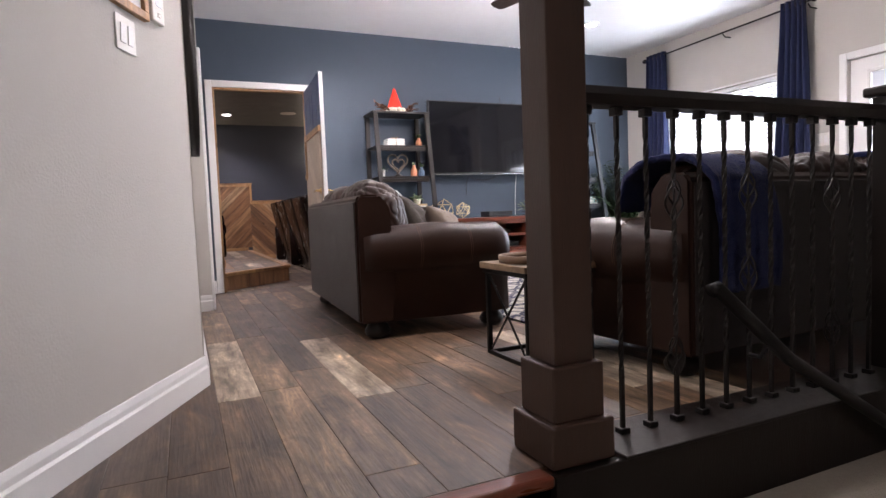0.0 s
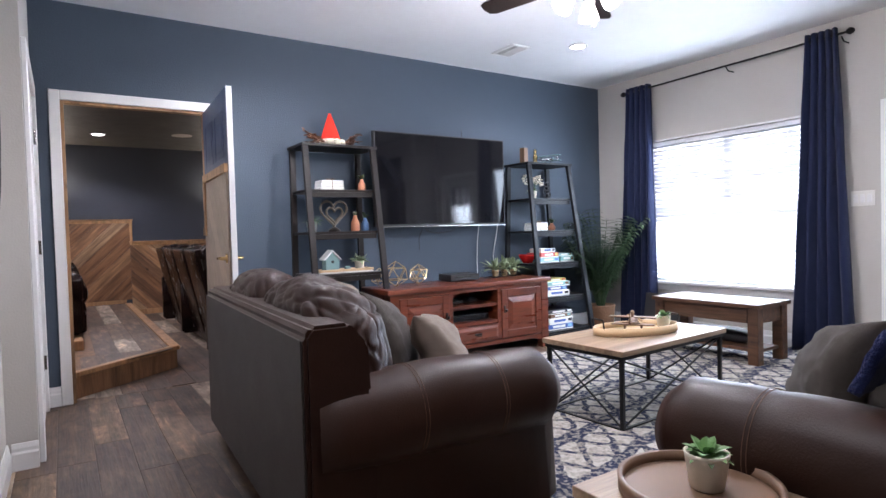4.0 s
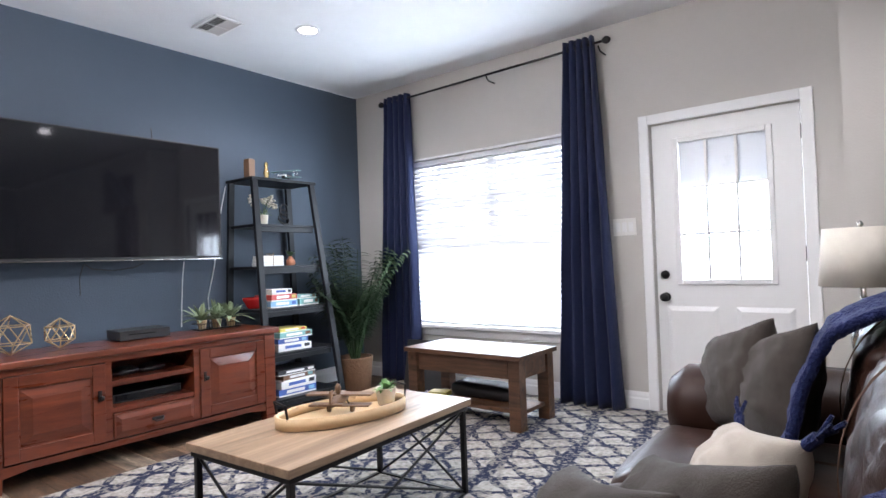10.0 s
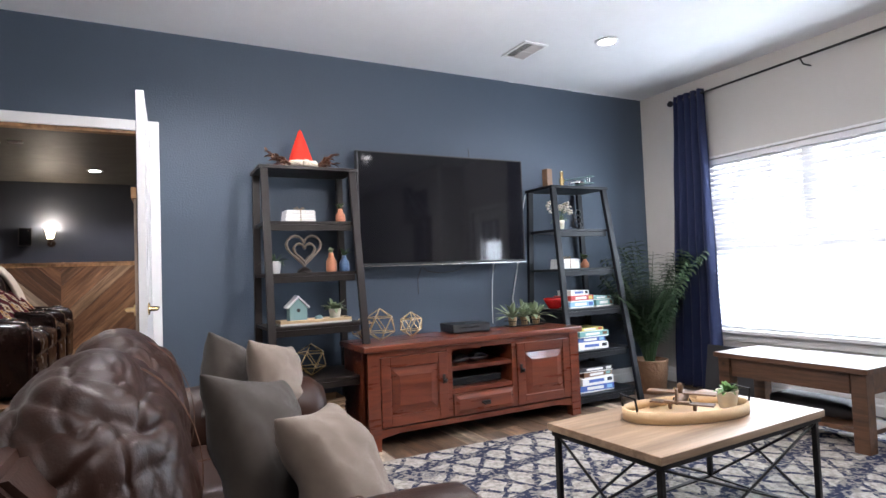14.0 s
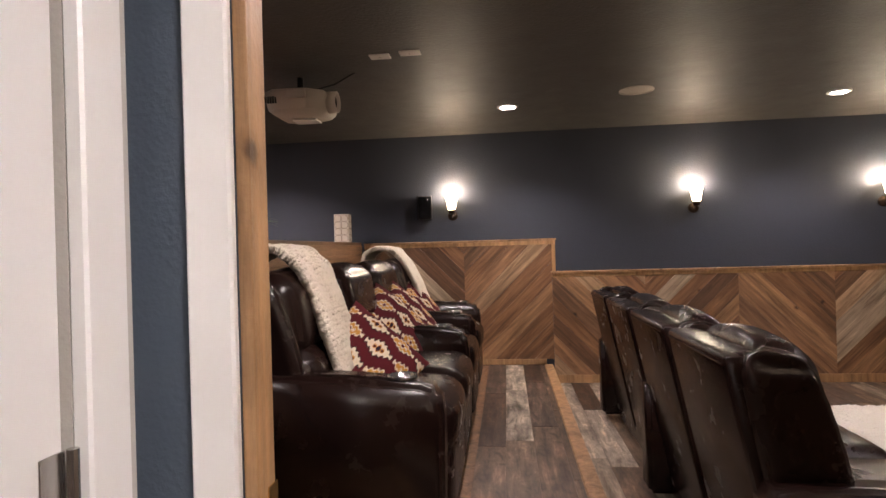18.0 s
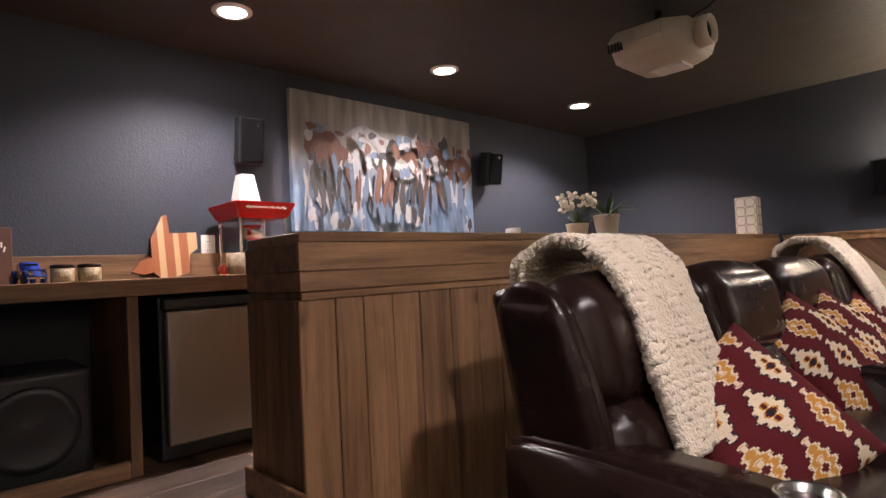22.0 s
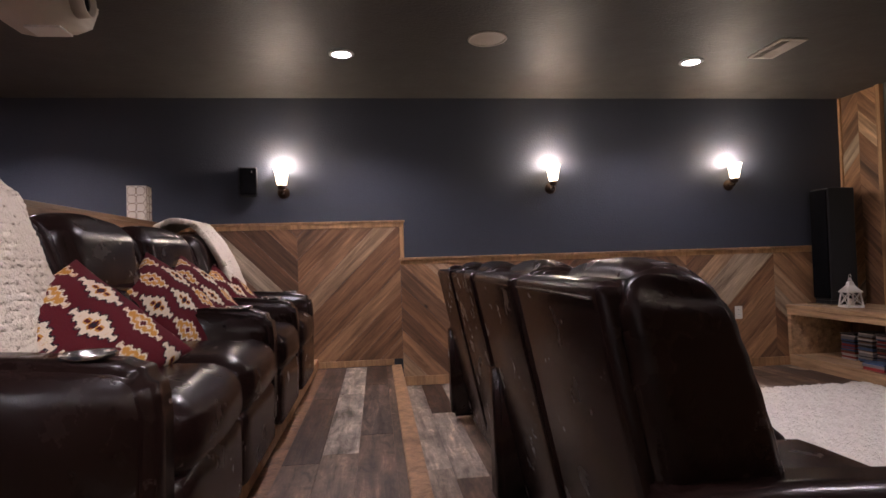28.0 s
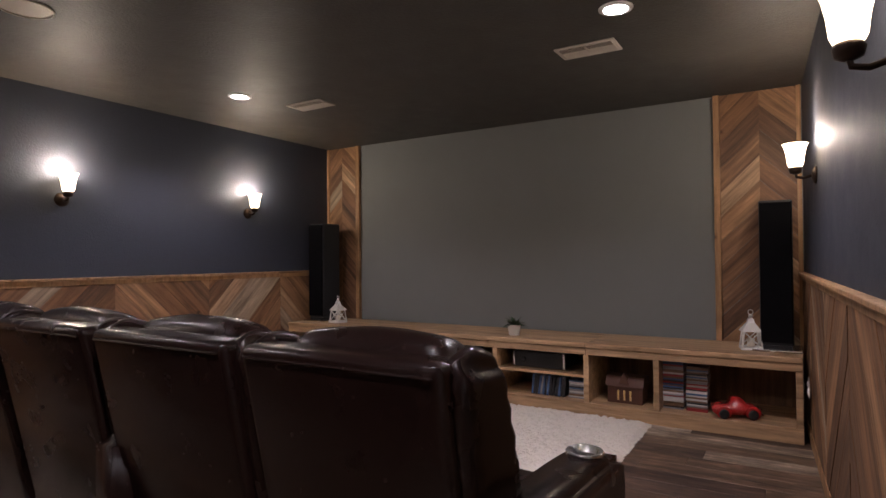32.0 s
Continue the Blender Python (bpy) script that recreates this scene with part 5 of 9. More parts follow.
# slanting wall with the switch plate
ang = Matrix.Translation((XK, 4.21, 0)) @ turn_z(245)
bm = blk(0, 4.0, -0.12, 0, -1.4, HL, m=ang)
bmesh.ops.recalc_face_normals(bm, faces=bm.faces)
setting("wall_slant", bm, GREIGE, "light greige painted slanting wall", "wall")
setting("wall_south", blk(-1.2, XW, -1.6, -1.5, -1.4, HL), GREIGE, "light greige painted wall", "wall")
setting("wall_stair_side", blk(-1.3, -1.2, -1.5, YB, -1.4, HL), GREIGE, "light greige painted wall", "wall")
# lower floor and steps
setting("lower_floor", blk(-1.2, XW, -1.5, YR + 0.3, -0.6, -0.36), CARPET, "beige carpet on the lower landing", "floor")
st = setting("steps", blk(0.3, 2.3, YR - 0.42, YR - 0.1, -0.36, -0.19, 0.012), CARPET, "carpeted step below the wooden floor edge", "steps")
part("nosing", blk(0.35, 2.3, YR - 0.13, YR - 0.06, -0.032, 0.004, 0.012, 3), CHERRY, st, "reddish wooden floor nosing")
part("riser", blk(0.35, 2.3, YR - 0.1, YR - 0.09, -0.36, -0.033), ESPRESSO, st)
setting("fascia", blk(2.3, XW, YR - 0.13, YR - 0.1, -0.36, -0.001, 0.004), ESPRESSO, "dark stained board under the railing", "trim")
setting("landing_edge", blk(2.53, XW, YR - 0.14, YR + 0.1, 0.0, 0.012, 0.004), ESPRESSO, "dark stained cap board under the balusters", "trim")
setting("landing", blk(2.5, XW, YR - 1.3, YR - 0.13, -0.36, -0.22, 0.01), CARPET, "beige carpet landing", "floor")

base = baseboard("baseboard", [("x", XK, 1, 4.22, 6.5), ("y", 6.5, -1, XK + 0.02, XL), ("x", XW, -1, FY1 + 0.065, YB), ("x", XW, -1, 3.75, FY0 - 0.065),
                               ("y", YB, -1, XL + 0.02, DX0 - 0.066), ("y", YB, -1, DX1 + 0.066, XW)], WHITE)
bm = bmesh.new()
prism(bm, [(0.0005, 0), (0.018, 0), (0.018, 0.08), (0.012, 0.09), (0.012, 0.108), (0.006, 0.13), (0.0005, 0.13)], "x", 0.0, 1.7)
for v in bm.verts:
    v.co = ang @ v.co
part("board", bm, WHITE, base)
casing("theater_door_casing", "y", YB, -1, DX0, DX1, DZ, WHITE, "white painted casing round the theater doorway")
casing("hall_door_casing", "x", XL, 1, 6.62, YB - 0.117, 2.03, WHITE, "white painted casing round the hall door", w=0.075, t=0.025)
casing("outside_door_casing", "x", XW, -1, FY0, FY1, FZ, WHITE, "white painted casing round the outside door")
wc = casing("window_casing", "x", XW, -1, WY0, WY1, WZ1, WHITE, "white painted window sill and apron", w=0.02, z0=WZ0, sill=True)
jamb = tagged(new("door_lining"), "pale knotty pine lining of the doorway", "trim", kind="structure")
part("side_lining", blk(DX0, DX0 + 0.02, YB, YD + 0.006, 0, DZ, 0.002), CEDAR, jamb)
part("side_lining", blk(DX1 - 0.02, DX1, YB, YD + 0.006, 0, DZ, 0.002), CEDAR, jamb)
part("head_lining", blk(DX0 + 0.02, DX1 - 0.02, YB, YD + 0.006, DZ - 0.02, DZ, 0.002), CEDAR, jamb)
part("strike_plate", blk(DX0 + 0.02, DX0 + 0.022, YB + 0.03, YB + 0.06, 0.93, 1.0), BRASS, jamb)

# ---------------------------------------------------------------- window with blind
win = tagged(new("window_1"), "white window behind a lowered white blind", "window", kind="structure")
for y0, y1 in ((WY0, WY0 + 0.05), (WY1 - 0.05, WY1), ((WY0 + WY1) / 2 - 0.035, (WY0 + WY1) / 2 + 0.035)):
    part("window_frame", blk(XW + 0.08, XW + 0.13, y0, y1, WZ0, WZ1, 0.004), WHITE, win)
for z0, z1 in ((WZ0, WZ0 + 0.05), (WZ1 - 0.05, WZ1), (1.22, 1.27)):
    part("window_frame", blk(XW + 0.085, XW + 0.125, WY0 + 0.05, WY1 - 0.05, z0, z1, 0.004), WHITE, win)
for a, b in ((WY0 + 0.05, (WY0 + WY1) / 2 - 0.035), ((WY0 + WY1) / 2 + 0.035, WY1 - 0.05)):
    p = part("pane", blk(XW + 0.1, XW + 0.104, a, b, WZ0 + 0.05, WZ1 - 0.05), GLASS, win)
    p.visible_shadow = False
    for k in (1, 2):
        yy = a + (b - a) * k / 3
        part("glazing_bar", blk(XW + 0.09, XW + 0.112, yy - 0.008, yy + 0.008, 1.27, WZ1 - 0.05), WHITE, win)
    part("glazing_bar", blk(XW + 0.09, XW + 0.112, a, b, 1.6, 1.616), WHITE, win)
blind = thing("window_blind", "lowered white slatted blind glowing with daylight", "blind", at(0, 0, 0))
slat = None
n = 33
for k in range(n):
    z = WZ0 + 0.03 + (WZ1 - WZ0 - 0.08) * k / (n - 1)
    if slat is None:
        slat = part("slat", blk(-0.024, 0.024, -(WY1 - WY0) / 2 + 0.01, (WY1 - WY0) / 2 - 0.01, -0.0012, 0.0012), BLIND, blind)
        ob = slat
    else:
        ob = new("slat", slat.data)
        ob.parent = blind
    ob.matrix_basis = pose(XW + 0.045, (WY0 + WY1) / 2, z, 0, -52, 0)
part("head_rail", blk(XW + 0.02, XW + 0.07, WY0 + 0.005, WY1 - 0.005, WZ1 - 0.045, WZ1 - 0.002, 0.003), BLIND, blind)
part("bottom_rail", blk(XW + 0.025, XW + 0.065, WY0 + 0.01, WY1 - 0.01, WZ0 + 0.004, WZ0 + 0.022, 0.003), BLIND, blind)
for y in (WY0 + 0.3, WY1 - 0.3, (WY0 + WY1) / 2):
    part("ladder_cord", rod(bmesh.new(), (XW + 0.02, y, WZ0 + 0.02), (XW + 0.02, y, WZ1 - 0.04), 0.0015, seg=5), BLIND, blind)
setting("backdrop", blk(XW + 6, XW + 6.1, -12, 24, -1.5, 7), glow("bright_sky_haze", (0.88, 0.95, 1.0), 4.6), "bright hazy daylight beyond the window", "backdrop")
setting("ground", blk(XW + 0.2, XW + 40, -30, 40, -0.4, -0.3), GREIGE, "pale concrete ground outside", "ground")

# ---------------------------------------------------------------- outside door
od = tagged(new("door_1"), "closed white half-glazed outside door", "door", kind="structure")
gy0, gy1, gz0, gz1 = 4.135, 4.67, 0.885, 1.81
bm = bmesh.new()
for a in ((FY0 + 0.01, gy0, 0.01, FZ - 0.005), (gy1, FY1 - 0.01, 0.01, FZ - 0.005), (gy0, gy1, 0.01, gz0), (gy0, gy1, gz1, FZ - 0.005)):
    block(bm, XW + 0.03, XW + 0.075, *a)
part("leaf", bm, WHITE, od)
bm = bmesh.new()
for a in ((gy0 - 0.025, gy0 + 0.01, gz0 - 0.025, gz1 + 0.025), (gy1 - 0.01, gy1 + 0.025, gz0 - 0.025, gz1 + 0.025), (gy0 + 0.01, gy1 - 0.01, gz0 - 0.025, gz0 + 0.01), (gy0 + 0.01, gy1 - 0.01, gz1 - 0.01, gz1 + 0.025)):
    block(bm, XW + 0.018, XW + 0.03, *a, 0.004, 1)
part("glass_frame", bm, WHITE, od)
for k in (1, 2):
    y = gy0 + (gy1 - gy0) * k / 3
    z = gz0 + (gz1 - gz0) * k / 3
    part("glazing_bar", blk(XW + 0.022, XW + 0.034, y - 0.008, y + 0.008, gz0 + 0.01, gz1 - 0.01), WHITE, od)
    part("glazing_bar", blk(XW + 0.024, XW + 0.032, gy0 + 0.01, gy1 - 0.01, z - 0.008, z + 0.008), WHITE, od)
for r in range(3):
    for c in range(3):
        a, b = gy0 + (gy1 - gy0) * c / 3 + 0.008, gy0 + (gy1 - gy0) * (c + 1) / 3 - 0.008
        p, q = gz0 + (gz1 - gz0) * r / 3 + 0.008, gz0 + (gz1 - gz0) * (r + 1) / 3 - 0.008
        pane = part("pane", blk(XW + 0.045, XW + 0.049, a, b, p, q), GLASS, od)
        pane.visible_shadow = False
# grey sheet imitates the shaded porch seen through the top panes
part("door_shade", blk(XW + 0.058, XW + 0.062, gy0 + 0.004, gy1 - 0.004, gz1 - 0.31, gz1 - 0.004), FROST, od, "grey sheet behind the top panes, put in for the dim porch")
for y0, y1 in ((4.03, 4.35), (4.45, 4.77)):
    bm = raised_panel(bmesh.new(), y0, y1, 0.19, 0.72, 0, 0.03, 0.01)
    for v in bm.verts:
        v.co = Vector((XW + 0.029 + v.co.y, v.co.x, v.co.z))
    part("raised_panel", bm, WHITE, od)
for z in (0.93, 0.78):
    bm = lathe(bmesh.new(), [(0.03, 0), (0.03, 0.008), (0.012, 0.012), (0.012, 0.035), (0.026, 0.04), (0.028, 0.055), (0.018, 0.065)] if z < 0.85 else [(0.028, 0), (0.028, 0.012), (0.02, 0.018), (0.018, 0.026)], (0, 0, 0), 20)
    for v in bm.verts:
        v.co = Vector((XW + 0.03 - v.co.z, 4.775 + v.co.x, z + v.co.y))
    part("door_knob" if z < 0.85 else "deadbolt", bm, METAL, od, "oil-rubbed bronze knob", True)
for z in (0.3, 1.0, 1.72):
    part("hinge", rod(bmesh.new(), (XW + 0.022, FY0 + 0.004, z), (XW + 0.022, FY0 + 0.004, z + 0.09), 0.006, seg=8), STEEL, od)
part("threshold", blk(XW - 0.02, XW + 0.2, FY0, FY1, -0.004, 0.01), STEEL, od)

# ---------------------------------------------------------------- theater shell
wall_with_holes("wall_near", "dark navy painted theater wall round the doorway", "y", YD, YN, XB - 0.2, DX1 + 0.061, 0, HL, [(DX0 - 0.06, DX1 + 0.06, 0, DZ + 0.06)], NAVY, NAVY)
# the wall right of the doorway runs at a slight angle
NEAR = Matrix.Translation((DX1 + 0.05, YS, 0)) @ turn_z(2.7) @ Matrix.Translation((-DX1 - 0.05, -YS, 0))
setting("wall_near_side", blk(DX1 + 0.062, XS + 0.3, YS - 0.1, YS, -0.2, HL, m=NEAR), NAVY, "dark navy painted theater wall with sconces", "wall")
setting("theater_floor", blk(XB, XS, YD, YF, -0.2, -0.006), POSTWOOD, "dark mixed-tone vinyl plank floor of the theater", "floor")
setting("theater_ceiling", blk(XB - 0.2, XS + 0.2, YN + 0.001, YF + 0.2, HT, HT + 0.15), DARKCEIL, "dark brown-black painted ceiling", "ceiling")
setting("wall_far", blk(XB - 0.2, XS + 0.2, YF, YF + 0.2, -0.2, HT), NAVY, "dark navy painted theater wall", "wall")
setting("wall_screen", blk(XS, XS + 0.2, YS, YF, -0.2, HT), SCREEN, "grey painted projection screen wall", "wall")
setting("wall_bar", blk(XB - 0.2, XB, YN, YF, -0.2, HT), NAVY, "dark navy painted wall behind the bar", "wall")
pf = bmesh.new()
prism(pf, [(1.72, YN + 0.002), (2.36, 8.3), (2.52, 8.42), (2.52, YF), (0.55, YF), (0.55, YN + 0.002)], "z", 0, P1 - 0.006)
plat = setting("platform", pf, PINEY, "raised plank platform with wooden nosing", "platform")
setting("bar_platform", blk(XB, 0.548, YN + 0.002, YF, 0, BARZ - 0.006), PINEY, "raised plank floor of the bar", "platform")
part("nosing", blk(2.478, 2.56, 8.42, YF - 0.02, P1 - 0.03, P1 + 0.006, 0.008), CEDAR, plat, "honey-coloured pine nosing")
bm = bmesh.new()
d = Vector((2.54 - 1.74, 8.44 - YN, 0)).normalized()
nrm = Vector((d.y, -d.x, 0))
mm = Matrix(((d.x, nrm.x, 0, 1.735), (d.y, nrm.y, 0, YN + 0.004), (0, 0, 1, 0), (0, 0, 0, 1)))
ll = (Vector((2.54, 8.42, 0)) - Vector((1.735, YN, 0))).length
part("nosing", blk(0.0, ll, -0.035, 0.02, P1 - 0.03, P1 + 0.008, 0.008, m=mm), CEDAR, plat, "honey-coloured pine nosing")
part("riser_board", blk(0.0, ll, 0.0, 0.012, 0.0, P1 - 0.031, m=mm), PINEY, plat)
part("riser_board", blk(2.52, 2.532, 8.44, YF - 0.02, 0.0, P1 - 0.031), PINEY, plat)
rs = setting("recliner_riser", blk(0.6, 1.8, 8.8, YF, P1 - 0.004, P2), PINEY, "low wooden riser under the rear recliners", "platform")
part("nosing", blk(1.8, 1.87, 8.78, YF - 0.02, P1, P2 + 0.03, 0.008), CEDAR, rs, "honey-coloured pine nosing")

ws = tagged(new("wainscot_far"), "reclaimed pine boards laid in a chevron, with a stepped cap", "wall panel", kind="structure")
ZH, ZL, XSTEP = 1.4, 1.08, 2.575
zones = []
u = XSTEP
edges = [0.72, 0.9, 1.72, XSTEP]
for i, (a, b) in enumerate(zip(edges, edges[1:])):
    zones.append((a, b, ZH - 0.05, 1 if (len(edges) - i) % 2 == 0 else -1))
chevron(ws, "y", YF, -1, zones, ZH, P1 + 0.055)
edges = [XSTEP + 0.002, 3.45, 4.3, 5.15, 6.0, XS - 0.001]
chevron(ws, "y", YF, -1, [(a, b, ZL - 0.05, 1 if i % 2 else -1) for i, (a, b) in enumerate(zip(edges, edges[1:]))], ZL, 0.08)
trim_run(ws, "y", YF, -1, 0.72, XSTEP + 0.035, ZH - 0.05, ZH - 0.012, 0.026)
trim_run(ws, "y", YF, -1, 0.72, XSTEP + 0.045, ZH - 0.012, ZH + 0.008, 0.045)
trim_run(ws, "y", YF, -1, XSTEP, XSTEP + 0.035, ZL + 0.008, ZH - 0.05, 0.026)
trim_run(ws, "y", YF, -1, XSTEP + 0.0, XS - 0.02, ZL - 0.05, ZL - 0.012, 0.024)
trim_run(ws, "y", YF, -1, XSTEP - 0.01, XS - 0.02, ZL - 0.012, ZL + 0.008, 0.045)
trim_run(ws, "y", YF, -1, 0.72, 2.5, P1 + 0.001, P1 + 0.055, 0.02, name="base_trim")
trim_run(ws, "y", YF, -1, 2.57, XS - 0.02, 0.001, 0.08, 0.02, name="base_trim")

wn_ = tagged(new("wainscot_near"), "reclaimed pine boards laid in a chevron, with a cap rail", "wall panel", kind="structure")
wn_.matrix_basis = NEAR
edges = [DX1 + 0.05, 3.5, 4.35, 5.2, 6.05, XS - 0.001]
chevron(wn_, "y", YS, 1, [(a, b, ZL - 0.05, 1 if i % 2 else -1) for i, (a, b) in enumerate(zip(edges, edges[1:]))], ZL, 0.08)
trim_run(wn_, "y", YS, 1, DX1 + 0.05, XS - 0.02, ZL - 0.05, ZL - 0.012, 0.024)
trim_run(wn_, "y", YS, 1, DX1 + 0.05, XS - 0.02, ZL - 0.012, ZL + 0.008, 0.045)
trim_run(wn_, "y", YS, 1, DX1 + 0.05, XS - 0.02, 0.001, 0.08, 0.02, name="base_trim")
dt = tagged(new("door_trim"), "pine trim round the doorway on its theater side", "trim", kind="structure")
for x in (DX0 - 0.05, DX1):
    trim_run(dt, "y", YN, 1, x, x + 0.05, 0.0 if x > 2 else 0.2, DZ + 0.05, 0.014, name="door_trim")

for nm, y0, y1, e, sl in (("screen_column_a", 12.22, YF - 0.001, 12.24, 1), ("screen_column_b", 8.035, 8.575, 8.56, -1)):
    c = tagged(new(nm), "pine chevron boards beside the screen wall", "wall panel", kind="structure")
    mid = (y0 + y1) / 2
    chevron(c, "x", XS, -1, [(y0, mid, HT - 0.002, 1), (mid, y1, HT - 0.002, -1)], HT, 0.46)
    a, b = (y0 - 0.045, y0 + 0.0) if y0 > 10 else (y1, y1 + 0.045)
    trim_run(c, "x", XS, -1, a, b, 0.46, HT - 0.002, 0.045, name="edge_trim")
    a, b = (y1 - 0.03, y1) if y0 > 10 else (y0, y0 + 0.03)
    trim_run(c, "x", XS, -1, a, b, 0.46, HT - 0.002, 0.03, name="edge_trim")


# ---------------------------------------------------------------- living room: large things
sofa_a = sofa(Matrix.Translation((2.4, 6.41, 0)) @ turn_z(-92.6), 1.8, 2, "dark brown rolled-arm leather loveseat with plump back cushions")
sofa_b = sofa(Matrix.Translation((3.2, 3.15, 0)) @ turn_z(3.5), 2.38, 3, "long dark brown rolled-arm leather sofa with plump back cushions")
x_table(at(4.17, 5.045, 0, 3), 1.05, 0.575, 0.44, "light oak coffee table on a crossed black metal frame")
x_table(at(2.78, 3.64, 0, 0), 0.4, 0.42, 0.46, "square light oak end table on a crossed black metal frame", "end_table", False)
tv_console(at(3.86, YB - 0.2, 0), 1.66, 0.46, 0.65)
rug = tagged(part("area_rug", blk(-1.95, 1.95, -1.3, 1.3, 0.0, 0.014, 0.004), RUG, None, "", False, (5.3, 5.5, 0.0)), "cream rug with a broken navy lattice pattern", "rug")


# ---------------------------------------------------------------- railing, post, handrail
post = thing("newel_post", "square dark stained wooden post with stacked base blocks", "post", at(2.415, YR, 0))
part("shaft", blk(-0.065, 0.065, -0.065, 0.065, 0.275, HL - 0.001, 0.004), POSTWOOD, post)
part("collar", blk(-0.085, 0.085, -0.085, 0.085, 0.12, 0.275, 0.006), POSTWOOD, post)
part("base", blk(-0.105, 0.105, -0.105, 0.105, 0.0, 0.12, 0.008), POSTWOOD, post)
rail = thing("railing", "dark wooden railing with twisted wrought iron balusters", "railing", at(0, 0, 0))
bm = prism(bmesh.new(), [(YR - 0.035, 1.0), (YR + 0.035, 1.0), (YR + 0.038, 1.03), (YR + 0.025, 1.055), (YR - 0.025, 1.055), (YR - 0.038, 1.03)], "x", 2.48, 3.98)
part("handrail", bm, ESPRESSO, rail)
bm = prism(bmesh.new(), [(YR - 0.035, 1.0), (YR + 0.035, 1.0), (YR + 0.038, 1.03), (YR + 0.025, 1.055), (YR - 0.025, 1.055), (YR - 0.038, 1.03)], "x", 4.12, 6.0)
part("handrail", bm, ESPRESSO, rail)
for px in (4.05,):
    np_ = part("newel", blk(px - 0.06, px + 0.06, YR - 0.06, YR + 0.06, 0.012, 1.1, 0.004), ESPRESSO, rail)
    part("cap", blk(px - 0.085, px + 0.085, YR - 0.085, YR + 0.085, 1.101, 1.14, 0.01), ESPRESSO, np_)
    part("cap_collar", blk(px - 0.072, px + 0.072, YR - 0.072, YR + 0.072, 1.04, 1.07, 0.005), ESPRESSO, np_)


def baluster(basket):
    bm = bmesh.new()
    n = 46
    z0, z1 = 0.012, 1.0
    rings = []
    for i in range(n + 1):
        z = z0 + (z1 - z0) * i / n
        tw = 0.0
        if 0.2 < z < 0.9:
            tw = (z - 0.2) * 26
        r = 0.0085
        if basket and any(abs(z - c) < 0.055 for c in basket):
            r = 0.004
        rings.append([bm.verts.new((r * math.cos(a + tw), r * math.sin(a + tw), z)) for a in (math.pi / 4 + k * math.pi / 2 for k in range(4))])
    for a, b in zip(rings, rings[1:]):
        for k in range(4):
            bm.faces.new((a[k], a[(k + 1) % 4], b[(k + 1) % 4], b[k]))
    for c in basket or ():
        for k in range(4):
            pts = []
            for i in range(9):
                t = i / 8
                rr = 0.008 + 0.02 * math.sin(math.pi * t)
                pts.append((rr * math.cos(k * math.pi / 2 + t * 2.4), rr * math.sin(k * math.pi / 2 + t * 2.4), c - 0.06 + 0.12 * t))
            pipe(bm, pts, 0.0035, 5)
    return bm


PLAIN, BASKET, BASKET2 = (lambda: baluster(())), (lambda: baluster((0.22, 0.72))), (lambda: baluster((0.46, 0.98 - 0.24)))
shared = {}
x = 2.525
k = 0
while x < 6.0:
    if abs(x - 4.05) > 0.1:
        kind = ("p", "p", "p", "a", "p", "p", "b")[k % 7]
        if kind not in shared:
            shared[kind] = part("baluster", {"p": PLAIN, "a": BASKET, "b": BASKET2}[kind](), IRON, rail)
            ob = shared[kind]
        else:
            ob = new("baluster", shared[kind].data)
            ob.parent = rail
        ob.location = (x, YR, 0)
        sh = part("foot_collar", blk(-0.017, 0.017, -0.017, 0.017, 0.012, 0.03, 0.003), IRON, ob)
        part("top_collar", blk(-0.015, 0.015, -0.015, 0.015, 0.975, 1.0, 0.003), IRON, ob)
    k += 1
    x += 0.112
hr = thing("stair_handrail", "black round metal handrail sloping down the steps", "handrail", at(0, 0, 0))
part("bar", pipe(bmesh.new(), [(2.8, YR - 0.19, 0.455), (2.82, YR - 0.19, 0.465), (3.13, YR - 0.19, 0.215), (4.03, YR - 0.19, -0.51 + 0.2)], 0.021, 12), METAL, hr, "", True)
for bx, bz in ((3.03, 0.29), (3.78, -0.12)):
    part("bracket", pipe(bmesh.new(), [(bx, YR - 0.131, bz - 0.06), (bx, YR - 0.17, bz - 0.06), (bx, YR - 0.19, bz - 0.02)], 0.007, 8), METAL, hr)

# ---------------------------------------------------------------- curtains
def curtain(y0, y1, top, label, seed, y0b, y1b):
    t = thing("curtain", label, "curtain", at(0, 0, 0), "window curtains")
    pts = []
    nz, ny = 40, 60
    for i in range(nz + 1):
        s = i / nz
        z = top - (top - 0.02) * s
        row = []
        for j in range(ny + 1):
            u = j / ny
            a, b = y0 + (y0b - y0) * s, y1 + (y1b - y1) * s
            amp = 0.028 + 0.014 * s
            y = a + (b - a) * u + 0.008 * math.sin(u * 31 + seed + 2 * s)
            xx = XW - 0.125 + amp * math.sin(u * math.pi * 9 + seed + 0.8 * noise.noise(Vector((u * 3, s * 2, seed)))) + 0.015 * noise.noise(Vector((u * 6, s * 5, seed)))
            row.append((xx, y, z))
        pts.append(row)
    part("cloth", sheet(bmesh.new(), pts, 0.004), CURTAIN, t, "", True)
    for q in range(4):
        yy = y0 + (y1 - y0) * (q + 0.5) / 4
        bm = bmesh.new()
        pipe(bm, [(XW - 0.125 + 0.026 * math.cos(a), yy, top - 0.05 + 0.026 * math.sin(a)) for a in (2 * math.pi * k / 16 for k in range(16))], 0.004, 6, True)
        part("grommet", bm, METAL, t)
    return t


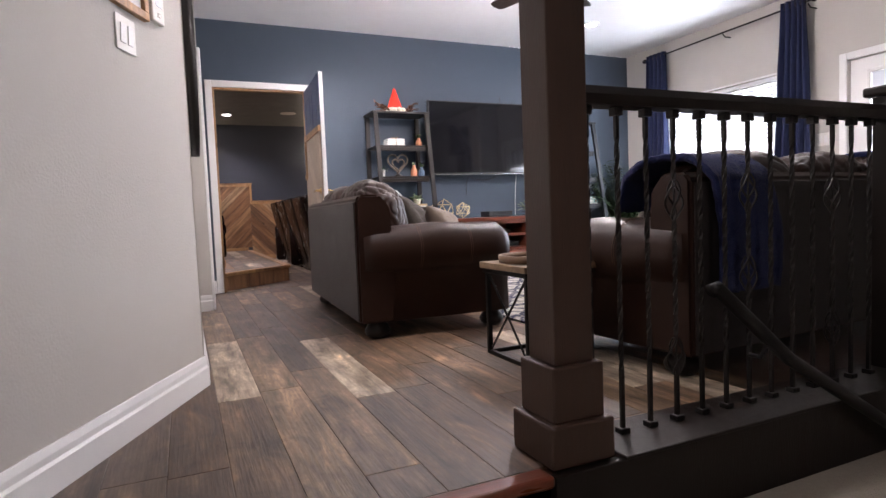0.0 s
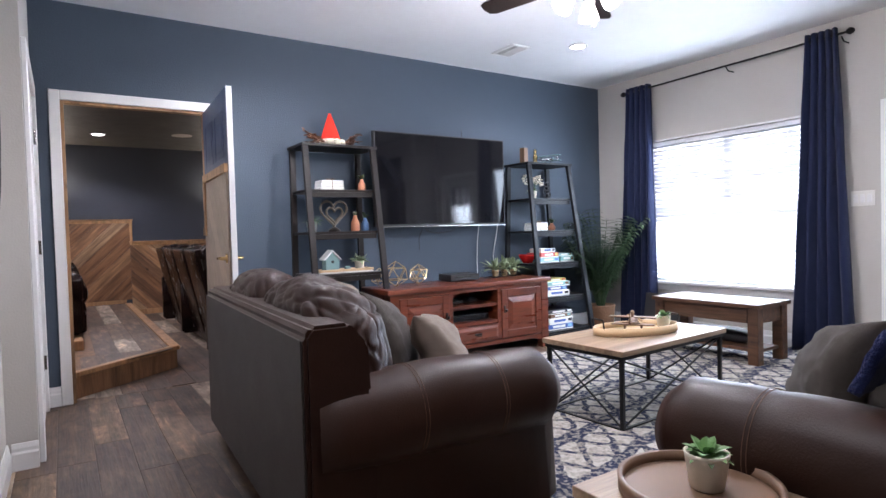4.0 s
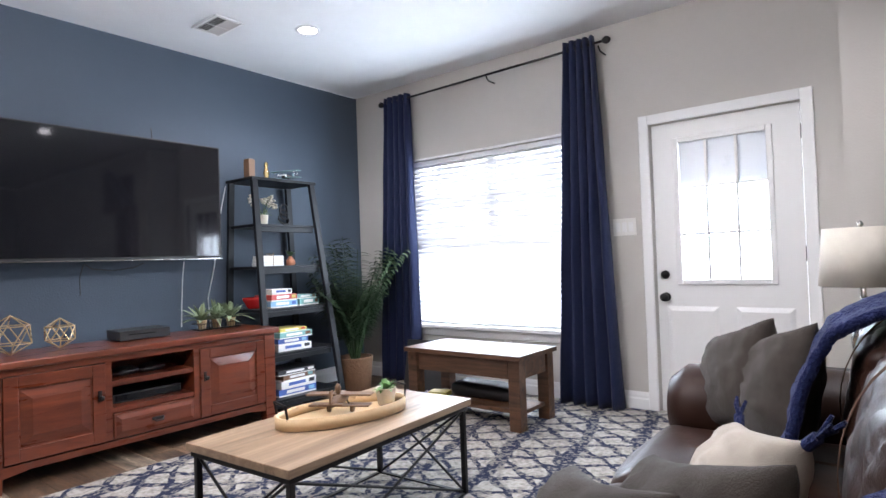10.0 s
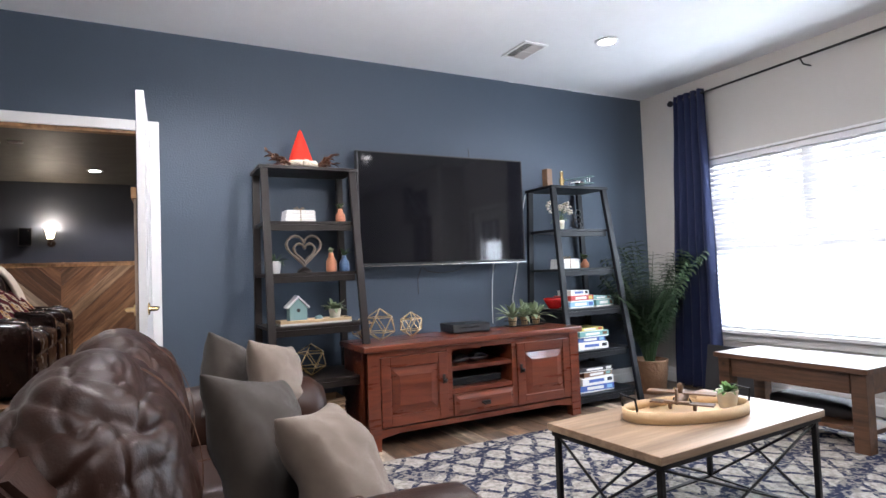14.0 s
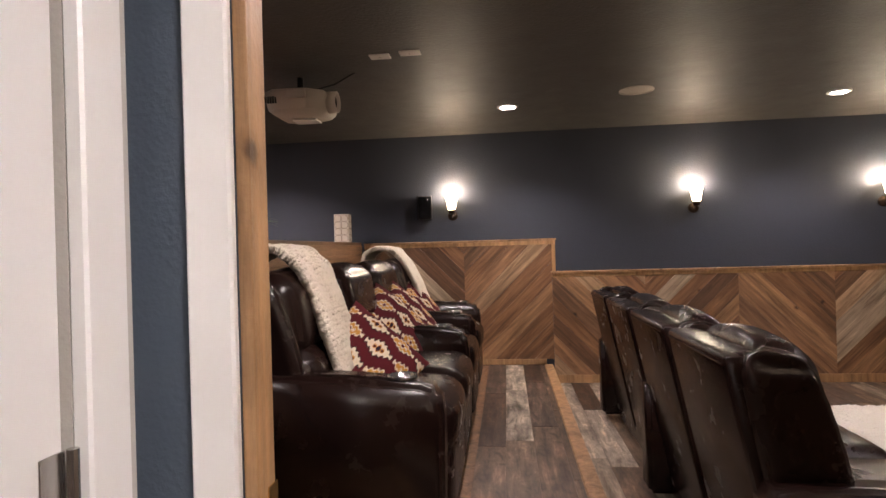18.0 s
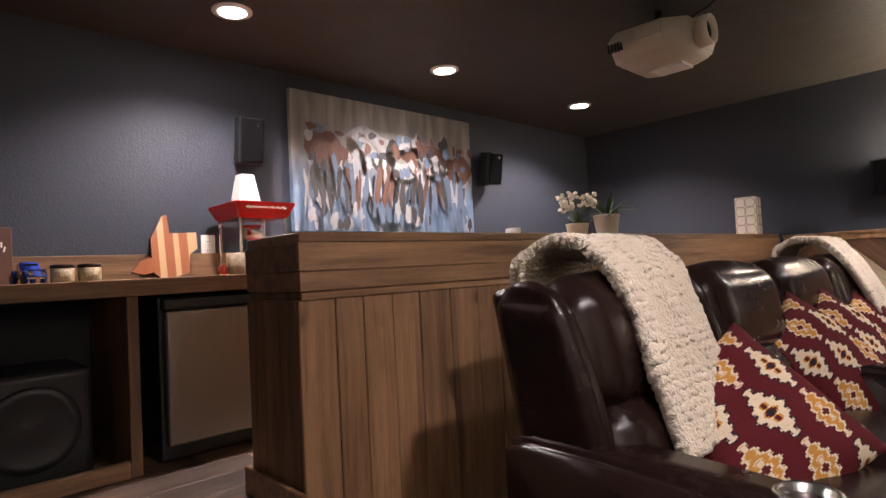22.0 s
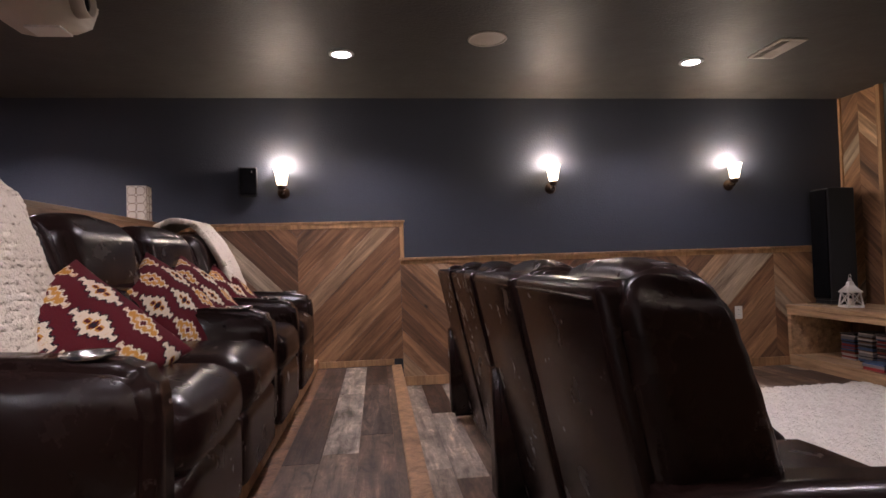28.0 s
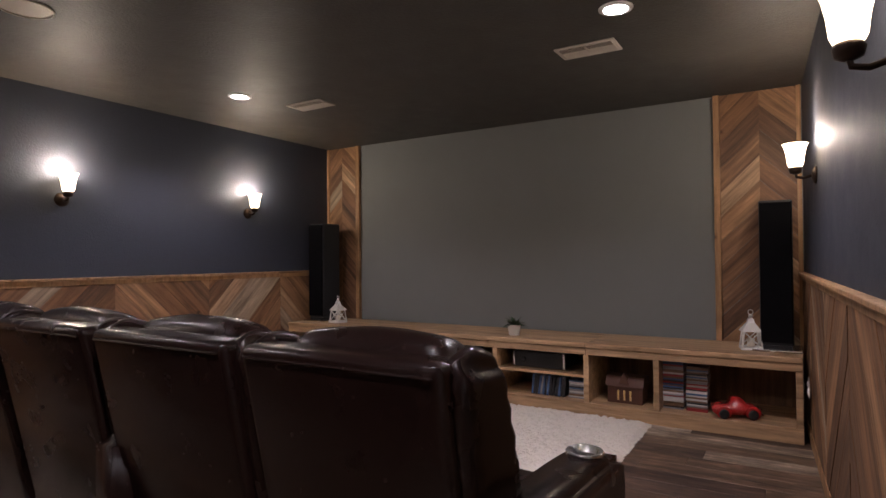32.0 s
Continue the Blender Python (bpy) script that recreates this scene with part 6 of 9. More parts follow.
curtain(6.88, 7.16, 2.57, "long navy grommet curtain panel gathered beside the window", 1.0, 6.84, 7.28)
curtain(5.15, 5.37, 2.61, "long navy grommet curtain panel gathered beside the outside door", 2.3, 5.05, 5.5)
cr = thing("curtain_rod", "thin black curtain rod with round finials", "curtain rod", at(0, 0, 0))
part("rod", rod(bmesh.new(), (XW - 0.125, 5.08, 2.555), (XW - 0.125, 7.2, 2.525), 0.009, seg=10), METAL, cr, "", True)
for y, z in ((5.06, 2.556), (7.22, 2.524)):
    part("finial", lathe(bmesh.new(), [(0.01, -0.03), (0.02, -0.02), (0.028, 0), (0.02, 0.02), (0.008, 0.03)], (0, 0, 0), 14, m=Matrix.Translation((XW - 0.125, y, z)) @ Matrix.Rotation(radians(90), 4, "X")), METAL, cr, "", True)
for y in (5.12, 6.06, 7.18):
    part("bracket", pipe(bmesh.new(), [(XW - 0.001, y, 2.5), (XW - 0.09, y, 2.5), (XW - 0.125, y, 2.53)], 0.006, 6), METAL, cr)

# ---------------------------------------------------------------- television
tv = thing("television", "large flat black television mounted on the blue wall", "television", at(0, 0, 0))
part("screen", blk(4.008, 5.402, YB - 0.205, YB - 0.2, 1.17, 1.965, 0.001, 1), TVGLASS, tv, "glossy black screen")
part("body", blk(3.995, 5.415, YB - 0.2, YB - 0.15, 1.153, 1.975, 0.004), BLACK, tv)
part("bottom_trim", blk(3.995, 5.415, YB - 0.206, YB - 0.195, 1.147, 1.1525), STEEL, tv)
part("wall_mount", blk(4.4, 5.0, YB - 0.15, YB - 0.001, 1.35, 1.7), METAL, tv)
part("antenna", rod(bmesh.new(), (4.93, YB - 0.18, 1.975), (4.925, YB - 0.18, 2.05), 0.003, seg=6), BLACK, tv)
bm = pipe(bmesh.new(), [(4.5, YB - 0.17, 1.13), (4.55, YB - 0.15, 1.1), (4.68, YB - 0.12, 1.085), (4.8, YB - 0.15, 1.1), (4.86, YB - 0.17, 1.13)], 0.004, 6)
part("cable", bm, BLACK, tv)
part("cable", pipe(bmesh.new(), [(4.52, YB - 0.1, 1.13), (4.525, YB - 0.02, 1.05), (4.53, YB - 0.012, 0.93)], 0.003, 6), BLACK, tv)
cab = thing("power_cord", "white power cords hanging down the blue wall", "cable", at(0, 0, 0))
part("cord", pipe(bmesh.new(), [(5.2, YB - 0.05, 1.13), (5.2, YB - 0.02, 1.0), (5.19, YB - 0.02, 0.8), (5.17, YB - 0.05, 0.66)], 0.004, 6), CORD, cab)
part("cord", pipe(bmesh.new(), [(5.56, YB - 0.03, 1.72), (5.52, YB - 0.015, 1.5), (5.46, YB - 0.012, 1.1), (5.4, YB - 0.012, 0.85), (5.41, YB - 0.03, 0.6)], 0.004, 6), CORD, cab)

# ---------------------------------------------------------------- ladder shelves
SHL, SHR = at(3.3, YB - 0.02, 0), at(5.5, YB - 0.02, 0)
ladder_shelf(SHL, 0.64, 1.785, (0.13, 0.46, 0.79, 1.12, 1.45), 0.6, 0.34, "espresso leaning bookshelf with ornaments beside the television", ESPRESSO, 0.62)
ladder_shelf(SHR, 0.72, 1.735, (0.1, 0.43, 0.76, 1.08, 1.4), 0.6, 0.36, "black leaning bookshelf with games and ornaments", mat("black_shelf_paint", (0.005, 0.0055, 0.007), (0.008, 0.009, 0.011), rough=0.5, bump=0.08, spec=0.25), 0.58)

# ---------------------------------------------------------------- bench table under the window
bt = thing("lift_top_table", "rustic brown wooden table with square legs under the window", "table", at(6.07, 5.35, 0))
part("tabletop", blk(0.0, 0.48, 0.0, 0.94, 0.45, 0.48, 0.003), RUSTIC, bt)
part("apron", blk(0.03, 0.05, 0.11, 0.83, 0.33, 0.449), RUSTIC, bt)
part("apron", blk(0.43, 0.45, 0.11, 0.83, 0.33, 0.449), RUSTIC, bt)
part("apron", blk(0.11, 0.37, 0.03, 0.05, 0.33, 0.449), RUSTIC, bt)
part("apron", blk(0.11, 0.37, 0.89, 0.91, 0.33, 0.449), RUSTIC, bt)
for lx in (0.02, 0.38):
    for ly in (0.02, 0.84):
        part("leg", blk(lx, lx + 0.08, ly, ly + 0.08, 0.014, 0.449, 0.004), RUSTIC, bt)
part("shelf", blk(0.1, 0.4, 0.05, 0.89, 0.1, 0.125, 0.003), RUSTIC, bt)
sc_ = thing("bathroom_scale", "flat dark bag lying on the table's lower shelf", "bag", at(6.4, 5.82, 0.125))
part("body", pad(bmesh.new(), (0.2, 0.5, 0.09), Matrix.Translation((0, 0, 0.045)), 0.4, 0.2, 8, 0.01, 4), BLACK, sc_, "", True)
dk = thing("folded_chair", "black folded screen leaning beside the curtain", "screen", at(6.72, 6.62, 0) @ turn_z(8))
part("panel", blk(-0.02, 0.02, -0.22, 0.24, 0.005, 0.42, 0.004, m=Matrix.Rotation(radians(12), 4, "Y")), BLACK, dk)

# ---------------------------------------------------------------- ceiling fan, vent, recessed lights
fan = thing("ceiling_fan", "dark-bladed ceiling fan with a lit light kit", "ceiling fan", at(4.14, 5.21, 0))
part("canopy", lathe(bmesh.new(), [(0.07, 0), (0.075, -0.02), (0.05, -0.06), (0.02, -0.07)], (0, 0, HL - 0.0005), 24), STEEL, fan, "", True)
part("downrod", rod(bmesh.new(), (0, 0, HL - 0.2), (0, 0, HL - 0.06), 0.013), STEEL, fan)
part("motor", lathe(bmesh.new(), [(0.04, -0.2), (0.11, -0.21), (0.125, -0.25), (0.12, -0.29), (0.06, -0.31)], (0, 0, HL), 28), STEEL, fan, "", True)
for i in range(5):
    a = math.radians(35 + 72 * i)
    bm = prism(bmesh.new(), [(0.16, -0.05), (0.3, -0.06), (0.62, -0.068), (0.66, -0.05), (0.67, 0), (0.66, 0.05), (0.62, 0.068), (0.3, 0.06), (0.16, 0.05)], "z", -0.004, 0.004)
    mm_ = Matrix.Translation((0, 0, HL - 0.27)) @ Matrix.Rotation(a, 4, "Z") @ Matrix.Rotation(radians(11), 4, "X")
    for v in bm.verts:
        v.co = mm_ @ v.co
    bl = part("blade", bm, ESPRESSO, fan, "dark walnut fan blade")
    part("blade_iron", blk(0.09, 0.2, -0.015, 0.015, 0.005, 0.012, 0.002, m=mm_), STEEL, bl)
part("light_kit", lathe(bmesh.new(), [(0.05, -0.31), (0.07, -0.33), (0.05, -0.37), (0.02, -0.38)], (0, 0, HL), 20), STEEL, fan, "", True)
for i in range(3):
    a = math.radians(40 + 120 * i)
    q = Matrix.Translation((0.09 * math.cos(a), 0.09 * math.sin(a), HL - 0.37)) @ Matrix.Rotation(a, 4, "Z") @ Matrix.Rotation(radians(140), 4, "Y")
    part("glass_shade", lathe(bmesh.new(), [(0.018, 0), (0.035, 0.03), (0.05, 0.08), (0.055, 0.1), (0.05, 0.1), (0.03, 0.035)], (0, 0, 0), 20, m=q), glow("lit_bulb_glass", (1, 0.95, 0.88), 16.0), fan, "glowing frosted glass shade", True)
part("pull_chain", rod(bmesh.new(), (0.02, -0.03, HL - 0.5), (0.02, -0.03, HL - 0.38), 0.002, seg=6), STEEL, fan)
part("pull_fob", lathe(bmesh.new(), [(0.004, 0), (0.008, 0.01), (0.006, 0.03), (0.003, 0.04)], (0.02, -0.03, HL - 0.54), 10), CERAMIC, fan, "", True)
lamp("fan_light", "POINT", Matrix.Translation((4.14, 5.21, HL - 0.52)), 85, BULB, 0.09)


def recessed(x, y, z, energy, colour, trim, group, cone=150):
    t = thing("recessed_light", "round recessed ceiling light, switched on", "ceiling light", at(x, y, z), group)
    part("trim_ring", lathe(bmesh.new(), [(0.062, -0.001), (0.085, -0.001), (0.085, -0.006), (0.06, -0.01)], (0, 0, 0), 28, ring=True), trim, t, "", True)
    part("lens", lathe(bmesh.new(), [(0.001, -0.004), (0.06, -0.004), (0.06, -0.008), (0.001, -0.008)], (0, 0, 0), 24), glow("lit_lens", colour, 40.0), t, "glowing lens")
    lamp("recessed_lamp", "SPOT", look((x, y, z - 0.015), (x, y, 0)), energy, colour, 0.05, cone=cone)
    return t


for x, y in ((5.62, 6.67), (2.96, 6.58), (2.5, 4.2), (5.4, 3.9)):
    recessed(x, y, HL, 130 if x < 3 and y > 6 else 80, BULB, WHITE, "living room downlights")


def ceiling_vent(m, sx, sy, label, frame_mat):
    v = thing("ceiling_vent", label, "vent", m)
    bm = bmesh.new()
    w = 0.025
    for a in ((-sx / 2, sx / 2, -sy / 2, -sy / 2 + w), (-sx / 2, sx / 2, sy / 2 - w, sy / 2), (-sx / 2, -sx / 2 + w, -sy / 2 + w, sy / 2 - w), (sx / 2 - w, sx / 2, -sy / 2 + w, sy / 2 - w)):
        block(bm, *a, -0.012, -0.001, 0.003, 1)
    part("frame", bm, frame_mat, v)
    part("backing", blk(-sx / 2 + w, sx / 2 - w, -sy / 2 + w, sy / 2 - w, -0.003, -0.001), BLACK, v)
    n = 9
    for i in range(n):
        yy = -sy / 2 + w + (sy - 2 * w) * (i + 0.5) / n
        part("slat", blk(-sx / 2 + w, sx / 2 - w, -0.007, 0.007, -0.001, 0.001, m=Matrix.Translation((0, yy, -0.009)) @ Matrix.Rotation(radians(38 if i < n / 2 else -38), 4, "X")), frame_mat, v)
    part("damper_bar", blk(-0.006, 0.006, -sy / 2 + w, sy / 2 - w, -0.013, -0.0125), frame_mat, v)
    return v


ceiling_vent(at(5.165, 7.04, HL, 90), 0.31, 0.21, "white metal ceiling vent", WHITE)

# ---------------------------------------------------------------- wall plates, picture, thermostat, clock
def rocker_plate(m, n, label):
    """A wall plate that lies on the plane y = 0 and faces -y."""
    t = thing("switch_plate", label, "light switch", m)
    w = 0.045 * n + 0.03
    part("plate", blk(-w / 2, w / 2, -0.006, -0.0005, -0.06, 0.06, 0.003), CERAMIC, t)
    for i in range(n):
        cx = (i - (n - 1) / 2) * 0.046
        part("rocker", blk(cx - 0.016, cx + 0.016, -0.01, -0.0062, -0.033, 0.033, 0.002, m=Matrix.Rotation(radians(3), 4, "X")), WHITE, t)
    return t


rocker_plate(at(XW, 5.03, 1.265, -90), 3, "white triple switch plate beside the outside door")
# faces of the slanting wall: its own x runs down the wall, -y of the plate looks out
def on_slant(s, z):
    return Matrix.Translation(ang @ Vector((s, 0, z))) @ turn_z(65)


rocker_plate(on_slant(0.455, 1.365), 2, "white double switch plate on the slanting wall")
th = thing("thermostat", "white wall thermostat with a small display", "thermostat", on_slant(0.245, 1.53))
part("body", blk(-0.045, 0.045, -0.022, -0.0005, -0.06, 0.06, 0.006), CERAMIC, th)
part("display", blk(-0.02, 0.02, -0.0235, -0.0225, 0.0, 0.035), FROST, th)
part("button", blk(-0.012, 0.012, -0.025, -0.0225, -0.04, -0.025, 0.002), CERAMIC, th)
pc = thing("wall_picture", "wood-framed picture with a white mat on the slanting wall", "picture", on_slant(0.6, 1.67))
bm = bmesh.new()
for a in ((-0.28, 0.28, -0.22, -0.19), (-0.28, 0.28, 0.19, 0.22), (-0.28, -0.25, -0.19, 0.19), (0.25, 0.28, -0.19, 0.19)):
    block(bm, a[0], a[1], -0.025, -0.0005, a[2], a[3], 0.003)
part("frame", bm, CEDAR, pc, "warm brown wooden frame")
part("mat_board", blk(-0.25, 0.25, -0.01, -0.0005, -0.19, 0.19), PAPER, pc)

ck = thing("wall_clock", "large open-work dark metal wall clock", "clock", Matrix.Translation((XK + 0.001, 5.5, 1.66)) @ Matrix.Rotation(radians(90), 4, "Y"))
R = 0.5
for rr, ww in ((R, 0.03), (R * 0.62, 0.012)):
    bm = bmesh.new()
    lo = lathe(bm, [(rr - ww, 0.008), (rr + ww, 0.008), (rr + ww, 0.07), (rr - ww, 0.07), (rr - ww, 0.009)], (0, 0, 0), 64, ring=True)
    part("ring", bm, IRON, ck, "", True)
for i in range(12):
    a = 2 * math.pi * i / 12
    for da in (-0.05, 0.05):
        part("numeral_bar", rod(bmesh.new(), (R * 0.64 * math.cos(a + da * 0.6), R * 0.64 * math.sin(a + da * 0.6), 0.02), (R * 0.94 * math.cos(a + da), R * 0.94 * math.sin(a + da), 0.02), 0.008, seg=6), IRON, ck)
part("hub", lathe(bmesh.new(), [(0.045, 0.006), (0.045, 0.036), (0.02, 0.045)], (0, 0, 0), 20), IRON, ck, "", True)
part("hour_hand", blk(-0.012, 0.012, 0.0, 0.2, 0.036, 0.042, m=Matrix.Rotation(radians(-70), 4, "Z")), IRON, ck)
part("minute_hand", blk(-0.009, 0.009, 0.0, 0.34, 0.043, 0.049, m=Matrix.Rotation(radians(50), 4, "Z")), IRON, ck)
for i in range(4):
    a = math.pi / 4 + i * math.pi / 2
    part("spoke", rod(bmesh.new(), (0.04 * math.cos(a), 0.04 * math.sin(a), 0.018), (R * 0.62 * math.cos(a), R * 0.62 * math.sin(a), 0.018), 0.006, seg=6), IRON, ck)

# ---------------------------------------------------------------- doors
hd = tagged(new("door_2"), "closed white six-panel hall door with nickel hinges", "door", kind="structure")
hd.matrix_basis = Matrix.Translation((XL - 0.012, YB - 0.135, 0)) @ turn_z(-90)
part("leaf", blk(0.004, 0.918, -0.0175, 0.0175, 0.01, 2.02, 0.002), WHITE, hd)
part("panels", six_panel(bmesh.new(), 0.92, 2.02, -0.018, -1), WHITE, hd)
part("panels", six_panel(bmesh.new(), 0.92, 2.02, 0.018, 1), WHITE, hd)
for z in (0.28, 1.02, 1.72):
    hg = part("hinge", blk(0.003, 0.04, 0.018, 0.0205, z, z + 0.09, 0.0008, 1), STEEL, hd, "satin nickel hinge")
    part("knuckle", rod(bmesh.new(), (-0.002, 0.026, z), (-0.002, 0.026, z + 0.09), 0.007, seg=10), STEEL, hg)
setting("hall_recess", blk(0.2, 0.25, 5.4, YB, 0, HL), GREIGE, "plain greige wall beyond the hall door", "wall")

td = tagged(new("door_3"), "open door, white six-panel outside and blue with pine boards on its theater face", "door", kind="structure")
td.matrix_basis = Matrix.Translation((DX1 - 0.005, YB - 0.025, 0)) @ turn_z(-92.5)
LW = 0.9
part("leaf", blk(0.0, LW, -0.0175, 0.0175, 0.012, 2.03, 0.002), WHITE, td)
part("panels", six_panel(bmesh.new(), LW, 2.03, 0.018, 1), WHITE, td, "white six-panel face")
part("blue_face", blk(0.004, LW - 0.004, -0.0195, -0.0178, 1.12, 2.026), BLUEDOOR, td, "blue painted upper face")
bm = six_panel(bmesh.new(), LW, 2.03, -0.02, -1)
for f in [f for f in bm.faces if max(v.co.z for v in f.verts) < 1.56]:
    bm.faces.remove(f)
part("blue_panels", bm, BLUEDOOR, td, "blue painted sunk panels")
for a, b, c, d2 in ((0.05, LW - 0.006, 1.5, 1.555), (0.05, 0.105, 1.17, 1.5), (0.0, 0.105, 1.115, 1.17)):
    part("cap_trim", blk(a, b, -0.045, -0.0178, c, d2, 0.003), CEDAR, td, "pine cap trim")
tdp = part("pine_panel", prism(bmesh.new(), [(0.004, 0.02), (LW - 0.006, 0.02), (LW - 0.006, 1.5), (0.105, 1.5), (0.105, 1.115), (0.004, 1.115)], "y", -0.0205, -0.0196), PINEY, td, "pine boards at a slant")
for k in range(-8, 14):
    for field in ([(0.105, 0.03), (LW - 0.012, 0.03), (LW - 0.012, 1.498), (0.105, 1.498)], [(0.012, 0.03), (0.105, 0.03), (0.105, 1.113), (0.012, 1.113)]):
        poly = field
        c = k * 0.19
        for sg in (-1, 1):
            poly = clip(poly, lambda u, z, sg=sg, c=c: 0.093 - sg * ((u - c) + (z - 0.03))) if len(poly) > 2 else []
        if len(poly) > 2 and abs(sum(p[0] * q[1] - q[0] * p[1] for p, q in zip(poly, poly[1:] + poly[:1]))) > 0.01:
            part("board", prism(bmesh.new(), poly, "y", -0.033, -0.021), PALEPINE, tdp)
for sgn in (-1, 1):
    y = 0.02 * sgn if sgn > 0 else -0.034
    bm = bmesh.new()
    lathe(bm, [(0.03, 0), (0.03, 0.006), (0.012, 0.01), (0.011, 0.04)], (0, 0, 0), 18, m=Matrix.Translation((LW - 0.065, y, 0.965)) @ Matrix.Rotation(radians(-90 * sgn), 4, "X"))
    pipe(bm, [(LW - 0.065, y + 0.038 * sgn, 0.965), (LW - 0.09, y + 0.042 * sgn, 0.967), (LW - 0.17, y + 0.04 * sgn, 0.96)], [0.009, 0.008, 0.006], 8)
    part("door_handle", bm, BRASS, td, "brass lever handle", True)
# made-up downlight, never in view, added to brighten the lower landing
recessed(1.0, 0.6, HL, 90, BULB, WHITE, "living room downlights")


# ---------------------------------------------------------------- theater lights
def can(x, y, energy, colour):
    recessed(x, y, HT, energy, colour, WHITE, "theater downlights", 140)


COOL = (1.0, 0.95, 0.97)
for x, y, e in ((-0.33, 8.98, 100), (-0.33, 10.26, 100), (-0.3, 11.63, 100), (2.2, 8.86, 95), (2.18, 11.6, 100), (4.72, 11.69, 75), (4.69, 8.84, 80)):
    can(x, y, e, COOL)
SHADEGLOW = glow("lit_alabaster_glass", (1.0, 0.82, 0.54), 7.0)


def sconce(x, y, out, energy=14.0, turn=None):
    """A wall lamp: round plate, curved arm, open bell of glass. out is the direction away from the wall along y."""
    t = thing("wall_sconce", "bronze wall sconce with a glowing frosted glass bell", "wall lamp", (turn or Matrix()) @ at(x, y, 1.66), "theater wall sconces")
    part("back_plate", lathe(bmesh.new(), [(0.05, 0), (0.05, 0.008), (0.035, 0.018), (0.02, 0.024)], (0, 0, 0), 24, m=Matrix.Translation((0, out * 0.0005, 0)) @ Matrix.Rotation(radians(-90 * out), 4, "X")), BRONZE, t, "", True)
    part("arm", pipe(bmesh.new(), [(0, out * 0.02, 0), (0, out * 0.06, -0.012), (0, out * 0.095, -0.005), (0, out * 0.1, 0.02)], 0.009, 10), BRONZE, t, "", True)
    part("cup", lathe(bmesh.new(), [(0.012, 0.01), (0.03, 0.018), (0.036, 0.04), (0.03, 0.052)], (0, out * 0.1, 0), 20), BRONZE, t, "", True)
    part("glass_bell", lathe(bmesh.new(), [(0.03, 0.05), (0.04, 0.07), (0.046, 0.12), (0.056, 0.165), (0.066, 0.185), (0.062, 0.185), (0.05, 0.16), (0.04, 0.12), (0.03, 0.06)], (0, out * 0.1, 0), 28), SHADEGLOW, t, "glowing frosted glass", True)
    lamp("sconce_lamp", "POINT", (turn or Matrix()) @ Matrix.Translation((x, y + out * 0.1, 1.66 + 0.215)), energy, (1.0, 0.87, 0.68), 0.035)
    return t


for x in (1.62, 3.915, 5.595):
    sconce(x, YF - 0.002, -1)
for x in (3.44, 5.64):
    sconce(x, YS + 0.002, 1, turn=NEAR)

# ---------------------------------------------------------------- recliners, blankets, pillows
REAR_END, FRONT_END = 12.14, 8.555 + 4 * 0.62 + 3 * 0.17
rear, rear_seats, _ = recliner_row("recliner_row", at(0.96, REAR_END, P2, -90), "ASASASSA", "row of four dark brown leather recliners on the riser", 0.62, 0.17, "theater recliner rows", 1.03)
front, front_seats, _ = recliner_row("recliner_row", at(2.7, FRONT_END, 0.0, -90), "ASSASSA", "front row of dark brown leather recliners with steel cup holders", 0.62, 0.17, "theater recliner rows", 1.03, 0.3)
OVER = [(0.0, 0.86), (0.015, 0.98), (0.045, 1.07), (0.13, 1.115), (0.25, 1.105), (0.36, 1.0), (0.44, 0.84), (0.5, 0.68), (0.58, 0.565), (0.76, 0.545)]
for lx, w, sd, lab in ((rear_seats[3] + 0.06, 0.38, 1, "cream sherpa throw draped over the recliner back and seat"), (rear_seats[0], 0.36, 5, "cream sherpa throw draped over the last recliner's back")):
    path = OVER[:5] + [(0.34, 1.02), (0.4, 0.86), (0.45, 0.72), (0.5, 0.58)] if sd == 1 else OVER[:8]
    th, _f = drape(at(0.96, REAR_END - lx, P2, -90), path, w, SHERPA, lab, "throw_blanket", 0.034, 0.014, sd, 60, sub=22, pile=0.002, rib=0.0026)
for px, py, pz, rz, tilt, spin in ((1.5, 9.54, 0.835, -128, -50, 30), (1.46, 10.42, 0.86, -112, -54, 34), (1.48, 10.78, 0.86, -108, -54, 28), (1.44, 11.48, 0.86, -106, -54, 36)):
    m = Matrix.Translation((px, py, pz)) @ turn_z(rz + 180) @ Matrix.Rotation(radians(-tilt), 4, "X") @ turn_z(spin)
    pillow(m, (0.48, 0.48, 0.17), KILIM, "burgundy throw pillow woven with cream and gold stepped diamonds", "southwest pillows", 0.006, int(py * 7))

# ---------------------------------------------------------------- bar and back counter
bx0, bx1, by0, by1 = 0.2, 0.556, 8.755, YF - 0.045
bar = thing("bar", "reclaimed pine plank bar with a thick banded top", "bar", Matrix.Translation((0.566, 8.75, BARZ)) @ turn_z(-2.0) @ Matrix.Translation((-0.566, -8.75, 0)))
TOP = 1.42 - BARZ
part("core", blk(bx0 + 0.02, bx1 - 0.02, by0 + 0.02, by1, 0.0, TOP - 0.03), PINEY, bar)
part("top_board", blk(bx0 - 0.006, (bx0 + bx1) / 2 - 0.001, by0 - 0.006, by1, TOP - 0.03, TOP, 0.004), PINEH, bar)
part("top_board", blk((bx0 + bx1) / 2 + 0.001, bx1 + 0.006, by0 - 0.006, by1, TOP - 0.03, TOP, 0.004), PINEH, bar)
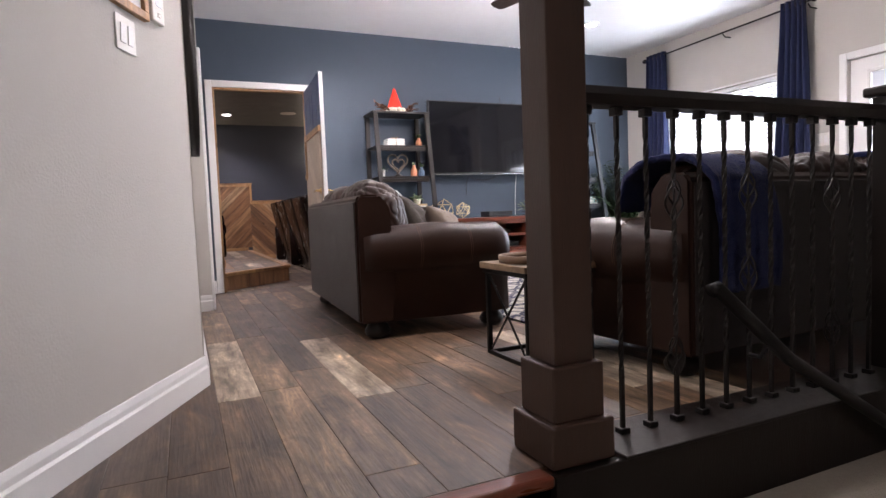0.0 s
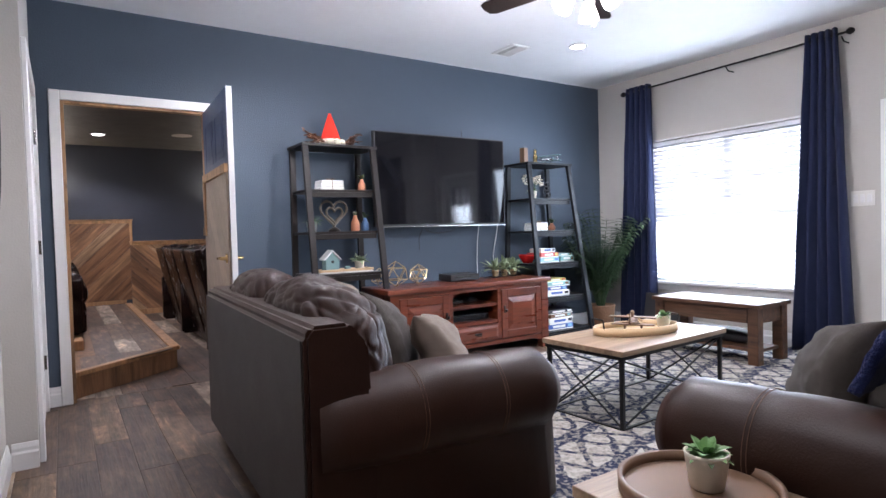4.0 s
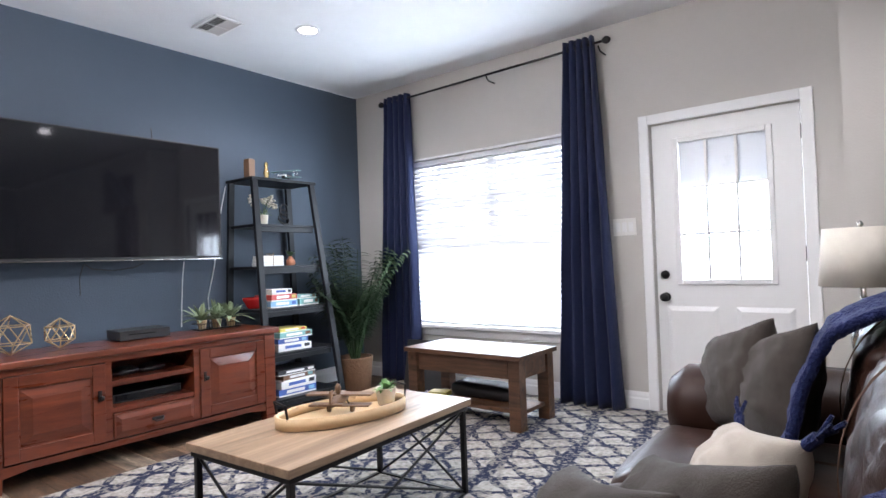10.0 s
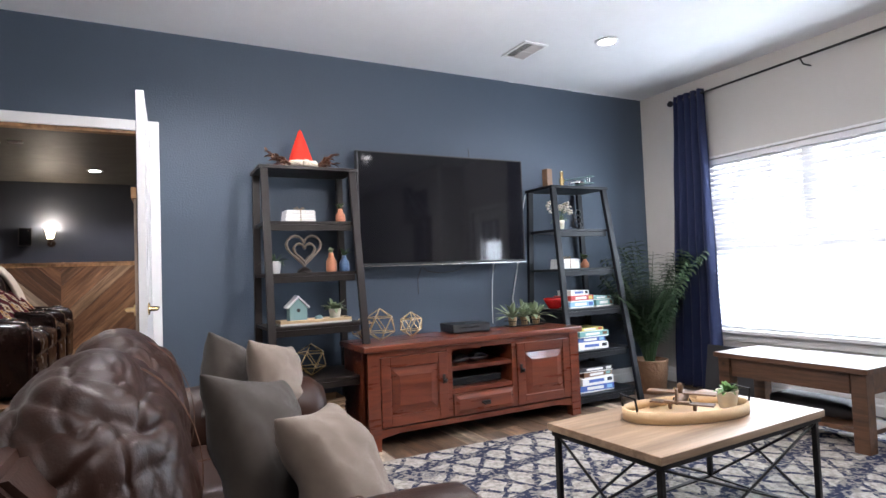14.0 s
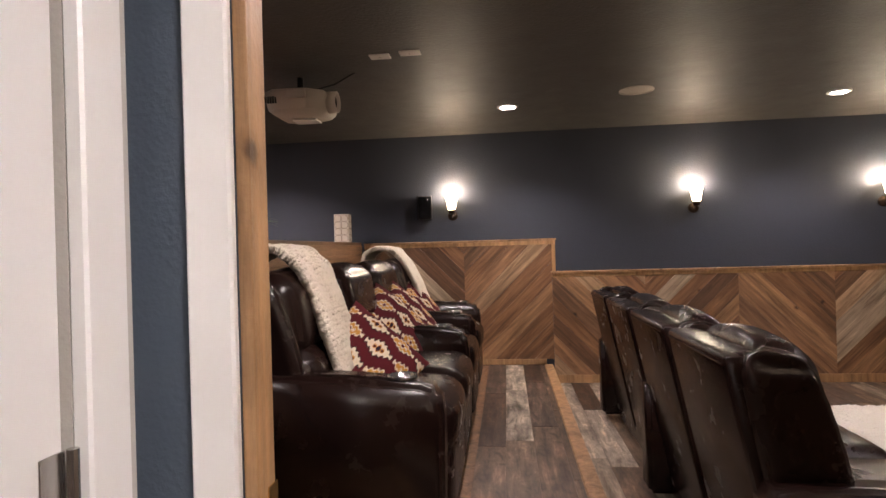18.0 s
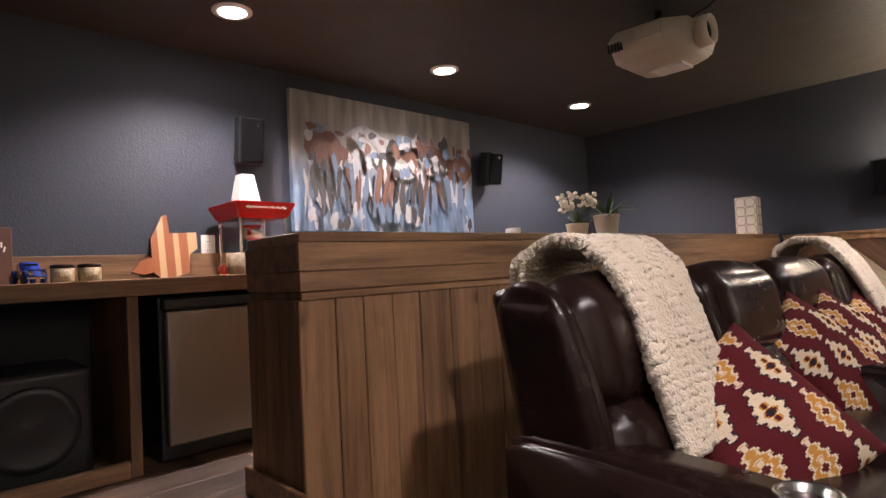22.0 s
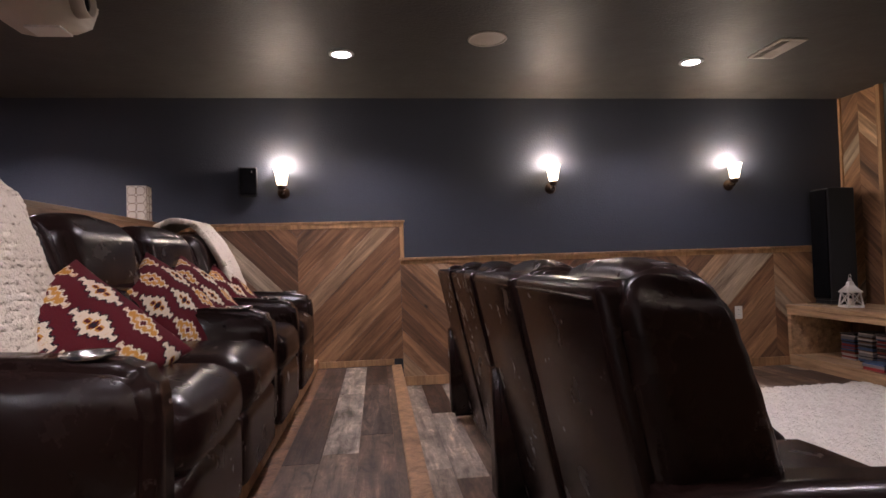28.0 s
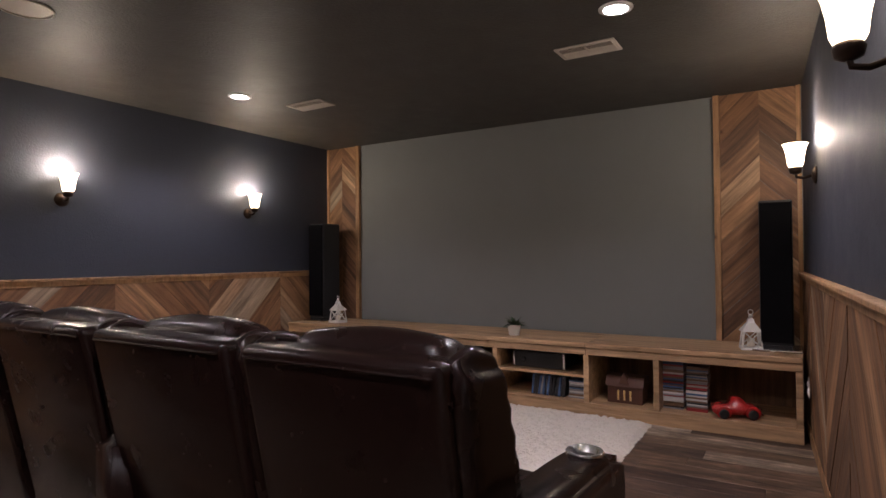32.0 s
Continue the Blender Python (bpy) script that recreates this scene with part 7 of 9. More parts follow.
for z0, z1, t in ((TOP - 0.115, TOP - 0.031, 0.012), (TOP - 0.175, TOP - 0.117, 0.010), (TOP - 0.2, TOP - 0.177, 0.003)):
    part("band_board", blk(bx1 - 0.006, bx1 + t, by0 - t, by1, z0, z1, 0.003), PINEH, bar)
    part("band_board", blk(bx0 - t, bx1 - 0.006, by0 - t, by0 + 0.006, z0, z1, 0.003), PINEH, bar)
    part("band_board", blk(bx0 - t, bx0 + 0.006, by0 + 0.006, by1, z0, z1, 0.003), PINEH, bar)
rnd = random.Random(5)
y = by0 - 0.014
while y < by1 - 0.02:
    w = min(rnd.choice((0.1, 0.115, 0.125, 0.14)), by1 - y)
    part("plank", blk(bx1 - 0.02, bx1 - 0.003 + rnd.uniform(0, 0.003), y + 0.0015, y + w - 0.0015, P1 - BARZ, TOP - 0.2, 0.003, 1), PINEY, bar)
    y += w
for a, b in ((bx0 - 0.01, bx0 + 0.1), (bx0 + 0.1, bx0 + 0.225), (bx0 + 0.225, bx1 - 0.021)):
    part("plank", blk(a + 0.0015, b - 0.0015, by0 - 0.013, by0 + 0.012, 0.0, TOP - 0.2, 0.003, 1), PINEY, bar)
part("base_trim", blk(bx0 - 0.03, bx1 + 0.02, by0 - 0.035, by0 - 0.014, 0.0, 0.09, 0.005), PINEH, bar)

cz = 1.31
ct = thing("back_counter", "reclaimed pine counter on plank supports behind the bar", "counter", at(0, 0, 0))
part("countertop", blk(XB + 0.001, -0.3, YN + 0.02, 10.4, cz - 0.025, cz, 0.004), PINEH, ct)
part("front_edge", blk(-0.3, -0.278, YN + 0.02, 10.4, cz - 0.062, cz + 0.002, 0.004), PINEH, ct)
part("backsplash", blk(XB + 0.001, XB + 0.02, YN + 0.02, 10.4, cz + 0.001, cz + 0.12, 0.003), PINEH, ct)
for y in (YN + 0.03, 8.54, 9.14, 10.37):
    part("support", blk(XB + 0.03, -0.305, y - 0.02, y + 0.02, BARZ, cz - 0.026, 0.003), PINEY, ct)
part("base_board", blk(-0.34, -0.305, YN + 0.051, 8.519, BARZ, BARZ + 0.06, 0.004), PINEH, ct)
fr = thing("mini_fridge", "steel-fronted mini fridge with a black top under the counter", "fridge", at(-0.58, 8.9, BARZ))
part("body", blk(-0.26, 0.2, -0.25, 0.25, 0.01, 0.655, 0.006), BLACK, fr)
part("door", blk(0.203, 0.245, -0.235, 0.24, 0.07, 0.6, 0.01, 3), FRIDGE, fr, "brushed steel door")
part("top_trim", blk(0.203, 0.25, -0.245, 0.25, 0.603, 0.65, 0.012, 3), BLACK, fr, "glossy black top trim")
part("badge", blk(0.2455, 0.248, 0.1, 0.17, 0.565, 0.58, 0.001, 1), STEEL, fr, "small chrome badge")
sb = thing("subwoofer", "large black subwoofer with a round cone under the counter", "speaker", at(-0.6, 8.24, BARZ))
part("cabinet", blk(-0.2, 0.18, -0.19, 0.19, 0.012, 0.42, 0.03, 4), BLACK, sb)
part("cone", lathe(bmesh.new(), [(0.02, 0.006), (0.06, -0.004), (0.12, 0.012), (0.145, 0.016), (0.15, 0.004), (0.15, -0.02)], (0, 0, 0), 32, m=Matrix.Translation((0.182, 0, 0.22)) @ Matrix.Rotation(radians(90), 4, "Y")), BLACK, sb, "", True)
for dy in (-0.15, 0.15):
    part("foot", lathe(bmesh.new(), [(0.02, 0), (0.02, 0.015)], (0.1, dy, 0), 12), BLACK, sb)
    part("foot", lathe(bmesh.new(), [(0.02, 0), (0.02, 0.015)], (-0.12, dy, 0), 12), BLACK, sb)


def outlet(m, label):
    """A duplex outlet plate on the plane y = 0 that faces -y."""
    t = thing("wall_outlet", label, "outlet", m)
    part("plate", blk(-0.036, 0.036, -0.006, -0.0005, -0.058, 0.058, 0.003), CERAMIC, t)
    for dz in (-0.022, 0.022):
        sk = part("socket", blk(-0.017, 0.017, -0.009, -0.0062, dz - 0.015, dz + 0.015, 0.004), WHITE, t)
        for dx in (-0.006, 0.006):
            part("slot", blk(dx - 0.0012, dx + 0.0012, -0.0096, -0.0091, dz - 0.003, dz + 0.007), BLACK, sk)
    return t


outlet(at(XB + 0.004, 9.06, 1.465, 90), "white outlet plate on the dark wall above the counter")
outlet(at(XB + 0.002, 8.02, 0.86, 90), "white outlet plate on the dark wall under the counter")
outlet(at(5.62, YF - 0.034, 0.5), "white outlet plate on the chevron boards")
outlet(NEAR @ at(5.95, YS + 0.034, 0.4, 180), "white outlet plate on the chevron boards")

# ---------------------------------------------------------------- things on the back counter
zc = cz + 0.001
tx = thing("state_cutting_board", "striped wooden cutting board shaped like a state outline", "cutting board", Matrix.Translation((XB + 0.12, 8.82, zc)) @ Matrix.Rotation(radians(-10), 4, "Y"))
bands = [-0.16, -0.1, -0.06, -0.03, 0.0, 0.04, 0.065, 0.105, 0.16]
for i, (a, b) in enumerate(zip(bands, bands[1:])):
    body = [(-0.15, 0.035), (-0.11, 0.085), (-0.06, 0.1), (-0.06, 0.19), (-0.03, 0.24), (0.0, 0.3), (0.02, 0.305), (0.025, 0.215), (0.15, 0.22), (0.15, 0.14), (0.11, 0.11), (0.1, 0.02), (0.02, 0.0), (-0.03, 0.0), (-0.06, 0.03), (-0.1, 0.02)]
    body = clip(clip(body, lambda u, v, a=a: u - a), lambda u, v, b=b: b - u)
    if len(body) > 2:
        part("wood_strip", prism(bmesh.new(), body, "x", -0.011, 0.011), LIGHTWOOD if i in (3, 5, 7) else REDWOOD, tx, "pale maple strip" if i in (3, 5, 7) else "reddish wood strip")
sg = thing("wooden_sign", "dark stained wooden sign with white lettering and a leaf wreath", "sign", Matrix.Translation((XB + 0.04, 8.12, zc)) @ Matrix.Rotation(radians(-5), 4, "Y"))
part("board", blk(-0.008, 0.008, -0.13, 0.13, 0.0, 0.24, 0.002), SIGNWOOD, sg)
fm_ = Matrix(((0, 0, 1, 0.0095), (1, 0, 0, 0.02), (0, 1, 0, 0.14), (0, 0, 0, 1)))
letters("lettering", "ss", 0.05, fm_, CERAMIC, sg)
letters("lettering", "st", 0.05, Matrix(((0, 0, 1, 0.0095), (1, 0, 0, 0.03), (0, 1, 0, 0.075), (0, 0, 0, 1))), CERAMIC, sg)
for i in range(9):
    a = math.radians(20 + 12 * i)
    part("leaf", blk(0.0082, 0.0095, -0.011, 0.011, -0.003, 0.003, m=Matrix.Translation((0, 0.01 + 0.1 * math.cos(a), 0.115 + 0.1 * math.sin(a))) @ Matrix.Rotation(a + 1.0, 4, "X")), CERAMIC, sg)
cb = thing("paddle_board", "reddish wooden paddle cutting board leaning before the sign", "cutting board", Matrix.Translation((XB + 0.11, 8.07, zc)) @ Matrix.Rotation(radians(-12), 4, "Y"))
pr = [(-0.085, 0), (0.085, 0), (0.085, 0.15), (0.06, 0.18)] + [(0.04 * math.cos(a), 0.2 + 0.04 * math.sin(a)) for a in (math.pi * i / 8 for i in range(9))] + [(-0.06, 0.18), (-0.085, 0.15)]
part("board", prism(bmesh.new(), pr, "x", -0.009, 0.009), REDWOOD, cb)
part("hanging_hole", lathe(bmesh.new(), [(0.014, 0.0), (0.014, 0.0012)], (0, 0, 0), 16, m=Matrix.Translation((0.0091, 0, 0.2)) @ Matrix.Rotation(radians(90), 4, "Y")), BLACK, cb)


def toy_truck(m, material, label, L=0.2, name="toy_truck"):
    """A rounded old pickup, its nose to +x."""
    t = thing(name, label, "toy", m)
    s = L / 0.2
    body = prism(bmesh.new(), [(-0.1 * s, 0.02 * s), (0.095 * s, 0.02 * s), (0.1 * s, 0.045 * s), (0.06 * s, 0.06 * s), (0.04 * s, 0.062 * s), (0.02 * s, 0.095 * s), (-0.02 * s, 0.095 * s), (-0.03 * s, 0.06 * s), (-0.1 * s, 0.055 * s)], "y", -0.035 * s, 0.035 * s)
    bmesh.ops.bevel(body, geom=body.edges[:], offset=0.006 * s, segments=2, affect="EDGES")
    b = part("body", body, material, t, "", True)
    part("windscreen", blk(0.026 * s, 0.03 * s, -0.027 * s, 0.027 * s, 0.064 * s, 0.086 * s, m=None), TVGLASS, b)
    part("bumper", blk(0.099 * s, 0.106 * s, -0.036 * s, 0.036 * s, 0.02 * s, 0.03 * s, 0.002 * s, 1), STEEL, b)
    for x in (-0.06, 0.062):
        for y in (-0.036, 0.036):
            w = part("wheel", lathe(bmesh.new(), [(0.012 * s, -0.008 * s), (0.022 * s, -0.008 * s), (0.024 * s, 0), (0.022 * s, 0.008 * s), (0.012 * s, 0.008 * s)], (0, 0, 0), 18, m=Matrix.Translation((x * s, y * s, 0.024 * s)) @ Matrix.Rotation(radians(90), 4, "X")), BLACK, t, "", True)
            part("fender", lathe(bmesh.new(), [(0.026 * s, -0.009 * s), (0.031 * s, -0.006 * s), (0.031 * s, 0.006 * s), (0.026 * s, 0.009 * s)], (0, 0, 0), 18, m=Matrix.Translation((x * s, y * 0.93 * s, 0.031 * s)) @ Matrix.Rotation(radians(90), 4, "X")), material, b, "", True)
    for y in (-0.024, 0.024):
        part("headlight", lathe(bmesh.new(), [(0.001, 0.004), (0.008, 0.003), (0.008, -0.004)], (0, 0, 0), 12, m=Matrix.Translation((0.1 * s, y * s, 0.046 * s)) @ Matrix.Rotation(radians(90), 4, "Y")), STEEL, b)
    return t


toy_truck(at(-0.5, 8.25, zc, 10), BLUETOY, "small shiny blue toy truck on the counter", 0.17)
for y in (8.36, 8.45):
    j = thing("jar_candle", "squat gold-patterned glass jar candle", "candle", at(-0.52, y, zc), "jar candles")
    part("glass", lathe(bmesh.new(), [(0.036, 0), (0.04, 0.004), (0.04, 0.055), (0.037, 0.055), (0.036, 0.006)], (0, 0, 0), 24), mat("pressed_gold_glass", (0.3, 0.24, 0.13), (0.5, 0.42, 0.26), rough=0.3, scale=40, bump=0.4, bscale=80), j, "", True)
    part("lid", lathe(bmesh.new(), [(0.041, 0.056), (0.041, 0.066), (0.036, 0.07)], (0, 0, 0), 24), BRONZE, j, "", True)
wp = thing("woven_cup", "brown woven cup on the counter", "cup", at(-0.5, 9.03, zc))
part("wall", lathe(bmesh.new(), [(0.038, 0), (0.042, 0.005), (0.042, 0.1), (0.038, 0.1), (0.037, 0.01)], (0, 0, 0), 24), mat("cross_woven_cane", (0.03, 0.02, 0.012), (0.3, 0.22, 0.13), rough=0.6, scale=45, bump=0.6, bscale=60, contrast=0.5), wp, "", True)

pm = thing("popcorn_machine", "red popcorn machine with clear sides and a filigree top", "popcorn machine", at(-0.68, 9.2, zc))
part("base", blk(-0.13, 0.13, -0.13, 0.13, 0.0, 0.055, 0.012), REDGLOSS, pm)
for dx in (-0.115, 0.115):
    for dy in (-0.115, 0.115):
        part("corner_post", blk(dx - 0.006, dx + 0.006, dy - 0.006, dy + 0.006, 0.055, 0.27), STEEL, pm)
for a in ((-0.112, 0.112, -0.1165, -0.1135), (-0.112, 0.112, 0.1135, 0.1165), (0.1135, 0.1165, -0.108, 0.108), (-0.1165, -0.1135, -0.108, 0.108)):
    pn = part("side_pane", blk(*a, 0.056, 0.27), GLASS, pm, "clear side pane")
    pn.visible_shadow = False
part("kettle", lathe(bmesh.new(), [(0.03, 0.0), (0.05, 0.01), (0.05, 0.07), (0.042, 0.075)], (0, 0, 0.17), 24), STEEL, pm, "", True)
part("kettle_handle", rod(bmesh.new(), (0.05, -0.02, 0.2), (0.09, -0.06, 0.2), 0.005), STEEL, pm)
part("knob", lathe(bmesh.new(), [(0.004, -0.012), (0.013, 0), (0.004, 0.012)], (0.09, -0.06, 0.2), 12), REDGLOSS, pm, "", True)
tp = prism(bmesh.new(), [(-0.13, 0.27), (0.13, 0.27), (0.17, 0.345), (-0.17, 0.345)], "y", -0.16, 0.16)
for v in tp.verts:
    if v.co.z < 0.3:
        v.co.y *= 0.8
bmesh.ops.bevel(tp, geom=tp.edges[:], offset=0.008, segments=2, affect="EDGES")
top = part("top", tp, REDGLOSS, pm, "red tapered top")
for i in range(7):
    u = -0.09 + 0.03 * i
    part("filigree", pipe(bmesh.new(), [(0.162, u - 0.012, 0.315), (0.165, u - 0.004, 0.323), (0.162, u + 0.004, 0.313), (0.165, u + 0.012, 0.32)], 0.0022, 5), CERAMIC, top, "white painted scroll")
bxm = bmesh.new()
lo = [bxm.verts.new((sx * 0.055, sy * 0.055, 0)) for sx, sy in ((-1, -1), (1, -1), (1, 1), (-1, 1))]
hi = [bxm.verts.new((sx * 0.033, sy * 0.033, 0.15)) for sx, sy in ((-1, -1), (1, -1), (1, 1), (-1, 1))]
bxm.faces.new(lo[::-1])
bxm.faces.new(hi)
for i in range(4):
    bxm.faces.new((lo[i], lo[(i + 1) % 4], hi[(i + 1) % 4], hi[i]))
sc_ = thing("popcorn_scoop_box", "white tapered paper popcorn box upside down on the machine", "paper box", at(-0.68, 9.17, zc + 0.346))
part("box", bxm, PAPER, sc_)
for i in range(5):
    part("print_bar", blk(0.0545, 0.056, -0.042 + i * 0.019, -0.034 + i * 0.019, 0.006, 0.02), REDGLOSS, sc_, "red printed bar")

# ---------------------------------------------------------------- painting, back speakers
pt = thing("canvas_painting", "wide canvas painting of loose rust, white and blue-grey shapes over water", "painting", at(XB + 0.002, 10.275, 1.955))
PW, PH = 1.475, 0.82
part("canvas", blk(0, 0.035, -PW / 2, PW / 2, -PH / 2, PH / 2, 0.003), CANVAS, pt)
part("canvas_back", blk(-0.0015, -0.0002, -PW / 2 + 0.02, PW / 2 - 0.02, -PH / 2 + 0.02, PH / 2 - 0.02), PAPER, pt)
rnd = random.Random(21)


def stroke(y, z, w, h, material, lean=0.0, lay=0):
    """One brush mark: a soft-edged flat blob on the canvas."""
    n = 14
    poly = []
    for i in range(n):
        a = 2 * math.pi * i / n
        rr = 1 + 0.6 * noise.noise(Vector((math.cos(a) * 1.4 + y * 9, math.sin(a) * 1.4 + z * 9, lay)))
        u, v = w / 2 * math.cos(a) * rr, h / 2 * math.sin(a) * rr
        poly.append((max(-PW / 2 + 0.004, min(PW / 2 - 0.004, y + u + lean * v)), max(-PH / 2 + 0.004, min(PH / 2 - 0.004, z + v))))
    bm = bmesh.new()
    x = 0.0355 + 0.0003 * lay
    bm.faces.new([bm.verts.new((x, u, v)) for u, v in poly])
    bm.normal_update()
    if bm.faces[:][0].normal.x < 0:
        bmesh.ops.reverse_faces(bm, faces=bm.faces[:])
    part("brush_mark", bm, material, pt)


lay = 1
for y, z, w, h, mtl in ((-0.5, 0.08, 0.3, 0.24, RUSTP), (-0.18, 0.12, 0.36, 0.26, WHITEP), (0.3, 0.1, 0.5, 0.16, RUSTP), (0.3, 0.0, 0.46, 0.2, WHITEP), (0.62, 0.02, 0.26, 0.2, RUSTP), (-0.1, 0.02, 0.14, 0.18, DARKP), (0.06, -0.06, 0.16, 0.24, WHITEP), (0.04, -0.08, 0.08, 0.18, RUSTP), (-0.28, 0.0, 0.16, 0.2, WHITEP), (0.46, 0.2, 0.1, 0.12, DARKP), (0.02, 0.14, 0.14, 0.1, DARKP)):
    stroke(y, z, w, h, mtl, 0, lay)
    lay += 1
for i in range(90):
    y = rnd.uniform(-0.66, 0.68)
    stroke(y, rnd.uniform(-0.2, -0.08), rnd.uniform(0.02, 0.05), rnd.uniform(0.16, 0.34), rnd.choice((RUSTP, WHITEP, DARKP, DARKP, BLUEP, BLUEP)), rnd.uniform(-0.25, 0.25), lay)
    lay += 1
for i in range(34):
    stroke(rnd.uniform(-0.68, 0.68), rnd.uniform(-0.38, -0.28), rnd.uniform(0.02, 0.06), rnd.uniform(0.06, 0.16), rnd.choice((BLUEP, WHITEP, DARKP, BLUEP)), rnd.uniform(-0.1, 0.1), lay)
    lay += 1
for i in range(60):
    stroke(rnd.uniform(-0.66, 0.68), rnd.uniform(-0.06, 0.2), rnd.uniform(0.02, 0.07), rnd.uniform(0.03, 0.1), rnd.choice((WHITEP, RUSTP, DARKP, BLUEP)), rnd.uniform(-0.3, 0.3), lay)
    lay += 1


def bracket_speaker(m, w, h, label):
    """A small black speaker facing +x, tapered towards its back, on a wall bracket."""
    t = thing("surround_speaker", label, "speaker", m, "surround speakers")
    bm = prism(bmesh.new(), [(0.03, -w / 2 + 0.02), (0.14, -w / 2), (0.16, -w / 2 + 0.012), (0.16, w / 2 - 0.012), (0.14, w / 2), (0.03, w / 2 - 0.02)], "z", -h / 2, h / 2)
    bmesh.ops.bevel(bm, geom=bm.edges[:], offset=0.006, segments=2, affect="EDGES")
    part("cabinet", bm, BLACK, t)
    part("grille", blk(0.161, 0.166, -w / 2 + 0.014, w / 2 - 0.014, -h / 2 + 0.01, h / 2 - 0.01, 0.004), GRILLE, t)
    part("bracket", blk(0.001, 0.031, -0.02, 0.02, -0.05, 0.05, 0.003), METAL, t)
    part("badge", blk(0.1665, 0.167, w / 2 - 0.05, w / 2 - 0.042, h / 2 - 0.05, h / 2 - 0.03), STEEL, t)
    return t


tl = Matrix.Rotation(radians(10), 4, "Y")
bracket_speaker(at(XB, 9.27, 2.03) @ turn_z(-8) @ tl, 0.145, 0.24, "black surround speaker on the dark wall beside the painting")
bracket_speaker(at(XB, 11.175, 2.04) @ turn_z(-8) @ tl, 0.145, 0.24, "black surround speaker on the dark wall beside the painting")
bracket_speaker(at(1.33, YF, 1.74, -90) @ turn_z(12), 0.15, 0.23, "black surround speaker on the dark wall beside a sconce")

# ---------------------------------------------------------------- things on the bar
zb = 1.421
lb = thing("patterned_lamp", "white box lamp with a ring lattice on the bar end", "lamp", at(0.58, 12.36, zb, 4))
part("shade", blk(-0.07, 0.07, -0.07, 0.07, 0.0, 0.27, 0.006), CREAM, lb)
RING = mat("lattice_brown", (0.3, 0.22, 0.14), rough=0.6)
for k in range(4):
    for s_ in (-1, 1):
        for fce in (0, 1):
            c = Vector((s_ * 0.03, 0, 0.04 + 0.063 * k))
            pts = []
            for i in range(16):
                a = 2 * math.pi * i / 16
                u, v = c.x + 0.034 * math.cos(a), c.z + 0.034 * math.sin(a)
                pts.append((u, -0.0705, v) if fce == 0 else (0.0705, u, v))
            part("lattice_ring", pipe(bmesh.new(), pts, 0.0022, 5, True), RING, lb)
cd = thing("pillar_candle", "small white candle on the bar top", "candle", at(0.4, 9.92, zb))
part("wax", lathe(bmesh.new(), [(0.033, 0), (0.034, 0.004), (0.034, 0.035), (0.028, 0.037)], (0, 0, 0), 20), CERAMIC, cd, "", True)
part("wick", rod(bmesh.new(), (0, 0, 0.036), (0, 0, 0.05), 0.0015, seg=5), BLACK, cd)


def potted(m, name, label, pot, r, h, leaves, seed, leaf_mat, flowers=None, spread=0.9, length=0.16, width=0.02, cat="plant"):
    t = thing(name, label, cat, m)
    part("pot", lathe(bmesh.new(), [(r * 0.72, 0), (r * 0.78, 0.004), (r, h * 0.92), (r * 1.02, h), (r * 0.93, h), (r * 0.9, h * 0.9)], (0, 0, 0), 24), pot, t, "", True)
    rn = random.Random(seed)
    bm = bmesh.new()
    for i in range(leaves):
        a = 2 * math.pi * (i * 0.618)
        el = rn.uniform(0.25, 1.3) * (1.4 - spread * 0.4)
        d = Vector((math.cos(a) * math.cos(el), math.sin(a) * math.cos(el), math.sin(el)))
        leaf_blade(bm, (0.2 * r * math.cos(a), 0.2 * r * math.sin(a), h * 0.92), d, length * rn.uniform(0.6, 1.1), width * rn.uniform(0.8, 1.2), rn.uniform(0.15, 0.6))
    f = part("foliage", bm, leaf_mat, t)
    if flowers:
        for i in range(9):
            a = rn.uniform(0, 6.28)
            tip = Vector((math.cos(a) * 0.09, math.sin(a) * 0.07, h + rn.uniform(0.07, 0.15)))
            part("stem", pipe(bmesh.new(), [(0, 0, h * 0.9), tip * 0.5 + Vector((0, 0, 0.06)), tip], 0.0022, 5), LEAF, t)
            fb = bmesh.new()
            for c in range(8):
                q = tip + Vector((rn.uniform(-1, 1), rn.uniform(-1, 1), rn.uniform(-1.5, 1))) * 0.022
                pad(fb, (0.022, 0.022, 0.013), Matrix.Translation(q) @ turn_z(rn.uniform(0, 90)) @ Matrix.Rotation(rn.uniform(-0.8, 0.8), 4, "X"), 0.5, 0.2, 3)
            part("blossom", fb, flowers, t, "cream white blossoms")
    return t


potted(at(0.36, 10.5, zb), "orchid", "cream white flowers in a small pot on the bar", STONE, 0.06, 0.07, 10, 3, LEAF, CREAM, 0.9, 0.12, 0.022)
potted(at(0.52, 10.52, zb), "potted_plant", "green spiky plant in a stone pot on the bar", STONE, 0.065, 0.1, 34, 4, LEAF, None, 0.9, 0.2, 0.017)

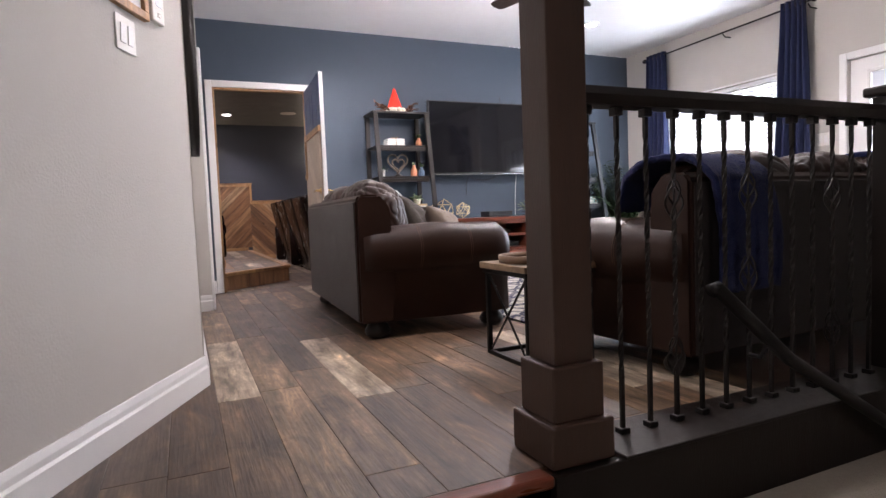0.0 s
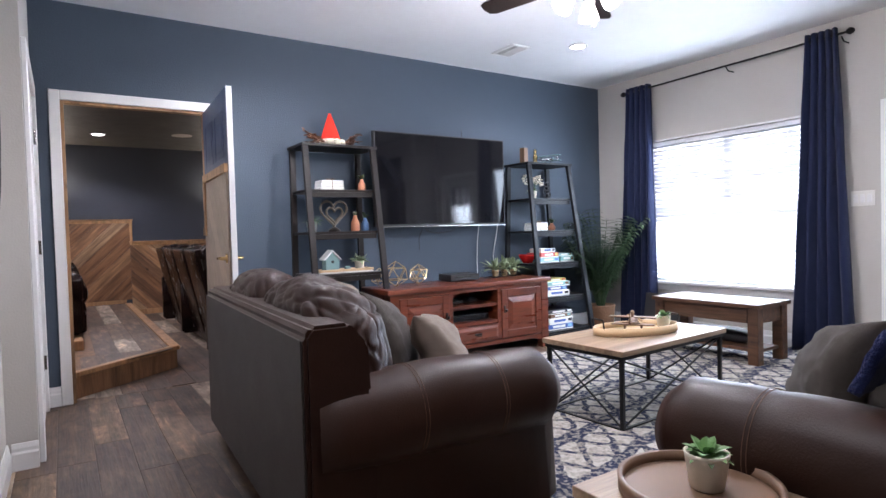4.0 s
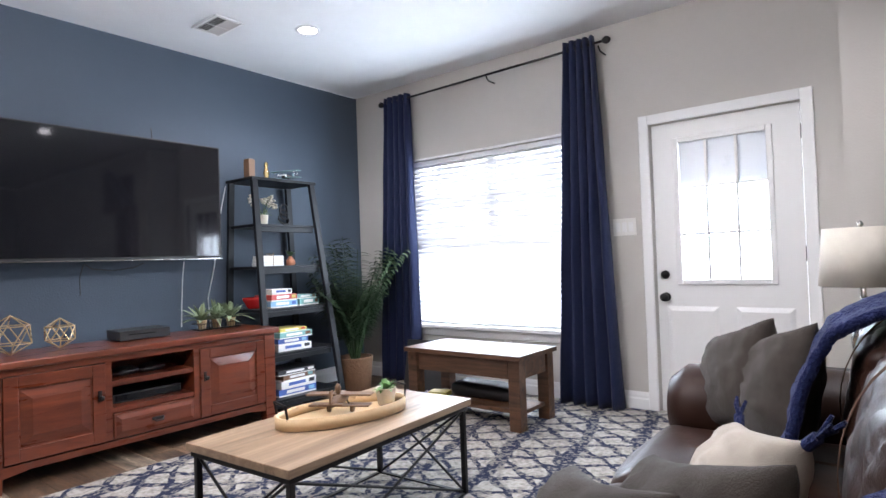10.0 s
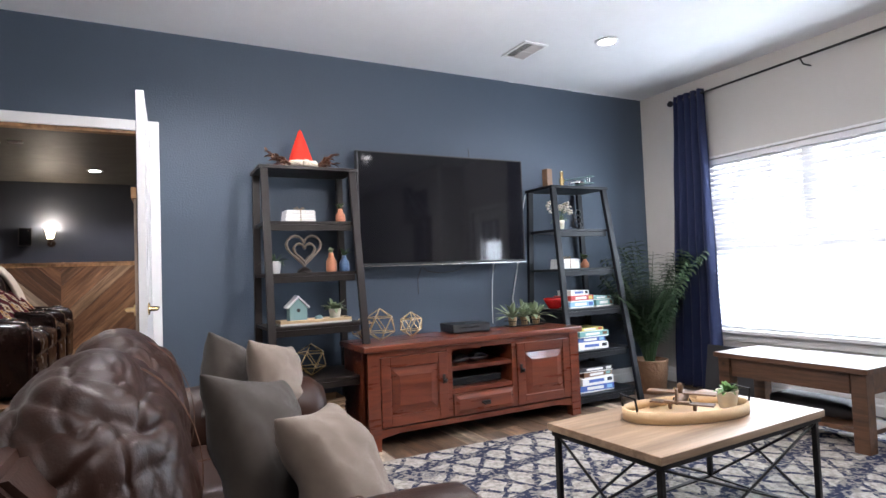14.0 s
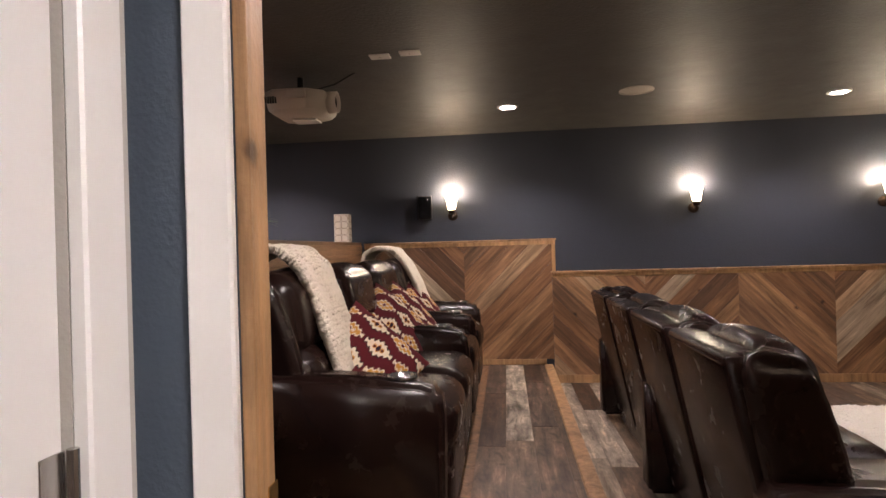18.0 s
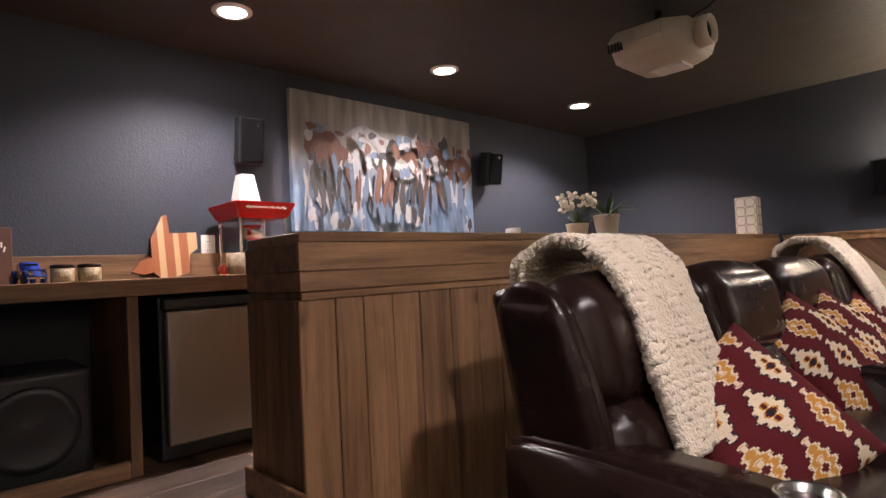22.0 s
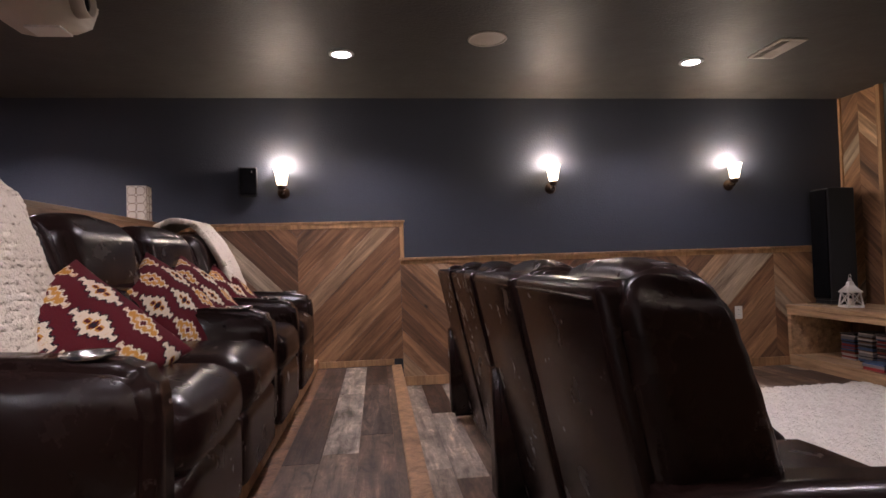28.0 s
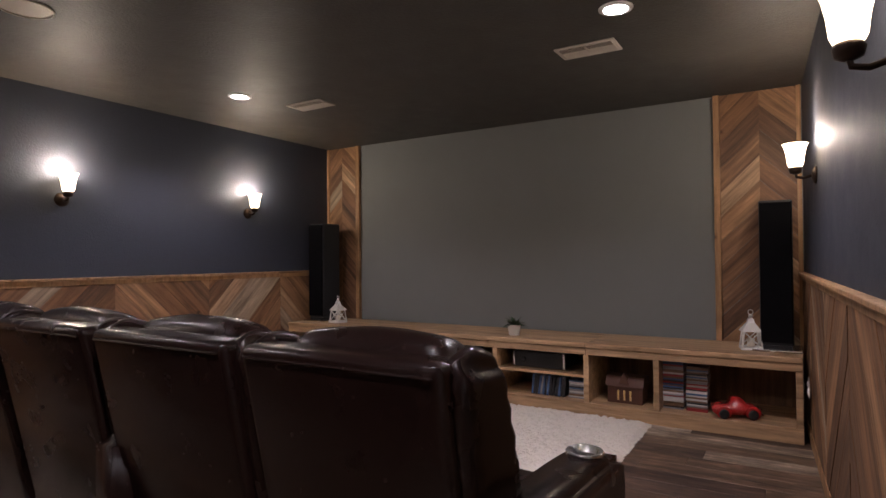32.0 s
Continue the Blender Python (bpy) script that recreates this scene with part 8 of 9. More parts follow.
# ---------------------------------------------------------------- projector and ceiling fittings
pj = thing("projector", "cream ceiling-mounted projector with a round lens", "projector", at(0.863, 10.53, 2.265))
bm = prism(bmesh.new(), [(-0.2, -0.17), (-0.12, -0.24), (0.1, -0.23), (0.2, -0.15), (0.22, 0.13), (0.12, 0.2), (-0.12, 0.24), (-0.2, 0.18)], "z", -0.065, 0.065)
for v in bm.verts:
    if v.co.z < 0:
        v.co.x *= 0.86
        v.co.y *= 0.82
bmesh.ops.bevel(bm, geom=bm.edges[:], offset=0.02, segments=3, affect="EDGES")
bd = part("body", bm, PROJ, pj, "", True)
mx_ = Matrix.Translation((0.226, -0.05, 0.008)) @ Matrix.Rotation(radians(90), 4, "Y")
part("lens_ring", lathe(bmesh.new(), [(0.056, -0.04), (0.068, -0.04), (0.066, 0.02), (0.056, 0.02), (0.052, -0.02)], (0, 0, 0), 28, m=mx_, ring=True), PROJ, pj, "", True)
part("lens", lathe(bmesh.new(), [(0.001, 0.012), (0.03, 0.008), (0.054, -0.004), (0.054, -0.02)], (0, 0, 0), 28, m=mx_), TVGLASS, pj, "dark glass lens", True)
part("filter_cover", blk(-0.02, 0.1, -0.235, -0.222, 0.0, 0.05, 0.003), PROJ, pj)
for i in range(5):
    part("air_slot", blk(-0.16 + 0.016 * i, -0.152 + 0.016 * i, -0.2225, -0.21, -0.02, 0.02), BLACK, pj)
part("bottom_plate", blk(-0.08, 0.08, 0.02, 0.14, -0.078, -0.066, 0.003), WHITE, pj, "white plate under the body")
part("mount_arm", rod(bmesh.new(), (-0.02, 0.02, 0.06), (-0.02, 0.02, 0.25), 0.02, seg=14), METAL, pj, "", True)
part("mount_plate", blk(-0.08, 0.04, -0.06, 0.08, 0.262, 0.279, 0.004), METAL, pj)
part("mount_spider", blk(-0.1, 0.06, 0.0, 0.04, 0.064, 0.076, 0.003), METAL, pj)
part("cable", pipe(bmesh.new(), [(-0.1, 0.1, 0.066), (0.02, 0.1, 0.13), (0.2, 0.05, 0.15), (0.36, -0.02, 0.2), (0.43, -0.07, 0.27)], 0.006, 6), BLACK, pj)
for x, y in ((1.44, 10.23), (1.62, 10.2)):
    pl = thing("ceiling_plate", "small white cover plate on the dark ceiling", "cover plate", at(x, y, HT), "ceiling plates")
    part("plate", blk(-0.06, 0.06, -0.04, 0.04, -0.008, -0.0005, 0.003), CERAMIC, pl)
    part("screw", lathe(bmesh.new(), [(0.004, 0), (0.004, -0.001)], (0, 0, -0.0085), 8), STEEL, pl)
cs = thing("ceiling_speaker", "round white ceiling speaker grille", "speaker", at(3.12, 11.31, HT))
part("ring", lathe(bmesh.new(), [(0.112, -0.0005), (0.125, -0.0005), (0.125, -0.006), (0.11, -0.008)], (0, 0, 0), 36, ring=True), PROJ, cs, "", True)
part("grille", lathe(bmesh.new(), [(0.001, -0.004), (0.11, -0.003), (0.11, -0.0005), (0.001, -0.0005)], (0, 0, 0), 36), PROJ, cs)
for x, y in ((5.19, 11.41), (5.17, 9.13)):
    ceiling_vent(at(x, y, HT, 90), 0.36, 0.2, "beige metal ceiling vent", PROJ)

# ---------------------------------------------------------------- console under the screen
CX0, CTOP = 6.1, 0.555
con = thing("media_console", "long low reclaimed pine console with open bays under the screen", "media console", at(0, 0, 0))
y0c, y1c = 8.055, YF - 0.035
part("toe_board", blk(CX0 + 0.005, CX0 + 0.03, y0c, y1c, 0.0, 0.075, 0.003), CONPINE, con)
part("bottom_board", blk(CX0, XS - 0.005, y0c, y1c, 0.075, 0.1, 0.003), CONPINE, con)
for a, b in ((y0c, 9.46), (9.462, 11.08), (11.082, y1c)):
    part("top_plank", blk(CX0 - 0.02, CX0 + 0.3, a, b, CTOP - 0.035, CTOP, 0.005), CONPINE, con)
    part("top_plank", blk(CX0 + 0.303, XS - 0.05, a, b, CTOP - 0.036, CTOP - 0.001, 0.005), CONPINE, con)
    part("front_rail", blk(CX0 - 0.008, CX0 + 0.02, a, b, CTOP - 0.09, CTOP - 0.037, 0.004), CONPINE, con)
DIV = (y0c + 0.02, 8.95, 9.46, 10.23, 11.08, 11.57, y1c - 0.02)
for y in DIV:
    part("divider", blk(CX0 - 0.004, XS - 0.055, y - 0.02, y + 0.02, 0.1, CTOP - 0.091, 0.003), CONPINE, con)
for a, b in ((9.48, 10.21), (10.25, 11.06)):
    part("shelf", blk(CX0 + 0.01, XS - 0.06, a, b, 0.285, 0.305, 0.002), CONPINE, con)
part("back_board", blk(XS - 0.054, XS - 0.046, y0c, y1c, 0.1, CTOP - 0.04), PINEY, con)


def case_stack(x, y, z, n, w, d, seed, label, upright=False, h=0.19):
    """Disc cases, lying in a pile or standing and leaning in a row; every case a part."""
    t = thing("disc_cases", label, "disc cases", at(x, y, z))
    rn = random.Random(seed)
    if upright:
        yy = 0.0
        for i in range(n):
            m = Matrix.Translation((rn.uniform(-0.01, 0.01), yy, 0)) @ Matrix.Rotation(radians(rn.uniform(4, 14)), 4, "X")
            part("case", blk(-d / 2, d / 2, 0, w, 0.003, h * rn.uniform(0.92, 1.0), m=m), rn.choice((CASES[1], CASES[2], CASES[2], CASES[0], CASES[1])), t)
            yy += w * 1.28
    else:
        zz = 0.0
        for i in range(n):
            th_ = rn.choice((0.0098, 0.0098, 0.014))
            part("case", blk(-d / 2, d / 2, -w / 2, w / 2, zz, zz + th_ - 0.0006, m=Matrix.Translation((rn.uniform(-0.006, 0.006), rn.uniform(-0.005, 0.005), 0)) @ turn_z(rn.uniform(-3, 3))), rn.choice(CASES), t)
            zz += th_
    return t


zs = 0.1005
case_stack(6.3, 8.86, zs, 30, 0.142, 0.125, 1, "tall pile of disc cases in the console bay")
case_stack(6.3, 8.7, zs, 29, 0.142, 0.125, 2, "tall pile of disc cases in the console bay")
toy_truck(at(6.2, 8.45, zs, -70), REDTOY, "glossy red toy pickup truck in the console bay", 0.3)
mb = thing("music_box", "brown wooden house-shaped chest with a gabled lid", "chest", at(6.3, 9.2, zs))
part("body", blk(-0.09, 0.09, -0.13, 0.13, 0.0, 0.13, 0.005), SIGNWOOD, mb)
part("lid", prism(bmesh.new(), [(-0.11, 0.131), (0.11, 0.131), (0.07, 0.2), (-0.07, 0.2)], "y", -0.14, 0.14), SIGNWOOD, mb)
part("gable", prism(bmesh.new(), [(-0.04, 0.15), (0.04, 0.15), (0.0, 0.235)], "x", -0.115, -0.06), SIGNWOOD, mb)
for i in range(3):
    part("window_bar", blk(-0.094, -0.0905, -0.05 + i * 0.045, -0.035 + i * 0.045, 0.025, 0.1), BRASS, mb)
am = thing("stereo_receiver", "wide black amplifier with silver side edges", "receiver", at(6.34, 9.88, 0.3055))
part("body", blk(-0.15, 0.2, -0.22, 0.22, 0.008, 0.13, 0.004), BLACK, am)
for y in (-0.215, 0.215):
    part("side_edge", blk(-0.16, -0.151, y - 0.008, y + 0.008, 0.01, 0.13), STEEL, am, "silver edge")
part("knob", lathe(bmesh.new(), [(0.02, 0), (0.02, 0.014), (0.016, 0.016)], (0, 0, 0), 20, m=Matrix.Translation((-0.151, 0.13, 0.07)) @ Matrix.Rotation(radians(-90), 4, "Y")), BLACK, am, "", True)
case_stack(6.24, 9.66, zs, 15, 0.015, 0.13, 7, "leaning row of blue film cases", True, 0.165)
case_stack(6.26, 9.56, zs, 12, 0.142, 0.125, 8, "short pile of disc cases")
av = thing("av_receiver", "black receiver with a small blue display light", "receiver", at(6.34, 10.78, 0.3055))
part("body", blk(-0.14, 0.2, -0.22, 0.22, 0.008, 0.14, 0.004), BLACK, av)
part("display", blk(-0.1425, -0.1405, 0.12, 0.135, 0.09, 0.1), glow("blue_led", (0.05, 0.08, 1.0), 4.0), av, "glowing blue light")
part("face_bar", blk(-0.1425, -0.1405, -0.1, 0.1, 0.05, 0.08), TVGLASS, av)
gc = thing("game_controller", "grey game controller on the console shelf", "controller", at(6.2, 10.38, 0.3055))
part("body", pad(bmesh.new(), (0.08, 0.15, 0.045), Matrix.Translation((0, 0, 0.024)), 0.45, 0.3, 8, 0.0, 1, 0.5), CASES[0], gc, "", True)
part("stick", rod(bmesh.new(), (0, 0.03, 0.04), (0, 0.03, 0.06), 0.006), BLACK, gc)
case_stack(6.28, 11.42, zs, 12, 0.142, 0.125, 9, "pile of disc cases in the console bay")
case_stack(6.3, 11.24, zs, 6, 0.19, 0.14, 10, "low pile of film cases in the console bay")
for k, y in enumerate((11.7, 11.88, 12.06, 12.24)):
    case_stack(6.42, y, zs, (20, 24, 22, 18)[k], 0.142, 0.125, 30 + k, "pile of disc cases in the console bay")
case_stack(6.2, 11.75, zs, 5, 0.19, 0.14, 40, "low pile of film cases in the console bay")
ot = thing("storage_ottoman", "dark brown leather storage ottoman on the shag rug", "ottoman", at(5.87, 10.6, 0.03))
part("box", blk(-0.18, 0.18, -0.24, 0.24, 0.0, 0.26, 0.012, 3), RECLINE, ot)
part("lid", pad(bmesh.new(), (0.37, 0.49, 0.08), Matrix.Translation((0, 0, 0.302)), 0.3, 0.1, 10, 0.002, 2), RECLINE, ot, "", True)


def tower(m, label):
    t = thing("tower_speaker", label, "speaker", m, "tower speakers")
    part("base_plate", blk(-0.16, 0.16, -0.15, 0.15, 0.0, 0.014, 0.004), STEEL, t, "silver base plate")
    part("plinth", blk(-0.12, 0.12, -0.09, 0.09, 0.0145, 0.04, 0.003), BLACK, t)
    part("cabinet", blk(-0.12, 0.14, -0.1, 0.1, 0.04, 1.03, 0.012, 3), BLACK, t)
    part("grille", blk(-0.135, -0.1205, -0.094, 0.094, 0.06, 1.015, 0.006), GRILLE, t)
    return t


tower(at(6.42, 8.2, CTOP + 0.001), "tall black tower speaker on a silver plate on the console")
tower(at(6.42, 12.42, CTOP + 0.001), "tall black tower speaker on a silver plate on the console")


def lantern(m, label):
    t = thing("lantern", label, "lantern", m, "white lanterns")
    part("base", blk(-0.068, 0.068, -0.068, 0.068, 0.0, 0.018, 0.003), CERAMIC, t)
    for sx, sy in ((-1, -1), (1, -1), (1, 1), (-1, 1)):
        part("corner_post", rod(bmesh.new(), (sx * 0.06, sy * 0.06, 0.018), (sx * 0.048, sy * 0.048, 0.125), 0.007, seg=6), CERAMIC, t)
    for k in range(4):
        q = turn_z(90 * k)
        for s_ in (-1, 1):
            part("cross_bar", rod(bmesh.new(), q @ Vector((0.058, -0.05 * s_, 0.024)), q @ Vector((0.048, 0.044 * s_, 0.12)), 0.0035, seg=5), CERAMIC, t)
    part("roof", lathe(bmesh.new(), [(0.092, 0.125), (0.09, 0.13), (0.032, 0.185), (0.026, 0.21), (0.014, 0.218)], (0, 0, 0), 4, m=turn_z(45)), CERAMIC, t)
    part("finial", lathe(bmesh.new(), [(0.008, 0.218), (0.016, 0.23), (0.008, 0.245)], (0, 0, 0), 12), CERAMIC, t, "", True)
    part("ring", pipe(bmesh.new(), [(0.0, 0.016 * math.cos(a), 0.258 + 0.016 * math.sin(a)) for a in (2 * math.pi * i / 14 for i in range(14))], 0.0025, 5, True), CERAMIC, t)
    part("candle", lathe(bmesh.new(), [(0.025, 0.0185), (0.025, 0.07), (0.02, 0.072)], (0, 0, 0), 16), CREAM, t, "", True)
    return t


lantern(at(6.34, 8.36, CTOP + 0.001, 12), "small white metal lantern with crossed sides on the console")
lantern(at(6.3, 12.12, CTOP + 0.001, -10), "small white metal lantern with crossed sides on the console")
potted(at(6.25, 10.12, CTOP + 0.001), "potted_plant", "small spiky green plant in a white pot on the console", CERAMIC, 0.055, 0.09, 30, 9, PALM, None, 0.9, 0.14, 0.024)

# ---------------------------------------------------------------- shag rug
nx, ny = 150, 210
rx0, rx1, ry0, ry1 = 3.98, 6.09, 8.98, 11.78
vs, fs = [], []
rnd = random.Random(8)
for i in range(nx + 1):
    for j in range(ny + 1):
        edge = min(i, nx - i, j, ny - j) / 3.0
        x = rx0 + (rx1 - rx0) * i / nx + rnd.uniform(-0.006, 0.006)
        y = ry0 + (ry1 - ry0) * j / ny + rnd.uniform(-0.006, 0.006)
        if edge == 0:
            x += rnd.uniform(-0.006, 0.006)
            y += rnd.uniform(-0.006, 0.006)
        z = 0.004 + min(1, edge) * (0.022 + 0.009 * noise.noise(Vector((x * 9, y * 9, 0))) + rnd.uniform(-0.009, 0.009))
        vs.append((x, y, z))
for i in range(nx):
    for j in range(ny):
        a = i * (ny + 1) + j
        fs.append((a, a + ny + 1, a + ny + 2, a + 1))
me = bpy.data.meshes.new("shag_rug")
me.from_pydata(vs, [], fs)
me.materials.append(SHAG)
for p in me.polygons:
    p.use_smooth = True
tagged(new("shag_rug", me), "thick cream shag rug on the plank floor", "rug")


# ---------------------------------------------------------------- pillows and blankets on the sofas
def stand(x, y, z, az, lean=22, spin=0):
    return Matrix.Translation((x, y, z)) @ turn_z(az) @ Matrix.Rotation(radians(90 - lean), 4, "Y") @ turn_z(spin)


for x, y, z, az, lean, spin, sz, mtl, lab in (
        (2.985, 6.29, 0.645, -42, 12, -24, 0.36, TAUPE, "dark taupe plush throw pillow on the loveseat"),
        (3.155, 6.205, 0.63, -38, 14, -12, 0.37, BEIGE, "beige plush throw pillow on the loveseat"),
        (2.93, 5.28, 0.635, -36, 24, -14, 0.4, TAUPE, "dark taupe plush throw pillow on the loveseat"),
        (3.08, 5.1, 0.59, -32, 32, -8, 0.36, BEIGE, "beige plush throw pillow leaning on a taupe one on the loveseat"),
        (5.3, 4.0, 0.625, 128, 18, 18, 0.37, TAUPE, "dark taupe plush throw pillow on the long sofa"),
        (5.17, 3.86, 0.63, 124, 18, 18, 0.37, TAUPE, "dark taupe plush throw pillow on the long sofa"),
        (3.86, 3.78, 0.63, 128, 26, 18, 0.35, TAUPE, "dark taupe plush throw pillow by the long sofa's arm"),
        (3.78, 3.9, 0.61, 128, 30, 16, 0.35, TAUPE, "dark taupe plush throw pillow by the long sofa's arm"),
        (4.367, 3.811, 0.575, 120, 32, 10, 0.29, OAT, "cream throw pillow with a navy tassel on the long sofa")):
    pl = pillow(stand(x, y, z, az, lean, spin), (sz, sz, 0.19), mtl, lab, "sofa pillows", 0.01, int(x * 31 + y * 7))
    if mtl is OAT:
        for sx in (-1, 1):
            for sy in (-1, 1):
                bm = rod(bmesh.new(), (sx * sz * 0.47, sy * sz * 0.47, 0), (sx * sz * 0.55, sy * sz * 0.55, 0), 0.012, seg=8)
                for k in range(7):
                    a = k * 0.9
                    rod(bm, (sx * sz * 0.53, sy * sz * 0.53, 0), (sx * sz * 0.66 + 0.012 * math.cos(a), sy * sz * 0.66 + 0.012 * math.sin(a), 0.012 * math.sin(a * 2)), 0.004, seg=5)
                part("tassel", bm, BLANKET, pl, "navy yarn tassel")
BACKOVER = [(-0.12, 0.45), (-0.115, 0.7), (-0.09, 0.92), (0.04, 1.0), (0.24, 1.0), (0.37, 0.93), (0.44, 0.78), (0.47, 0.62), (0.55, 0.52), (0.75, 0.505)]
for cx, w, sd in ((5.0, 0.42, 3), (3.5, 0.36, 8)):
    drape(Matrix.Translation((cx, 3.21 + (cx - 3.2) * 0.06, -0.07 if sd == 3 else -0.1)) @ turn_z(3.5), BACKOVER if sd == 3 else BACKOVER[:7], w, BLANKET, "navy plush throw blanket over the long sofa's back", "throw_blanket", 0.028, 0.02, sd, 26)

# ---------------------------------------------------------------- trays
tr = thing("oval_tray", "oval light wooden tray with black wire handles", "tray", at(4.69, 5.37, 0.4405, -15))
part("base", lathe(bmesh.new(), [(0.27, 0), (0.28, 0.004), (0.28, 0.012), (0.27, 0.014)], (0, 0, 0), 48, 1.0, 0.5), TRAYWOOD, tr)
part("rim", lathe(bmesh.new(), [(0.28, 0.001), (0.29, 0.004), (0.292, 0.05), (0.28, 0.05)], (0, 0, 0), 48, 1.0, 0.5, ring=True), TRAYWOOD, tr, "bent light wooden rim", True)
for s_ in (-1, 1):
    part("handle", pipe(bmesh.new(), [(s_ * 0.262, -0.055, 0.03), (s_ * 0.272, -0.055, 0.1), (s_ * 0.274, 0.055, 0.1), (s_ * 0.262, 0.055, 0.03)], 0.005, 8), METAL, tr, "black wire handle")
ap = thing("toy_airplane", "carved brown wooden toy airplane on the tray", "toy", at(4.67, 5.38, 0.455, 30))
part("fuselage", lathe(bmesh.new(), [(0.008, -0.1), (0.014, -0.08), (0.026, 0.02), (0.024, 0.07), (0.012, 0.085)], (0, 0, 0), 16, m=Matrix.Translation((0, 0, 0.06)) @ Matrix.Rotation(radians(90), 4, "Y")), DARKTRAY, ap, "", True)
part("wing", blk(-0.005, 0.05, -0.14, 0.14, 0.075, 0.083, 0.003), DARKTRAY, ap)
part("wing", blk(-0.005, 0.05, -0.13, 0.13, 0.03, 0.037, 0.003), DARKTRAY, ap)
part("tail_fin", blk(-0.1, -0.07, -0.004, 0.004, 0.065, 0.115, 0.002), DARKTRAY, ap)
part("tail_plane", blk(-0.1, -0.07, -0.05, 0.05, 0.058, 0.064, 0.002), DARKTRAY, ap)
part("propeller", blk(0.087, 0.091, -0.05, 0.05, 0.053, 0.067, 0.002, m=Matrix.Rotation(radians(20), 4, "X") @ Matrix.Translation((0, 0.02, 0))), TRAYWOOD, ap)
part("pilot_peg", lathe(bmesh.new(), [(0.008, 0.08), (0.012, 0.1), (0.014, 0.112), (0.008, 0.124)], (0.0, 0, 0), 12), DARKTRAY, ap, "", True)
for s_ in (-1, 1):
    part("wheel", lathe(bmesh.new(), [(0.018, -0.006), (0.02, 0), (0.018, 0.006)], (0, 0, 0), 16, m=Matrix.Translation((0.03, s_ * 0.05, 0.02)) @ Matrix.Rotation(radians(90), 4, "X")), DARKTRAY, ap, "", True)
    part("strut", rod(bmesh.new(), (0.03, s_ * 0.045, 0.02), (0.02, s_ * 0.03, 0.055), 0.003, seg=6), METAL, ap)
potted(at(4.89, 5.32, 0.4548), "succulent", "bright green succulent in a speckled stone pot on the tray", STONE, 0.045, 0.075, 34, 5, SUCC, None, 0.9, 0.06, 0.022)
rt = thing("round_tray", "round brown wooden tray with a raised rim", "tray", at(2.98, 3.85, 0.4605))
part("base", lathe(bmesh.new(), [(0.165, 0), (0.17, 0.003), (0.17, 0.012), (0.16, 0.014)], (0, 0, 0), 40), DARKTRAY, rt)
part("rim", lathe(bmesh.new(), [(0.168, 0.0), (0.18, 0.002), (0.182, 0.036), (0.17, 0.036)], (0, 0, 0), 40, ring=True), DARKTRAY, rt, "", True)
potted(at(3.0, 3.84, 0.475), "succulent", "green succulent in a cream stone pot on the round tray", STONE, 0.05, 0.085, 40, 6, SUCC, None, 0.9, 0.055, 0.026)

# ---------------------------------------------------------------- potted palm
pp = thing("potted_palm", "tall green palm in a tan woven basket pot by the curtain", "plant", at(6.5, 7.25, 0))
part("pot", lathe(bmesh.new(), [(0.12, 0), (0.125, 0.004), (0.15, 0.27), (0.152, 0.28), (0.14, 0.28), (0.138, 0.25)], (0, 0, 0), 28), mat("brown_rattan", (0.12, 0.06, 0.03), (0.22, 0.12, 0.065), rough=0.7, scale=30, bump=0.6, bscale=60), pp, "tan woven pot", True)
rn = random.Random(17)
for i in range(34):
    a, el = 2 * math.pi * i * 0.618, rn.uniform(1.24, 1.53)
    L = rn.uniform(0.5, 1.2)
    d = Vector((math.cos(a) * math.cos(el), math.sin(a) * math.cos(el), math.sin(el)))
    pts, bend = [], rn.uniform(0.05, 0.2)
    for k in range(9):
        t = k / 8
        p = Vector((0.03 * math.cos(a), 0.03 * math.sin(a), 0.25)) + d * L * t + Vector((math.cos(a), math.sin(a), -1.0)) * bend * t ** 2.4 * L
        p.x = min(p.x, 0.3)
        p.y = min(p.y, 0.3)
        pts.append(p)
    bm = bmesh.new()
    pipe(bm, pts, [0.006 - 0.0005 * k for k in range(9)], 5)
    for k in range(20):
        t = 0.28 + 0.72 * k / 19
        q = pts[min(7, int(t * 8))].lerp(pts[min(8, int(t * 8) + 1)], t * 8 - int(t * 8))
        ax = (pts[min(8, int(t * 8) + 1)] - pts[max(0, int(t * 8) - 1)]).normalized()
        side = ax.cross(Vector((-math.sin(a), math.cos(a), 0.25)))
        side = ax.cross(side.normalized()).normalized() if side.length > 0.05 else Vector((1, 0, 0))
        for s_ in (-1, 1):
            leaf_blade(bm, q, side * s_ * 0.95 + ax * 0.5 + Vector((0, 0, rn.uniform(-0.2, 0.05))), 0.165 * (1.1 - abs(t - 0.55) * 0.9) * rn.uniform(0.85, 1.15), 0.026, 0.5, 4)
    for v in bm.verts:
        v.co.x = min(v.co.x, XW - 6.5 - 0.02)
        v.co.y = min(v.co.y, YB - 7.25 - 0.015)
    part("frond", bm, PALM, pp)

